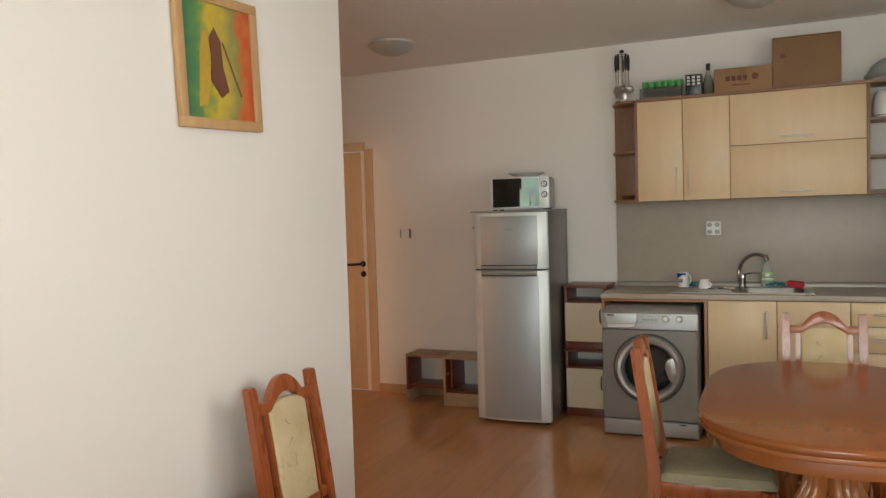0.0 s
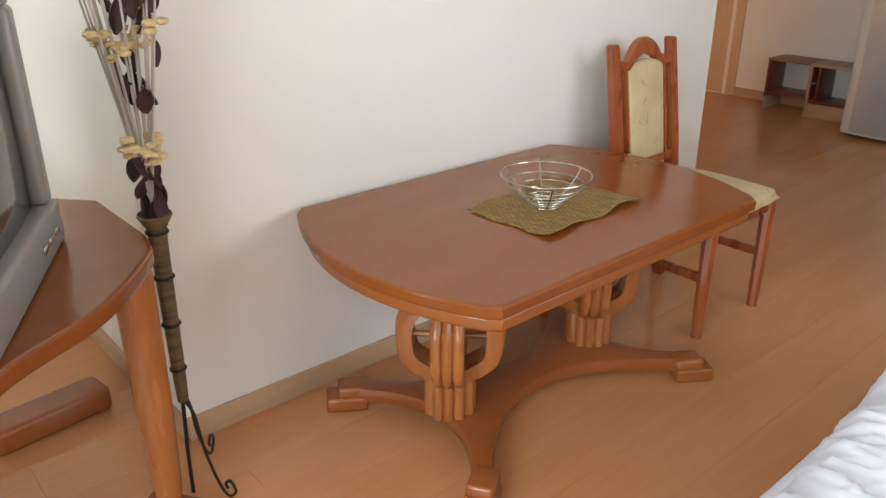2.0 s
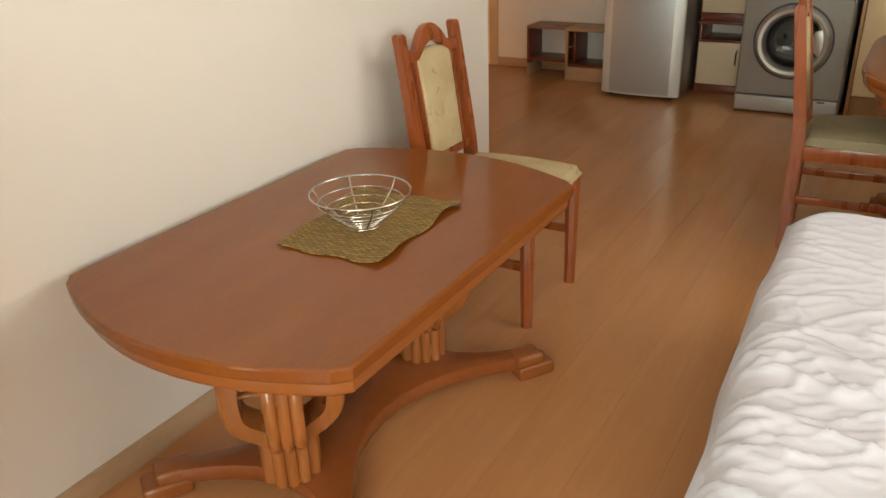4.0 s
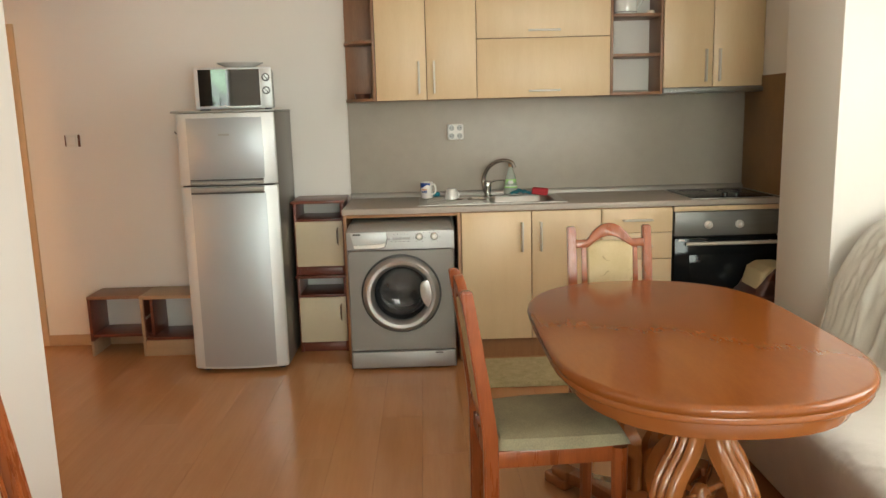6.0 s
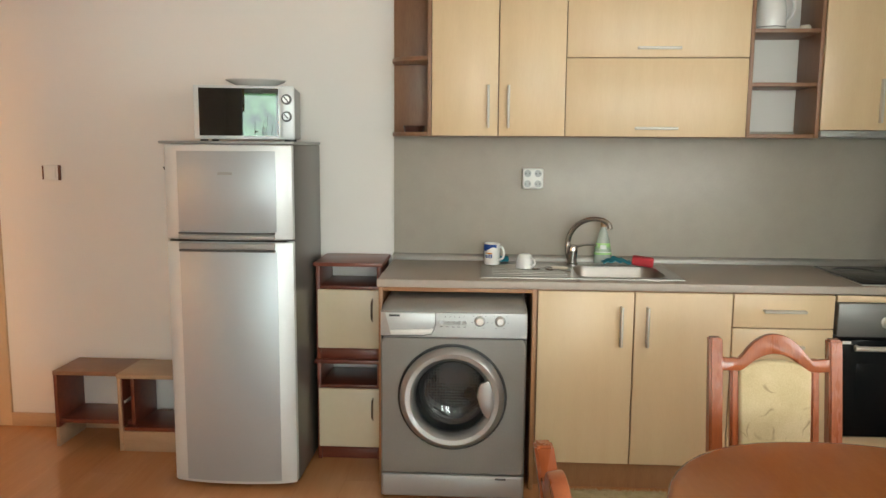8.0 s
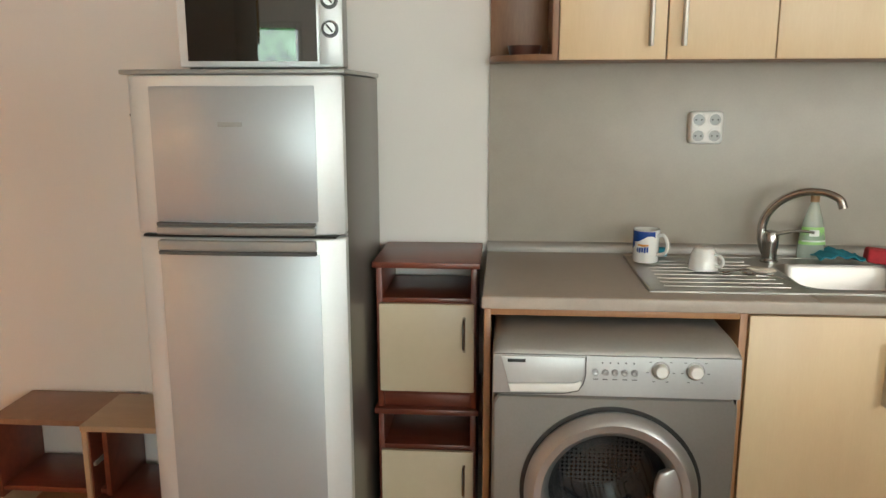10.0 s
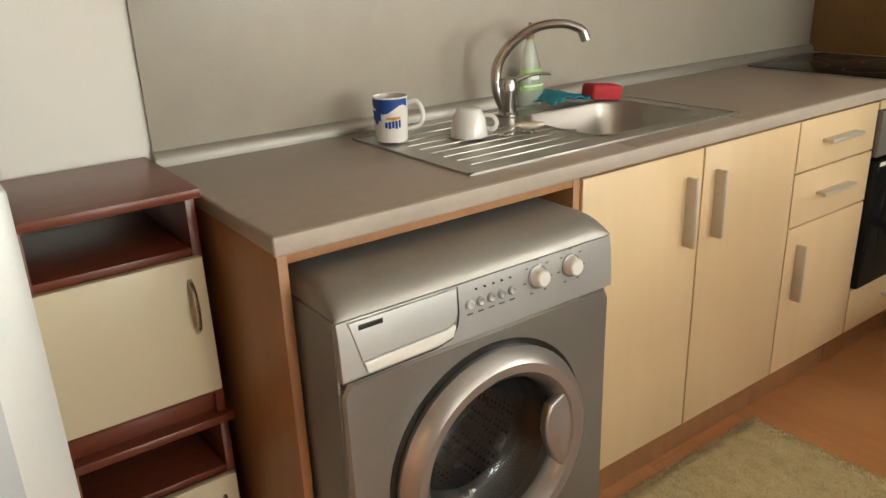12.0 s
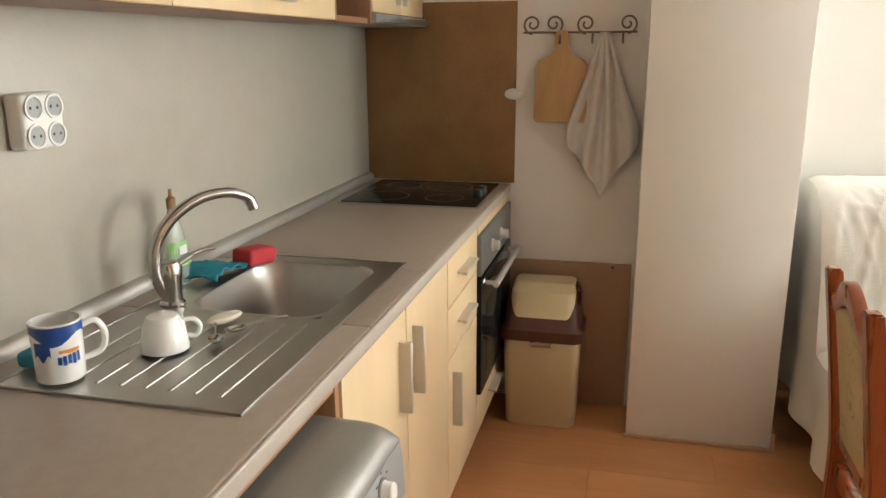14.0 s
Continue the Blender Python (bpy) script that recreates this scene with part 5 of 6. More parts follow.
def throw_pt(u, v):
    i = u * (len(PROF) - 1)
    k = min(int(i), len(PROF) - 2)
    p = PROF[k].lerp(PROF[k + 1], i - k)
    y = 2.43 + v * 1.615
    fall = 0.0
    d = min(v, 1 - v) * 1.615
    n = fold(p.x + 4, y, 0.75 if u < 0.55 else 1.25) - 0.006
    zig = 0.010 * (1 - abs(noise.noise(Vector((y * 5.0 + 2 * u, u * 5.0, 8.8)))) * 2) * (u > 0.5)
    if d < 0.05:
        fall = 0.03 * (1 - (d / 0.05)) ** 2
    return (p.x - 0.55 * n - zig, y, max(0.025, p.z + 0.8 * n - fall))


cv = part("sofa_throw", sheet(170, 140, throw_pt), THROW, smooth=3.2)
tagged(cv, "rumpled cream throw covering the whole sofa", "throw")


def end_pt(u, v):
    """The throw hanging over the sofa's far end."""
    i = u * (len(PROF) - 1)
    k = min(int(i), len(PROF) - 2)
    p = PROF[k].lerp(PROF[k + 1], i - k)
    z = p.z - 0.02 - (p.z - 0.16) * v
    return (min(1.62, p.x + 0.02 * v), 4.045 + 0.022 * math.sin(p.x * 16 + 2 * v) * v + 0.012 * v, max(0.12, z))


tagged(part("throw_end", sheet(60, 16, end_pt), THROW, smooth=3.2), "loose end of the cream throw hanging at the sofa side", "throw")


# ---- television corner ----
tvt = thing("tv_stand", (-1.569, 0.01, 0), "cherry wood corner stand with a curved front edge and turned legs", "stand")
front = [(p.x, p.y) for p in spline([(-1.495, 0.318, 0), (-1.430, 0.295, 0), (-1.308, 0.200, 0), (-1.221, 0.106, 0), (-1.137, -0.035, 0), (-1.02, -0.16, 0), (-0.90, -0.26, 0), (-0.87, -0.33, 0)], 6)]
o = [(-1.83, 0.322), (-1.54, 0.325)] + front + [(-1.0, -0.75), (-1.5, -0.95), (-2.2, -0.5), (-2.2, 0.0)]
part("top", prism(o[::-1], 0.662, 0.700, 0.010, 3), CHERRY_TOP, tvt, smooth=0.12)
for x, y in ((-1.462, 0.258), (-0.975, -0.33), (-2.05, -0.15), (-1.45, -0.8)):
    part("leg", moved(lathe([(0.026, 0.05), (0.033, 0.12), (0.040, 0.35), (0.042, 0.64), (0.038, 0.663)], 24), Matrix.Translation((x, y, 0))), OAKY, tvt, "turned wooden leg")
    part("foot", moved(bx(-0.07, 0.07, -0.04, 0.04, 0, 0.052, 0.012, 3), Matrix.Translation((x, y, 0)) @ pose(0, 0, 0, 0, 0, 35)), CHERRY, tvt)
part("base_board", moved(bx(-0.16, 0.16, -0.055, 0.055, 0.0, 0.075, 0.015, 3), Matrix.Translation((-2.055, 0.15, 0)) @ pose(0, 0, 0, 0, 0, 98)), CHERRY, tvt)
part("glass_door", bx(-1.75, -1.30, -0.16, -0.152, 0.06, 0.66, 0.001), GLASS, tvt)

FW, FH = 0.60, 0.53
TVM = Matrix.Translation((-1.105, -0.120, 0.701)) @ pose(0, 0, 0, 0, 0, 153.5)
# local: x runs along the front to the far edge, -y is out of the screen, z up
tv = thing("television", (-1.4, -0.1, 0.701), "silver tube television with a dark glossy screen", "television")


def tvpart(name, b, m, label="", parent=None):
    return part(name, moved(b, TVM), m, parent or tv, label)


bez = bx(0, FW, -0.045, 0.0, 0.0, 0.09, 0.01, 3)
bx(0, FW, -0.03, 0.0, FH - 0.055, FH, 0.012, 3, bez)
bx(0, 0.052, -0.035, 0.0, 0.088, FH - 0.053, 0.012, 3, bez)
bx(FW - 0.052, FW, -0.035, 0.0, 0.088, FH - 0.053, 0.012, 3, bez)
tvpart("bezel", bez, TVS, "silver plastic bezel")
tvpart("screen", sheet(16, 12, lambda u, v: (0.047 + (FW - 0.094) * u, -0.004 - 0.022 * (1 - (2 * u - 1) ** 2) * (1 - 0.6 * (2 * v - 1) ** 2), 0.085 + (FH - 0.135) * v)), SCREEN)
cs = prism([(0.012, 0.001), (FW - 0.012, 0.001), (FW - 0.012, 0.13), (FW - 0.16, 0.42), (0.16, 0.42), (0.012, 0.20)], 0.005, FH - 0.012, 0.015, 3)
tvpart("case", cs, TVB, "pale grey plastic case")
for k in range(3):
    tvpart("button", bx(0.41 + 0.05 * k, 0.445 + 0.05 * k, -0.050, -0.044, 0.035, 0.05, 0.003), CHROME)
tvpart("badge", bx(0.03, 0.075, -0.037, -0.033, FH - 0.04, FH - 0.028, 0.001), RUBBER)
bxp = thing("set_top_box", (-1.5, -0.1, 1.225), "slim black receiver box lying on the television", "receiver")
part("case", moved(bx(0.10, 0.36, 0.02, 0.16, FH + 0.001, FH + 0.035, 0.008, 3), TVM), BLACK, bxp)
part("front_panel", moved(bx(0.11, 0.35, 0.017, 0.021, FH + 0.008, FH + 0.028, 0.001), TVM), BLACKGL, bxp)
ppr = tagged(part("paper_sheet", moved(bx(0.28, 0.46, 0.05, 0.26, FH - 0.009, FH - 0.006, 0), TVM), WHITE), "white paper lying on the television", "paper")

# ---- dried plant ----
px, py = -1.555, 0.356
pl = thing("dried_arrangement", (px, py, 0), "tall wicker vase of dried stems on an iron foot", "plant")
part("vase", moved(lathe([(0.013, 0.25), (0.015, 0.30), (0.018, 0.50), (0.020, 0.66), (0.022, 0.70), (0.038, 0.728), (0.036, 0.734), (0.018, 0.71), (0.013, 0.66)], 20, False), Matrix.Translation((px, py, 0))), WICKER, pl, "slim woven wicker vase")
for z, r in ((0.34, 0.017), (0.46, 0.019), (0.58, 0.0205), (0.69, 0.0225)):
    part("binding", tube([(px + r * math.cos(radians(a)), py + r * math.sin(radians(a)), z) for a in range(0, 360, 30)], 0.004, 6, True), IRON, pl)
part("iron_rod", tube([(px, py, 0.27), (px + 0.006, py - 0.01, 0.12), (px + 0.03, py - 0.02, 0.0)], 0.005, 8), IRON, pl)
for a in (135, 20):
    ca, sa = math.cos(radians(a)), math.sin(radians(a))
    pts = spline([(px, py, 0.25), (px + 0.03 * ca, py + 0.03 * sa, 0.22), (px + 0.05 * ca, py + 0.05 * sa, 0.12), (px + 0.085 * ca, py + 0.085 * sa, 0.035), (px + 0.115 * ca, py + 0.115 * sa, 0.006),
                  (px + 0.14 * ca, py + 0.14 * sa, 0.03), (px + 0.125 * ca, py + 0.125 * sa, 0.055), (px + 0.108 * ca, py + 0.108 * sa, 0.04), (px + 0.115 * ca, py + 0.115 * sa, 0.028)], 6)
    part("scroll_foot", tube(pts, 0.004, 8), IRON, pl, "curled iron foot")
rnd = random.Random(4)
for k in range(19):
    a = rnd.uniform(0, 2 * math.pi)
    lean = rnd.uniform(0.03, 0.17)
    top = rnd.uniform(1.35, 1.85)
    end_ = Vector((px + lean * math.cos(a), max(py - 0.17, min(py + 0.12, py + lean * math.sin(a))), top))
    end_.x = max(end_.x, XL + 0.03) if end_.y > 0.40 else end_.x
    st_ = part("stem", tube([(px, py, 0.62), tuple(Vector((px, py, 0.76)).lerp(end_, 0.02)), tuple(end_)], [0.0032, 0.003, 0.0016], 6), STEM, pl)
    base = Vector((px, py, 0.76))
    tiers = ((0.80, 0.055, True, 0.6), (0.88, 0.025, False, 0.7), (1.02, 0.05, True, 0.55), (1.10, 0.03, False, 0.55), (1.19, 0.045, True, 0.55), (1.26, 0.03, False, 0.8), (1.39, 0.06, False, 0.5), (1.55, 0.08, False, 0.4))
    for mid_z, spread, dark, chance in tiers:
        z = mid_z + rnd.uniform(-spread, spread)
        if rnd.random() > chance or z > top:
            continue
        p = base.lerp(end_, (z - 0.76) / (top - 0.76))
        d = Vector((rnd.uniform(-1, 1), rnd.uniform(-1, 1), rnd.uniform(-0.5, 0.3))).normalized()
        if dark:
            s_ = rnd.uniform(0.036, 0.050)
            lf = sheet(6, 8, lambda u, v: ((u - 0.5) * s_ * 0.85 * math.sin(math.pi * min(1, v * 0.96 + 0.02)) ** 0.7, 0.10 * s_ * math.cos(4 * (u - 0.5)), (v - 0.5) * s_ * 1.5), 0.002)
            part("leaf", moved(lf, Matrix.Translation(p + d * 0.018) @ pose(0, 0, 0, rnd.uniform(-35, 35), rnd.uniform(-30, 30), rnd.uniform(0, 180))), LEAFD, pl)
        else:
            s_ = rnd.uniform(0.016, 0.026)
            b = bmesh.new()
            for _ in range(5):
                ico = bmesh.new()
                bmesh.ops.create_icosphere(ico, subdivisions=1, radius=s_ * rnd.uniform(0.4, 0.7))
                moved(ico, Matrix.Translation((rnd.uniform(-s_, s_) * 0.8, rnd.uniform(-s_, s_) * 0.8, rnd.uniform(-s_, s_) * 0.4)) @ Matrix.Diagonal((1, 1, 0.55, 1)))
                join(b, ico)
            part("flower", moved(b, Matrix.Translation(p + d * 0.008)), FLOWER, pl)


# ---- picture ----
def art():
    m = mat("oil_painting", (0.5, 0.4, 0.05), None, 0.45, bump=0.1)
    nt = m.node_tree
    n, link = nt.nodes, nt.links.new
    b = n["Principled BSDF"]
    co = n.new("ShaderNodeTexCoord")
    sep = n.new("ShaderNodeSeparateXYZ")
    ns = n.new("ShaderNodeTexNoise")
    ns.inputs["Scale"].default_value, ns.inputs["Detail"].default_value = 14, 5
    link(co.outputs["Object"], sep.inputs[0])
    link(co.outputs["Object"], ns.inputs["Vector"])
    ma = n.new("ShaderNodeMath")
    ma.operation = "MULTIPLY_ADD"
    ma.inputs[1].default_value, ma.inputs[2].default_value = 2.9, 0.20
    link(sep.outputs["Y"], ma.inputs[0])
    ad = n.new("ShaderNodeMath")
    ad.operation = "MULTIPLY_ADD"
    ad.inputs[1].default_value = 0.55
    link(ns.outputs["Fac"], ad.inputs[0])
    link(ma.outputs[0], ad.inputs[2])
    r = n.new("ShaderNodeValToRGB")
    e = r.color_ramp.elements
    e[0].position, e[0].color = 0.02, (0.05, 0.17, 0.08, 1)
    e[1].position, e[1].color = 0.95, (0.46, 0.07, 0.02, 1)
    for pos, col in ((0.22, (0.10, 0.24, 0.07, 1)), (0.40, (0.55, 0.40, 0.03, 1)), (0.58, (0.40, 0.30, 0.06, 1)), (0.72, (0.22, 0.24, 0.07, 1)), (0.82, (0.50, 0.14, 0.03, 1))):
        k = e.new(pos)
        k.color = col
    link(ad.outputs[0], r.inputs[0])
    link(r.outputs[0], b.inputs["Base Color"])
    return m


PY0, PY1, PZ0, PZ1 = 1.876, 2.278, 1.766, 2.20
pic = thing("picture", (XL, (PY0 + PY1) / 2, PZ0), "abstract green, yellow and orange painting in wooden frame", "picture")
fw = 0.034
b = bx(XL + 0.001, XL + 0.022, PY0, PY1, PZ0, PZ0 + fw, 0.004)
bx(XL + 0.001, XL + 0.022, PY0, PY1, PZ1 - fw, PZ1, 0.004, 2, b)
bx(XL + 0.001, XL + 0.022, PY0, PY0 + fw, PZ0 + fw - 0.002, PZ1 - fw + 0.002, 0.004, 2, b)
bx(XL + 0.001, XL + 0.022, PY1 - fw, PY1, PZ0 + fw - 0.002, PZ1 - fw + 0.002, 0.004, 2, b)
part("frame", b, BOARD, pic, "light wooden frame")
cvs = part("canvas", bx(XL + 0.002, XL + 0.012, PY0 + fw - 0.004, PY1 - fw + 0.004, PZ0 + fw - 0.004, PZ1 - fw + 0.004, 0), art(), pic)
yc, zc = (PY0 + PY1) / 2 - 0.02, (PZ0 + PZ1) / 2
for nm, pts_, m in (("painted_shape", [(0.0, 0.11), (0.03, 0.07), (0.035, -0.01), (0.06, -0.09), (0.02, -0.115), (-0.03, -0.06), (-0.02, 0.02), (-0.03, 0.07)], PRINT),
                    ("painted_stroke", [(-0.06, 0.09), (-0.03, 0.10), (-0.02, -0.05), (-0.05, -0.14), (-0.09, -0.15), (-0.075, 0.0)], PAINTY),
                    ("painted_line", [(0.035, 0.065), (0.042, 0.068), (0.125, -0.10), (0.12, -0.105)], PRINT)):
    b = prism(pts_, 0.012, 0.0135, 0)
    part(nm, moved(b, Matrix(((0, 0, 1, XL), (1, 0, 0, yc), (0, 1, 0, zc), (0, 0, 0, 1)))), m, pic)

pic.rotation_euler = (radians(2.4), 0, 0)

# ---- things by the back wall ----
mw = thing("microwave", (-1.72, 5.32, 1.496), "silver microwave oven with mirrored door on the fridge", "microwave")
MWM = Matrix.Translation((-1.749, 5.285, 1.497)) @ pose(0, 0, 0, 0, 0, 9)
mp = lambda name, b, m, parent=mw, label="": part(name, moved(b, MWM), m, parent, label)
mp("case", bx(-0.212, 0.212, 0.012, 0.335, 0.010, 0.232, 0.006), HOODM)
mp("front_frame", bx(-0.213, 0.213, -0.004, 0.016, 0.006, 0.236, 0.006), FRIDGE_BAND)
part("door_glass", moved(bx(-0.190, 0.145, -0.0065, 0.002, 0.022, 0.224, 0), MWM), MWGL, mw, "mirrored black glass door", smooth=0)
mp("control_strip", bx(0.152, 0.208, -0.009, 0.0, 0.014, 0.228, 0.003), FRIDGE_BAND)
for z in (0.178, 0.105):
    k = mp("dial", moved(lathe([(0.023, 0), (0.021, 0.008), (0.019, 0.018), (0, 0.018)], 24), Matrix.Translation((0.180, -0.009, z)) @ pose(0, 0, 0, 90)), BLACK)
    mp("dial_face", moved(lathe([(0.015, 0.018), (0.015, 0.020), (0, 0.020)], 20), Matrix.Translation((0.180, -0.009, z)) @ pose(0, 0, 0, 90)), FRIDGE_BAND, k)
    mp("pointer", moved(bx(-0.0025, 0.0025, -0.013, 0.013, 0.020, 0.024, 0.001), Matrix.Translation((0.180, -0.009, z)) @ pose(0, 0, 0, 90, 0, 0) @ pose(0, 0, 0, 0, 0, 40)), BLACK, k)
for x in (-0.18, 0.18):
    for y in (0.04, 0.30):
        mp("foot", bx(x - 0.015, x + 0.015, y - 0.015, y + 0.015, -0.001, 0.011, 0.002), BLACK)
tagged(part("plate", moved(lathe([(0, 0.0), (0.075, 0.0), (0.085, 0.006), (0.130, 0.026), (0.132, 0.030), (0.125, 0.029), (0.082, 0.011), (0, 0.008)], 40, False), Matrix.Translation((-1.735, 5.42, 1.735))), CERAM), "white dinner plate lying on the microwave", "plate")

for z0, hz, d0, d1 in ((0.0, 0.487, 0.068, 0.137), (0.488, 0.459, 0.058, 0.126)):
    u = thing("bedside_cabinet", (-1.333, 5.6, z0), "mahogany bedside cabinet with cream door, stacked beside the fridge", "cabinet", "stacked bedside cabinets")
    x0, x1, y0, y1 = -1.484, -1.184, 5.436, 5.752
    zt = z0 + hz
    for xs in (x0, x1 - 0.017):
        part("side_panel", bx(xs, xs + 0.017, y0 + 0.012, y1, z0, zt - 0.018, 0.001), MAHOG, u)
    for zs in (z0 + d0 - 0.014, zt - d1):
        part("shelf", bx(x0 + 0.017, x1 - 0.017, y0 + 0.014, y1 - 0.008, zs - 0.002, zs + 0.014, 0.001), MAHOG, u)
    part("plinth", bx(x0 + 0.017, x1 - 0.017, y0 + 0.025, y0 + 0.040, z0, z0 + d0 - 0.017, 0.001), MAHOG, u)
    part("back_panel", bx(x0 + 0.017, x1 - 0.017, y1 - 0.008, y1, z0 + d0, zt - d1 - 0.003, 0), MAHOG, u)
    part("top", bx(x0 - 0.010, x1 + 0.010, y0 - 0.004, y1 + 0.004, zt - 0.018, zt, 0.003), MAHOG, u)
    d = part("door", bx(x0 + 0.010, x1 - 0.006, y0 - 0.006, y0 + 0.011, z0 + d0, zt - d1, 0.002), CREAM, u, "plain cream door")
    zc = (z0 + d0 + zt - d1) / 2 + 0.045
    part("handle", tube(spline([(x1 - 0.035, y0 - 0.004, zc + 0.052), (x1 - 0.036, y0 - 0.024, zc + 0.035), (x1 - 0.036, y0 - 0.030, zc), (x1 - 0.036, y0 - 0.024, zc - 0.035), (x1 - 0.035, y0 - 0.004, zc - 0.052)], 5), 0.005, 8), CHROME, d, "arched chrome handle")

s1 = thing("low_shelf", (-2.68, 5.6, 0), "low dark walnut open shelf with pale feet", "shelf")
part("top", bx(-2.802, -2.396, 5.5, 5.752, 0.362, 0.382, 0.002), WALNUT, s1)
part("side", bx(-2.8, -2.782, 5.502, 5.752, 0.095, 0.362, 0.002), MAHOG, s1)
part("side", bx(-2.416, -2.398, 5.502, 5.752, 0.095, 0.362, 0.002), MAHOG, s1)
part("bottom", bx(-2.782, -2.416, 5.51, 5.752, 0.118, 0.136, 0.002), MAHOG, s1)
for x in (-2.8, -2.416):
    part("foot", bx(x, x + 0.018, 5.502, 5.752, 0, 0.095, 0.002), BEIGE, s1)
part("back_rail", bx(-2.782, -2.416, 5.734, 5.752, 0.05, 0.117, 0.002), BEIGE, s1)
s2 = thing("low_shelf", (-2.34, 5.6, 0), "low beige open shelf with dark inside", "shelf")
part("top", bx(-2.465, -2.04, 5.46, 5.735, 0.364, 0.384, 0.002), BEIGE, s2)
part("side", bx(-2.463, -2.445, 5.463, 5.735, 0, 0.364, 0.002), BEIGE, s2)
part("side", bx(-2.06, -2.042, 5.463, 5.735, 0, 0.364, 0.002), BEIGE, s2)
part("inner_side", bx(-2.445, -2.44, 5.47, 5.735, 0.12, 0.364, 0), MAHOG, s2)
part("bottom", bx(-2.44, -2.06, 5.47, 5.735, 0.1, 0.118, 0.002), MAHOG, s2)
part("kick_board", bx(-2.445, -2.06, 5.466, 5.482, 0, 0.099, 0.002), BEIGE, s2)
part("runner", bx(-2.44, -2.43, 5.48, 5.72, 0.235, 0.248, 0.001), ALU, s2)

sw = thing("light_switch", (-2.886, YB, 1.335), "white light switch with dark side edges", "switch")
part("plate", bx(-2.938, -2.862, YB - 0.010, YB - 0.001, 1.297, 1.373, 0.004, 3), WHITE, sw)
part("edge", bx(-2.944, -2.938, YB - 0.012, YB - 0.001, 1.3, 1.37, 0.002), PRINT, sw)
part("edge", bx(-2.862, -2.85, YB - 0.012, YB - 0.001, 1.297, 1.373, 0.002), PRINT, sw)
part("rocker", bx(-2.927, -2.874, YB - 0.014, YB - 0.009, 1.306, 1.364, 0.003, 3), WHITE, sw)

sk = thing("wall_socket", (-0.485, YB, 1.33), "white four-gang wall socket on the splashback", "socket")
part("body", bx(-0.530, -0.428, YB - 0.052, YB - 0.0105, 1.278, 1.378, 0.010, 3), WHITE, sk)
for x in (-0.504, -0.454):
    for z in (1.303, 1.353):
        r = part("outlet", moved(lathe([(0.0225, 0.0), (0.0225, 0.003), (0.0185, 0.003), (0.0175, -0.012), (0, -0.013)], 24, False), Matrix.Translation((x, YB - 0.052, z)) @ pose(0, 0, 0, 90)), WHITE, sk)
        # grey disc carries the hollow's shade, since the body behind is solid
        part("outlet_shade", moved(lathe([(0.0172, 0.0008), (0, 0.0009)], 24, False), Matrix.Translation((x, YB - 0.052, z)) @ pose(0, 0, 0, 90)), TUB, r)
        for s in (-1, 1):
            part("pin_hole", moved(lathe([(0.003, 0.0012), (0, 0.0014)], 10, False), Matrix.Translation((x + s * 0.0085, YB - 0.0525, z)) @ pose(0, 0, 0, 90)), BLACK, r)

# ceiling lamps
for x, y in ((-2.51, 4.86), (-0.17, 4.78)):
    l = thing("ceiling_lamp", (x, y, H), "round frosted glass ceiling lamp, switched off", "lamp", "ceiling lamps")
    part("base", moved(lathe([(0.15, -0.022), (0.152, -0.001), (0, -0.001)], 40), Matrix.Translation((x, y, H))), WHITE, l)
    part("shade", moved(lathe([(0.0, -0.085), (0.06, -0.082), (0.12, -0.060), (0.165, -0.022), (0.165, -0.016), (0.14, -0.020)], 40, False), Matrix.Translation((x, y, H))), DIFF, l, "frosted glass shade")

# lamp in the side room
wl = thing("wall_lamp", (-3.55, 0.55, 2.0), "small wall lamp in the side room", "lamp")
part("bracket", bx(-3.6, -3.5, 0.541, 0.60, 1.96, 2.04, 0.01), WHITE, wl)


# ---- on the wall cabinets ----
ZT = UT + 0.021
us = thing("utensil_stand", (-1.07, 5.62, ZT), "steel kitchen utensils with black handles on a stand", "utensils")
part("base", moved(lathe([(0.055, 0), (0.055, 0.008), (0.012, 0.014), (0, 0.014)], 24), Matrix.Translation((-1.07, 5.62, ZT))), CHROME, us)
part("pole", tube([(-1.07, 5.62, ZT + 0.01), (-1.07, 5.62, ZT + 0.35)], 0.006, 8), CHROME, us)
part("knob", moved(lathe([(0, 0), (0.016, 0.01), (0.016, 0.022), (0, 0.034)], 14), Matrix.Translation((-1.07, 5.62, ZT + 0.345))), BLACK, us)
part("ring", tube([(-1.07 + 0.045 * math.cos(radians(a)), 5.62 + 0.045 * math.sin(radians(a)), ZT + 0.335) for a in range(0, 360, 20)], 0.004, 6, True), CHROME, us)
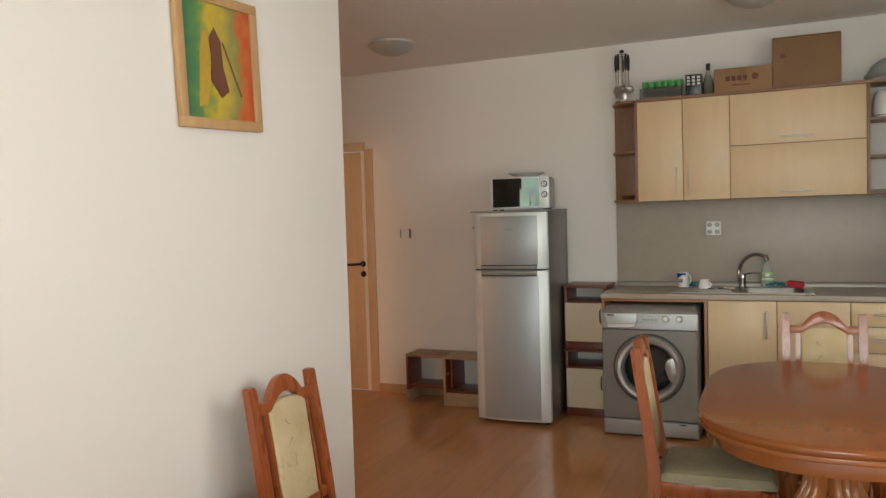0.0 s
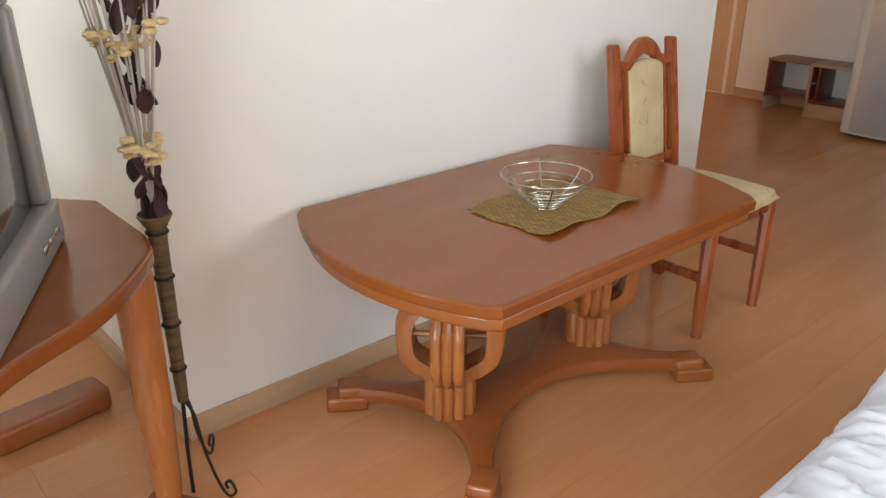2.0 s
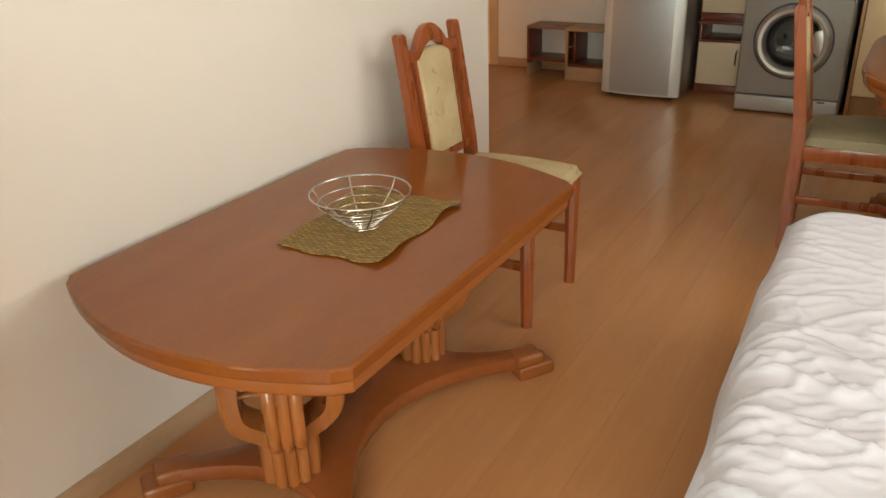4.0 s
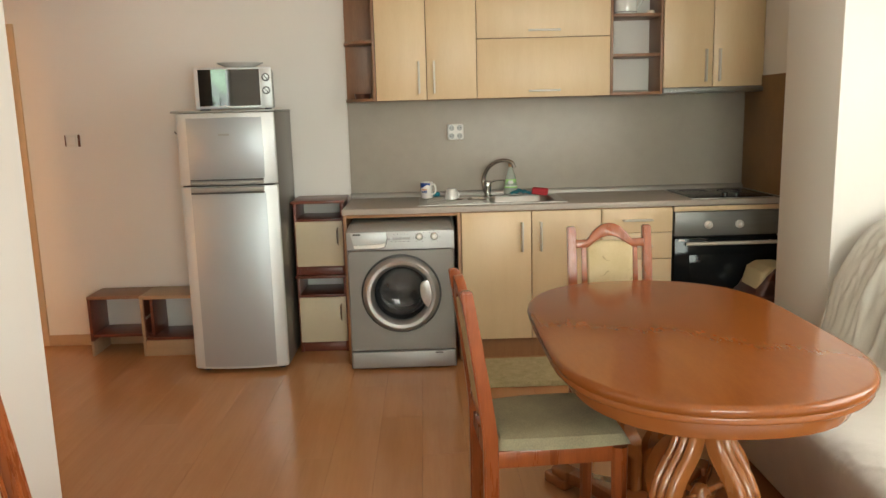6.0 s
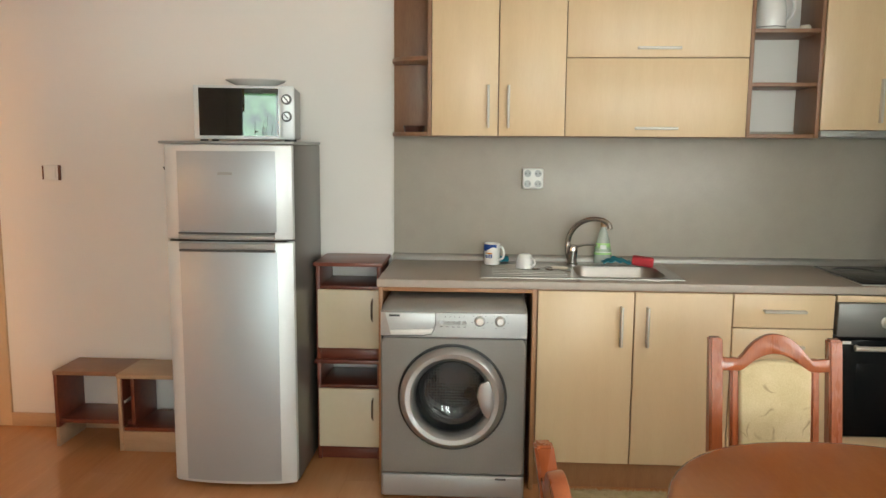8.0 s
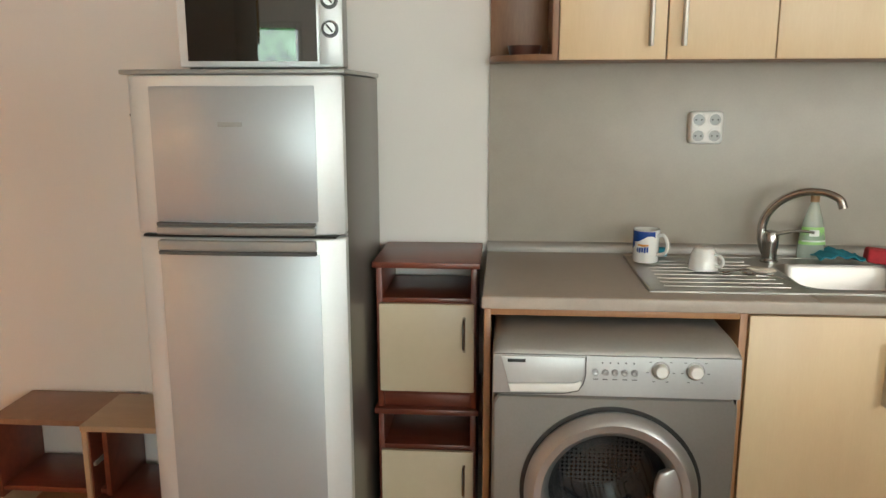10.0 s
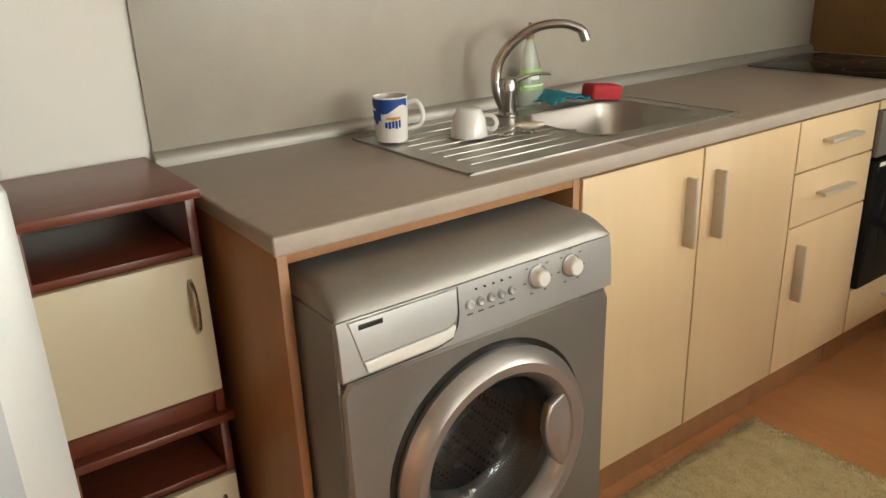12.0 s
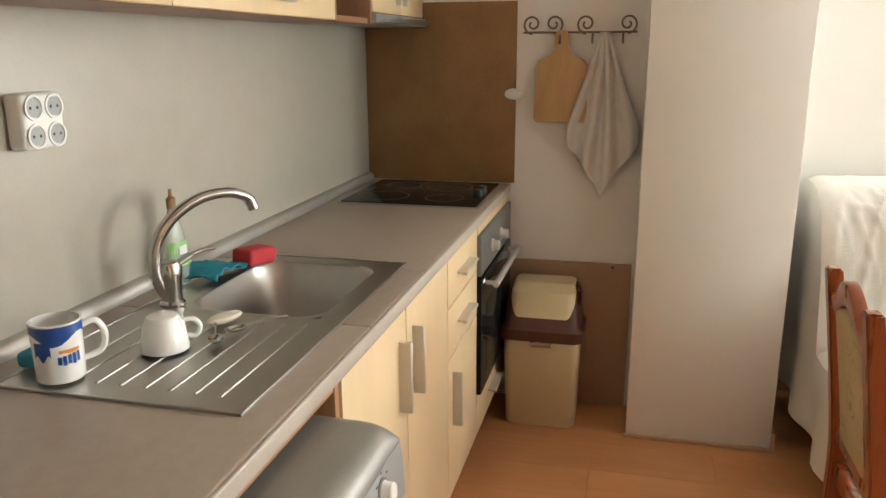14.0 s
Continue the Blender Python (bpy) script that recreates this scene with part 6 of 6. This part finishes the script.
for k, a in enumerate((20, 95, 170, 245, 315)):
    x, y = -1.07 + 0.045 * math.cos(radians(a)), 5.62 + 0.045 * math.sin(radians(a))
    h_ = part("handle", tube([(x, y, ZT + 0.335), (x, y, ZT + 0.30), (x, y, ZT + 0.225)], [0.006, 0.011, 0.009], 8), BLACK, us)
    part("shank", tube([(x, y, ZT + 0.23), (x, y, ZT + 0.11)], 0.004, 6), CHROME, us)
    if k % 2:
        part("spatula_head", moved(bx(-0.026, 0.026, -0.002, 0.002, 0, 0.085, 0.002), Matrix.Translation((x, y, ZT + 0.03)) @ pose(0, 0, 0, 0, 0, a + 90)), STEEL, us)
    else:
        part("ladle_head", moved(lathe([(0, 0), (0.022, 0.008), (0.032, 0.026), (0.030, 0.026), (0.020, 0.011), (0, 0.004)], 18, False), Matrix.Translation((x, y, ZT + 0.085)) @ pose(0, 0, 0, 80, 0, a)), STEEL, us)

rack = thing("glass_crate", (-0.76, 5.62, ZT), "clear tray holding rows of green printed glasses", "glasses")
tr_ = bx(-0.935, -0.60, 5.535, 5.70, ZT, ZT + 0.006, 0.001)
bx(-0.935, -0.60, 5.535, 5.538, ZT + 0.006, ZT + 0.075, 0, 1, tr_)
bx(-0.935, -0.60, 5.697, 5.70, ZT + 0.006, ZT + 0.075, 0, 1, tr_)
bx(-0.935, -0.932, 5.535, 5.70, ZT + 0.006, ZT + 0.075, 0, 1, tr_)
part("tray", tr_, GLASS, rack)
for i in range(6):
    for j in range(2):
        x, y = -0.905 + 0.046 * i, 5.575 + 0.075 * j
        g = part("tumbler", moved(lathe([(0.0, 0.0), (0.017, 0.0), (0.020, 0.12), (0.0185, 0.12), (0.0155, 0.006), (0, 0.006)], 18, False), Matrix.Translation((x, y, ZT + 0.007))), GLASS, rack)
        part("green_band", moved(lathe([(0.0193, 0.075), (0.0204, 0.112)], 18, False), Matrix.Translation((x, y, ZT + 0.007))), GREEN, g)
pk = thing("print_box", (-0.58, 5.60, ZT), "small black and white printed box", "box")
part("carton", bx(-0.632, -0.528, 5.55, 5.64, ZT + 0.0, ZT + 0.142, 0.002), BLACK, pk)
for i in range(3):
    for j in range(3):
        part("print_mark", bx(-0.622 + 0.033 * i, -0.602 + 0.033 * i, 5.5485, 5.55, ZT + 0.07 + 0.022 * j, ZT + 0.085 + 0.022 * j, 0), WHITE, pk)
jar = thing("glass_bottle", (-0.49, 5.62, ZT), "clear glass bottle with a dark stopper", "bottle")
part("bottle", moved(lathe([(0, 0), (0.034, 0), (0.036, 0.01), (0.036, 0.08), (0.02, 0.125), (0.013, 0.15), (0.013, 0.185), (0.011, 0.185), (0.011, 0.15), (0.032, 0.08), (0.032, 0.006), (0, 0.006)], 24, False), Matrix.Translation((-0.49, 5.62, ZT))), GLASS, jar)
part("stopper", moved(lathe([(0.011, 0.17), (0.014, 0.19), (0.014, 0.215), (0, 0.217)], 16), Matrix.Translation((-0.49, 5.62, ZT))), BLACK, jar)
c1 = thing("cardboard_box", (-0.27, 5.64, ZT), "flat brown cardboard box with reddish print", "box")
part("carton", bx(-0.447, -0.088, 5.545, 5.75, ZT, ZT + 0.158, 0.004), CARD, c1)
part("tape", bx(-0.285, -0.245, 5.5438, 5.546, ZT + 0.06, ZT + 0.158, 0), CARD_D, c1)
for i in range(4):
    part("print_mark", bx(-0.375 + 0.036 * i, -0.348 + 0.036 * i, 5.5434, 5.5455, ZT + 0.072, ZT + 0.104, 0.004), PRINT, c1)
part("print_disc", moved(lathe([(0.022, 0), (0.022, 0.0018), (0, 0.0018)], 24), Matrix.Translation((-0.192, 5.5455, ZT + 0.092)) @ pose(0, 0, 0, 90)), PRINT, c1)
part("print_line", bx(-0.335, -0.225, 5.5434, 5.5455, ZT + 0.040, ZT + 0.048, 0), PRINT, c1)
c2 = thing("cardboard_box", (0.115, 5.64, ZT), "tall plain brown cardboard box", "box")
part("carton", bx(-0.085, 0.315, 5.54, 5.755, ZT, ZT + 0.315, 0.004), CARD_D, c2)
part("flap", moved(bx(-0.2, 0.2, -0.10, 0.0, 0, 0.004, 0.001), Matrix.Translation((0.115, 5.66, ZT + 0.316)) @ pose(0, 0, 0, -4)), CARD, c2)
part("print_disc", moved(lathe([(0.016, 0), (0.016, 0.0018), (0, 0.0018)], 24), Matrix.Translation((-0.025, 5.5405, ZT + 0.20)) @ pose(0, 0, 0, 90)), PRINT, c2)

tub = thing("oval_tub", (0.70, 5.62, ZT), "upturned grey oval plastic basin with a pale handle panel", "basin")
b = lathe([(0.235, 0.0), (0.240, 0.02), (0.236, 0.05), (0.215, 0.09), (0.17, 0.128), (0.10, 0.147), (0, 0.150)], 44, False)
part("shell", moved(b, Matrix.Translation((0.70, 5.62, ZT)) @ Matrix.Diagonal((1, 0.5, 1, 1))), TUB, tub)
part("rim", tube([(0.70 + 0.242 * math.cos(radians(a)), 5.62 + 0.122 * math.sin(radians(a)), ZT + 0.028) for a in range(0, 360, 8)], 0.014, 8, True), HOODM, tub)
part("panel", bx(0.605, 0.80, 5.522, 5.56, ZT + 0.078, ZT + 0.112, 0.008, 3), WHITE, tub)
duct = spline([(0.93, 5.64, ZT + 0.045), (1.05, 5.60, ZT + 0.055), (1.18, 5.58, ZT + 0.085), (1.27, 5.57, ZT + 0.105), (1.36, 5.57, ZT + 0.115)], 14)
rad_ = [0.048 + 0.012 * min(1, i / 25) + 0.004 * (i % 2) for i in range(len(duct))]
tagged(part("foil_duct", tube(duct, rad_, 20), FOIL), "crumpled aluminium foil ventilation duct", "duct")
tagged(part("folded_cloth", bx(1.10, 1.30, 5.66, 5.75, ZT, ZT + 0.24, 0.03, 4), DRED), "dark red folded cloth bundle on the cabinets", "cloth")

ket = thing("kettle", (0.575, 5.63, 2.004), "white plastic electric kettle on the open shelf", "kettle")
part("body", moved(lathe([(0.066, 0), (0.070, 0.012), (0.070, 0.09), (0.060, 0.145), (0.050, 0.165), (0.02, 0.172), (0, 0.172)], 28), Matrix.Translation((0.565, 5.63, 2.005))), CERAM, ket)
part("handle", tube(spline([(0.625, 5.63, 2.155), (0.662, 5.63, 2.14), (0.668, 5.63, 2.09), (0.632, 5.63, 2.04)], 5), 0.009, 8), CERAM, ket)
part("base_line", moved(lathe([(0.0712, 0.012), (0.0712, 0.016)], 28, False), Matrix.Translation((0.565, 5.63, 2.005))), RUBBER, ket)
tagged(part("small_jar_lid", moved(lathe([(0.024, 0), (0.024, 0.014), (0.02, 0.02), (0, 0.02)], 18), Matrix.Translation((0.705, 5.58, 2.0045))), SOAPB), "small pale lid lying on the open shelf", "lid")
ash = thing("ashtray", (-1.05, 5.66, UB + 0.018), "dark glass ashtray on the corner shelf", "ashtray")
part("dish", moved(lathe([(0, 0), (0.045, 0), (0.052, 0.03), (0.046, 0.03), (0.038, 0.008), (0, 0.008)], 22, False), Matrix.Translation((-1.05, 5.66, UB + 0.0185))), BINB, ash)

# ---- by the sink ----
ZS = CT + 0.0085
mug = thing("mug", (-0.671, 5.585, ZS), "white mug with blue and orange print on the drainer", "mug")
MM = Matrix.Translation((-0.671, 5.585, ZS))
part("body", moved(lathe([(0, 0), (0.036, 0), (0.038, 0.004), (0.040, 0.10), (0.0375, 0.10), (0.0355, 0.008), (0, 0.006)], 32, False), MM), CERAM, mug)
part("handle", moved(tube(spline([(0.037, 0, 0.082), (0.060, 0, 0.086), (0.073, 0, 0.062), (0.066, 0, 0.034), (0.036, 0, 0.024)], 6), 0.0055, 8), MM @ pose(0, 0, 0, 0, 0, -42)), CERAM, mug)


def curved_mark(name, a0, a1, z0, z1, r, m, wave=0.0):
    b = sheet(10, 1, lambda u, v: ((r + 0.0006) * math.cos(radians(a0 + (a1 - a0) * u)), (r + 0.0006) * math.sin(radians(a0 + (a1 - a0) * u)), z0 + (z1 - z0) * v + wave * math.sin(9 * u) * (1 - v)))
    return part(name, moved(b, MM), m, mug)


curved_mark("blue_print", 120, 300, 0.074, 0.097, 0.0400, BLUE, 0.010)
curved_mark("blue_print", 165, 205, 0.045, 0.072, 0.0398, BLUE, 0.006)
curved_mark("orange_print", 222, 270, 0.052, 0.058, 0.0398, ORANGE, 0.001)
for i in range(5):
    curved_mark("letter_mark", 218 + 11 * i, 226 + 11 * i, 0.034 - 0.002 * (i % 2), 0.047 + 0.001 * i, 0.0396, BLUE)
cup = thing("cup", (-0.521, 5.490, ZS), "white coffee cup turned upside down on the drainer", "cup")
CM = Matrix.Translation((-0.521, 5.490, ZS))
part("body", moved(lathe([(0.043, 0), (0.042, 0.012), (0.037, 0.045), (0.028, 0.062), (0.018, 0.066), (0.0, 0.064)], 32, False), CM), CERAM, cup)
part("handle", moved(tube(spline([(0.040, 0, 0.018), (0.056, 0, 0.015), (0.064, 0, 0.030), (0.055, 0, 0.045), (0.035, 0, 0.048)], 6), 0.0048, 8), CM @ pose(0, 0, 0, 0, 0, -48)), CERAM, cup)
bot = thing("soap_bottle", (-0.135, 5.705, CT), "clear washing-up liquid bottle with green label", "bottle")
BM = Matrix.Translation((-0.135, 5.708, CT + 0.001)) @ Matrix.Diagonal((1, 0.62, 1, 1))
part("bottle", moved(lathe([(0, 0), (0.040, 0), (0.043, 0.01), (0.041, 0.06), (0.030, 0.12), (0.016, 0.165), (0.012, 0.175), (0.012, 0.185), (0, 0.185)], 28), BM), BOTTLE, bot)
part("cap", moved(lathe([(0.014, 0.178), (0.014, 0.20), (0.006, 0.206), (0.005, 0.222), (0, 0.222)], 16), BM), BROWN, bot)
part("label", moved(sheet(14, 5, lambda u, v: (0.0430 * (1 - 0.21 * v) * math.cos(radians(190 + 160 * u)), 0.0430 * (1 - 0.21 * v) * math.sin(radians(190 + 160 * u)), 0.045 + 0.055 * v)), BM), LABEL, bot, "green printed label")
part("label_mark", moved(sheet(6, 2, lambda u, v: (0.0440 * (0.92 - 0.06 * v) * math.cos(radians(245 + 45 * u)), 0.0440 * (0.92 - 0.06 * v) * math.sin(radians(245 + 45 * u)), 0.072 + 0.020 * v)), BM), WHITE, bot)
part("label_mark", moved(sheet(6, 1, lambda u, v: (0.0436 * math.cos(radians(215 + 110 * u)), 0.0436 * math.sin(radians(215 + 110 * u)), 0.054 + 0.005 * v)), BM), WHITE, bot)



def cloth_pt(u, v):
    x, y = -0.145 + 0.135 * u, 5.600 + 0.09 * v
    return (x, y + 0.01 * math.sin(5 * u), CT + 0.012 + 0.016 * math.sin(math.pi * u) ** 2 * (0.4 + 0.6 * v) + 0.010 * math.sin(11 * u + 3 * v) ** 2)


tagged(part("dish_cloth", sheet(18, 14, cloth_pt, 0.003), TEAL, smooth=3.2), "folded teal dish cloth behind the sink bowl", "cloth")
tagged(part("sponge", moved(bx(-0.05, 0.05, -0.032, 0.032, 0, 0.042, 0.010, 3), Matrix.Translation((0.035, 5.60, CT + 0.008)) @ pose(0, 0, 0, 0, 6, -12)), RED), "red kitchen sponge behind the sink", "sponge")
tagged(part("scraper", moved(lathe([(0, 0), (0.028, 0.003), (0.033, 0.007), (0.028, 0.011), (0, 0.013)], 24), Matrix.Translation((-0.365, 5.458, ZS - 0.002)) @ pose(0, 0, 0, 0, 0, -20) @ Matrix.Diagonal((1.3, 0.62, 1.2, 1))), SOAPB), "oval cream soap bar on the drainer", "soap")
for x, y, a in ((-0.475, 5.415, 30), (-0.415, 5.405, -35)):
    sp = thing("teaspoon", (x, y, ZS), "small steel teaspoon lying on the drainer", "spoon", "teaspoons on the drainer")
    SM = Matrix.Translation((x, y, ZS)) @ pose(0, 0, 0, 0, 0, a)
    part("bowl", moved(lathe([(0, 0.001), (0.012, 0.003), (0.016, 0.008), (0.014, 0.008), (0.010, 0.004), (0, 0.003)], 16, False), SM @ Matrix.Diagonal((1.5, 1, 1, 1))), CHROME, sp)
    part("handle", moved(tube([(0.02, 0, 0.007), (0.06, 0, 0.010), (0.11, 0, 0.005)], [0.002, 0.003, 0.004], 6, flat=0.5), SM), CHROME, sp)
tagged(part("blue_sponge", bx(-0.66, -0.59, 5.65, 5.685, CT + 0.008, CT + 0.035, 0.008, 3), TEAL), "small teal sponge behind the mug", "sponge")

# ---- beside the hob ----
bn = thing("waste_bin", (1.24, 5.0, 0), "cream plastic waste bin with brown swing lid rim", "bin")


def rrect(x0, x1, y0, y1, r, n=5):
    out = []
    for cx, cy, a0 in ((x1 - r, y1 - r, 0), (x0 + r, y1 - r, 90), (x0 + r, y0 + r, 180), (x1 - r, y0 + r, 270)):
        out += [(cx + r * math.cos(radians(a0 + 90 * i / n)), cy + r * math.sin(radians(a0 + 90 * i / n))) for i in range(n + 1)]
    return out


part("bucket", loft([(rrect(1.125, 1.315, 4.865, 5.125, 0.03), 0.0), (rrect(1.12, 1.32, 4.860, 5.130, 0.03), 0.01), (rrect(1.107, 1.33, 4.850, 5.142, 0.035), 0.376)]), BINC, bn)
part("collar", loft([(rrect(1.097, 1.332, 4.838, 5.152, 0.04), 0.362), (rrect(1.093, 1.333, 4.834, 5.156, 0.04), 0.371), (rrect(1.093, 1.333, 4.834, 5.156, 0.04), 0.406), (rrect(1.107, 1.33, 4.850, 5.142, 0.04), 0.421), (rrect(1.165, 1.326, 4.858, 5.134, 0.04), 0.531), (rrect(1.205, 1.325, 4.87, 5.12, 0.03), 0.564)]), BINB, bn, "brown plastic collar")
part("flap", loft([(rrect(1.113, 1.31, 4.872, 5.118, 0.03), 0.419), (rrect(1.15, 1.315, 4.872, 5.118, 0.03), 0.543), (rrect(1.19, 1.31, 4.880, 5.11, 0.03), 0.570)]), BINC, bn, "cream swing flap")
part("latch", bx(1.101, 1.111, 4.955, 5.035, 0.338, 0.366, 0.004), CHROME, bn)

hk = thing("coat_rail", (1.37, 4.9, 1.53), "scrolled bronze iron hook rail on the wall", "hook rail")
part("rail", tube([(1.355, 4.70, 1.505), (1.355, 5.12, 1.505)], 0.004, 8), SCROLL, hk)


def swirl(y, z, r, turns, start, sgn):
    pts = []
    n = int(22 * turns)
    for i in range(n + 1):
        t = i / n
        a = radians(start) + sgn * 2 * math.pi * turns * t
        rr = r * (1 - 0.78 * t)
        pts.append((1.354, y + rr * math.cos(a), z + rr * math.sin(a)))
    return tube(pts, 0.0042, 6)


for y, s in ((5.085, 1), (5.005, -1), (4.885, 1), (4.735, -1)):
    part("scroll", swirl(y, 1.535, 0.036, 1.4, -90, s), SCROLL, hk, "curled iron scroll")
for y in (4.98, 4.86, 4.75):
    part("hook", tube(spline([(1.355, y, 1.505), (1.335, y, 1.49), (1.328, y, 1.475), (1.335, y, 1.465)], 4), 0.004, 6), SCROLL, hk)
cb = thing("cutting_board", (1.36, 4.97, 1.17), "wooden paddle cutting board hanging from a hook", "cutting board")
o = [(-0.100, 0.012), (-0.090, 0.0), (0.090, 0.0), (0.100, 0.012), (0.100, 0.20), (0.085, 0.232), (0.045, 0.252), (0.028, 0.275), (0.026, 0.325), (0.014, 0.342), (-0.014, 0.342), (-0.026, 0.325), (-0.028, 0.275), (-0.045, 0.252), (-0.085, 0.232), (-0.100, 0.20)]
part("board", moved(prism(o, 0, 0.016, 0.003), Matrix(((0, 0, 1, 1.336), (1, 0, 0, 4.972), (0, 1, 0, 1.172), (0, 0, 0, 1)))), BOARD, cb)


def towel_pt(u, v):
    """Hung from one point, widening into folds, with a low middle tip."""
    w = 0.014 + 0.120 * min(1, (v * 1.2)) ** 1.1
    tip = 0.62 - 0.20 * abs(2 * u - 1) ** 0.8
    y = 4.815 + (0.5 - u) * 2 * w - 0.008 * v
    x = 1.338 - 0.016 * math.sin(u * 21 + 2 * v) * min(1, 3 * v) - 0.02 * math.sin(math.pi * u)
    return (min(1.364, x), y, 1.505 - v * tip)


tagged(part("towel", sheet(40, 30, towel_pt, 0.003), TOWEL, smooth=3.2), "white cotton towel hanging in folds from the rail", "towel")
tagged(part("panel_hook", moved(lathe([(0, 0), (0.026, 0.0), (0.028, 0.006), (0.02, 0.014), (0, 0.016)], 18), Matrix.Translation((1.374, 5.155, 1.275)) @ pose(0, 0, 0, 0, -90, 0) @ Matrix.Diagonal((0.8, 1.3, 1, 1))), WHITE), "small white adhesive hook at the brown panel", "hook")
tagged(part("panel_screw", moved(lathe([(0.006, 0), (0.004, 0.003), (0, 0.003)], 10), Matrix.Translation((1.37, 4.745, 0.598)) @ pose(0, 0, 0, 0, -90, 0)), BLACK), "dark screw head in the hardboard panel", "screw")

# ---- rug ----
rug = thing("rug", (-0.05, 4.95, 0), "small shaggy olive-green kitchen rug on the floor", "rug")
RX0, RX1, RY0, RY1 = -0.45, 0.275, 4.70, 5.175
part("carpet_face", sheet(60, 40, lambda u, v: (RX0 + (RX1 - RX0) * u + 0.006 * noise.noise(Vector((v * 20, 0, u))), RY0 + (RY1 - RY0) * v + 0.006 * noise.noise(Vector((u * 26, 1, v))),
                                           0.003 + 0.016 * min(1, 14 * min(u, 1 - u, v, 1 - v)) + 0.004 * noise.noise(Vector((u * 40, v * 30, 0))))), RUG, rug)
tu = bmesh.new()
rr = random.Random(7)
for _ in range(9000):
    x, y = rr.uniform(RX0, RX1), rr.uniform(RY0, RY1)
    a, l = rr.uniform(0, 6.28), rr.uniform(0.006, 0.012)
    dx, dy = math.cos(a), math.sin(a)
    z = 0.015 if min(x - RX0, RX1 - x, y - RY0, RY1 - y) > 0.015 else 0.006
    vs = [tu.verts.new(p) for p in ((x - dy * 0.0022, y + dx * 0.0022, z), (x + dy * 0.0022, y - dx * 0.0022, z), (x + dx * l * 0.8, y + dy * l * 0.8, z + l * 0.8))]
    tu.faces.new(vs)
tagged(part("tufts", tu, RUG, rug, smooth=0), "", "", "", "stuff")

# ---- outside ----
gd = tagged(part("ground", bx(-60, 60, -60, -2.4, -3.2, -3.1, 0), GROUND), "lawn outside the windows", "ground", "", "structure")
# backdrop foliage glows by itself, in place of sunlight on trees
bm_ = bpy.data.materials.new("far_foliage")
bm_.use_nodes = True
n_, lk = bm_.node_tree.nodes, bm_.node_tree.links.new
for nd in list(n_):
    n_.remove(nd)
tc, nz, rp, em, ou = n_.new("ShaderNodeTexCoord"), n_.new("ShaderNodeTexNoise"), n_.new("ShaderNodeValToRGB"), n_.new("ShaderNodeEmission"), n_.new("ShaderNodeOutputMaterial")
nz.inputs["Scale"].default_value, nz.inputs["Detail"].default_value = 2.6, 9
e = rp.color_ramp.elements
e[0].position, e[0].color = 0.40, (0.02, 0.07, 0.045, 1)
e[1].position, e[1].color = 0.70, (0.34, 0.72, 0.36, 1)
e3 = e.new(0.54)
e3.color = (0.16, 0.42, 0.14, 1)
em.inputs["Strength"].default_value = 3.8
lk(tc.outputs["Object"], nz.inputs["Vector"])
lk(nz.outputs["Fac"], rp.inputs[0])
lk(rp.outputs[0], em.inputs["Color"])
lk(em.outputs[0], ou.inputs["Surface"])
tagged(part("backdrop", bx(-9, 5, -8.1, -8.0, -3.1, 7, 0), bm_, smooth=0), "glowing backdrop of distant trees outside the balcony door", "trees", "", "structure")

# ---- laminate boards, last ----
flo = bpy.data.objects["floor"]
PW, PL = 0.196, 1.29
boards = {}
rb = random.Random(11)
col, x = 0, -4.45
while x < XE - 0.02:
    y = YS - (0.43 * (col % 3))
    while y < YB:
        ya, yb = max(y, YS), min(y + PL, YB)
        w = min(PW, XE - x)
        key = (round(w, 3), round(yb - ya, 3))
        if yb - ya > 0.03 and not (x + w < -3.05 and yb < 0.42):
            if key not in boards:
                b = bx(0.0002, key[0] - 0.0002, 0.0002, key[1] - 0.0002, -0.010, 0.0, 0.0004, 1)
                me = bpy.data.meshes.new("floor_board")
                b.to_mesh(me)
                b.free()
                me.materials.append(LAM)
                boards[key] = me
            ob = new("floor_board", boards[key])
            ob.location = (x, ya, 0)
            ob.parent = flo
        y += PL
    x += PW
    col += 1
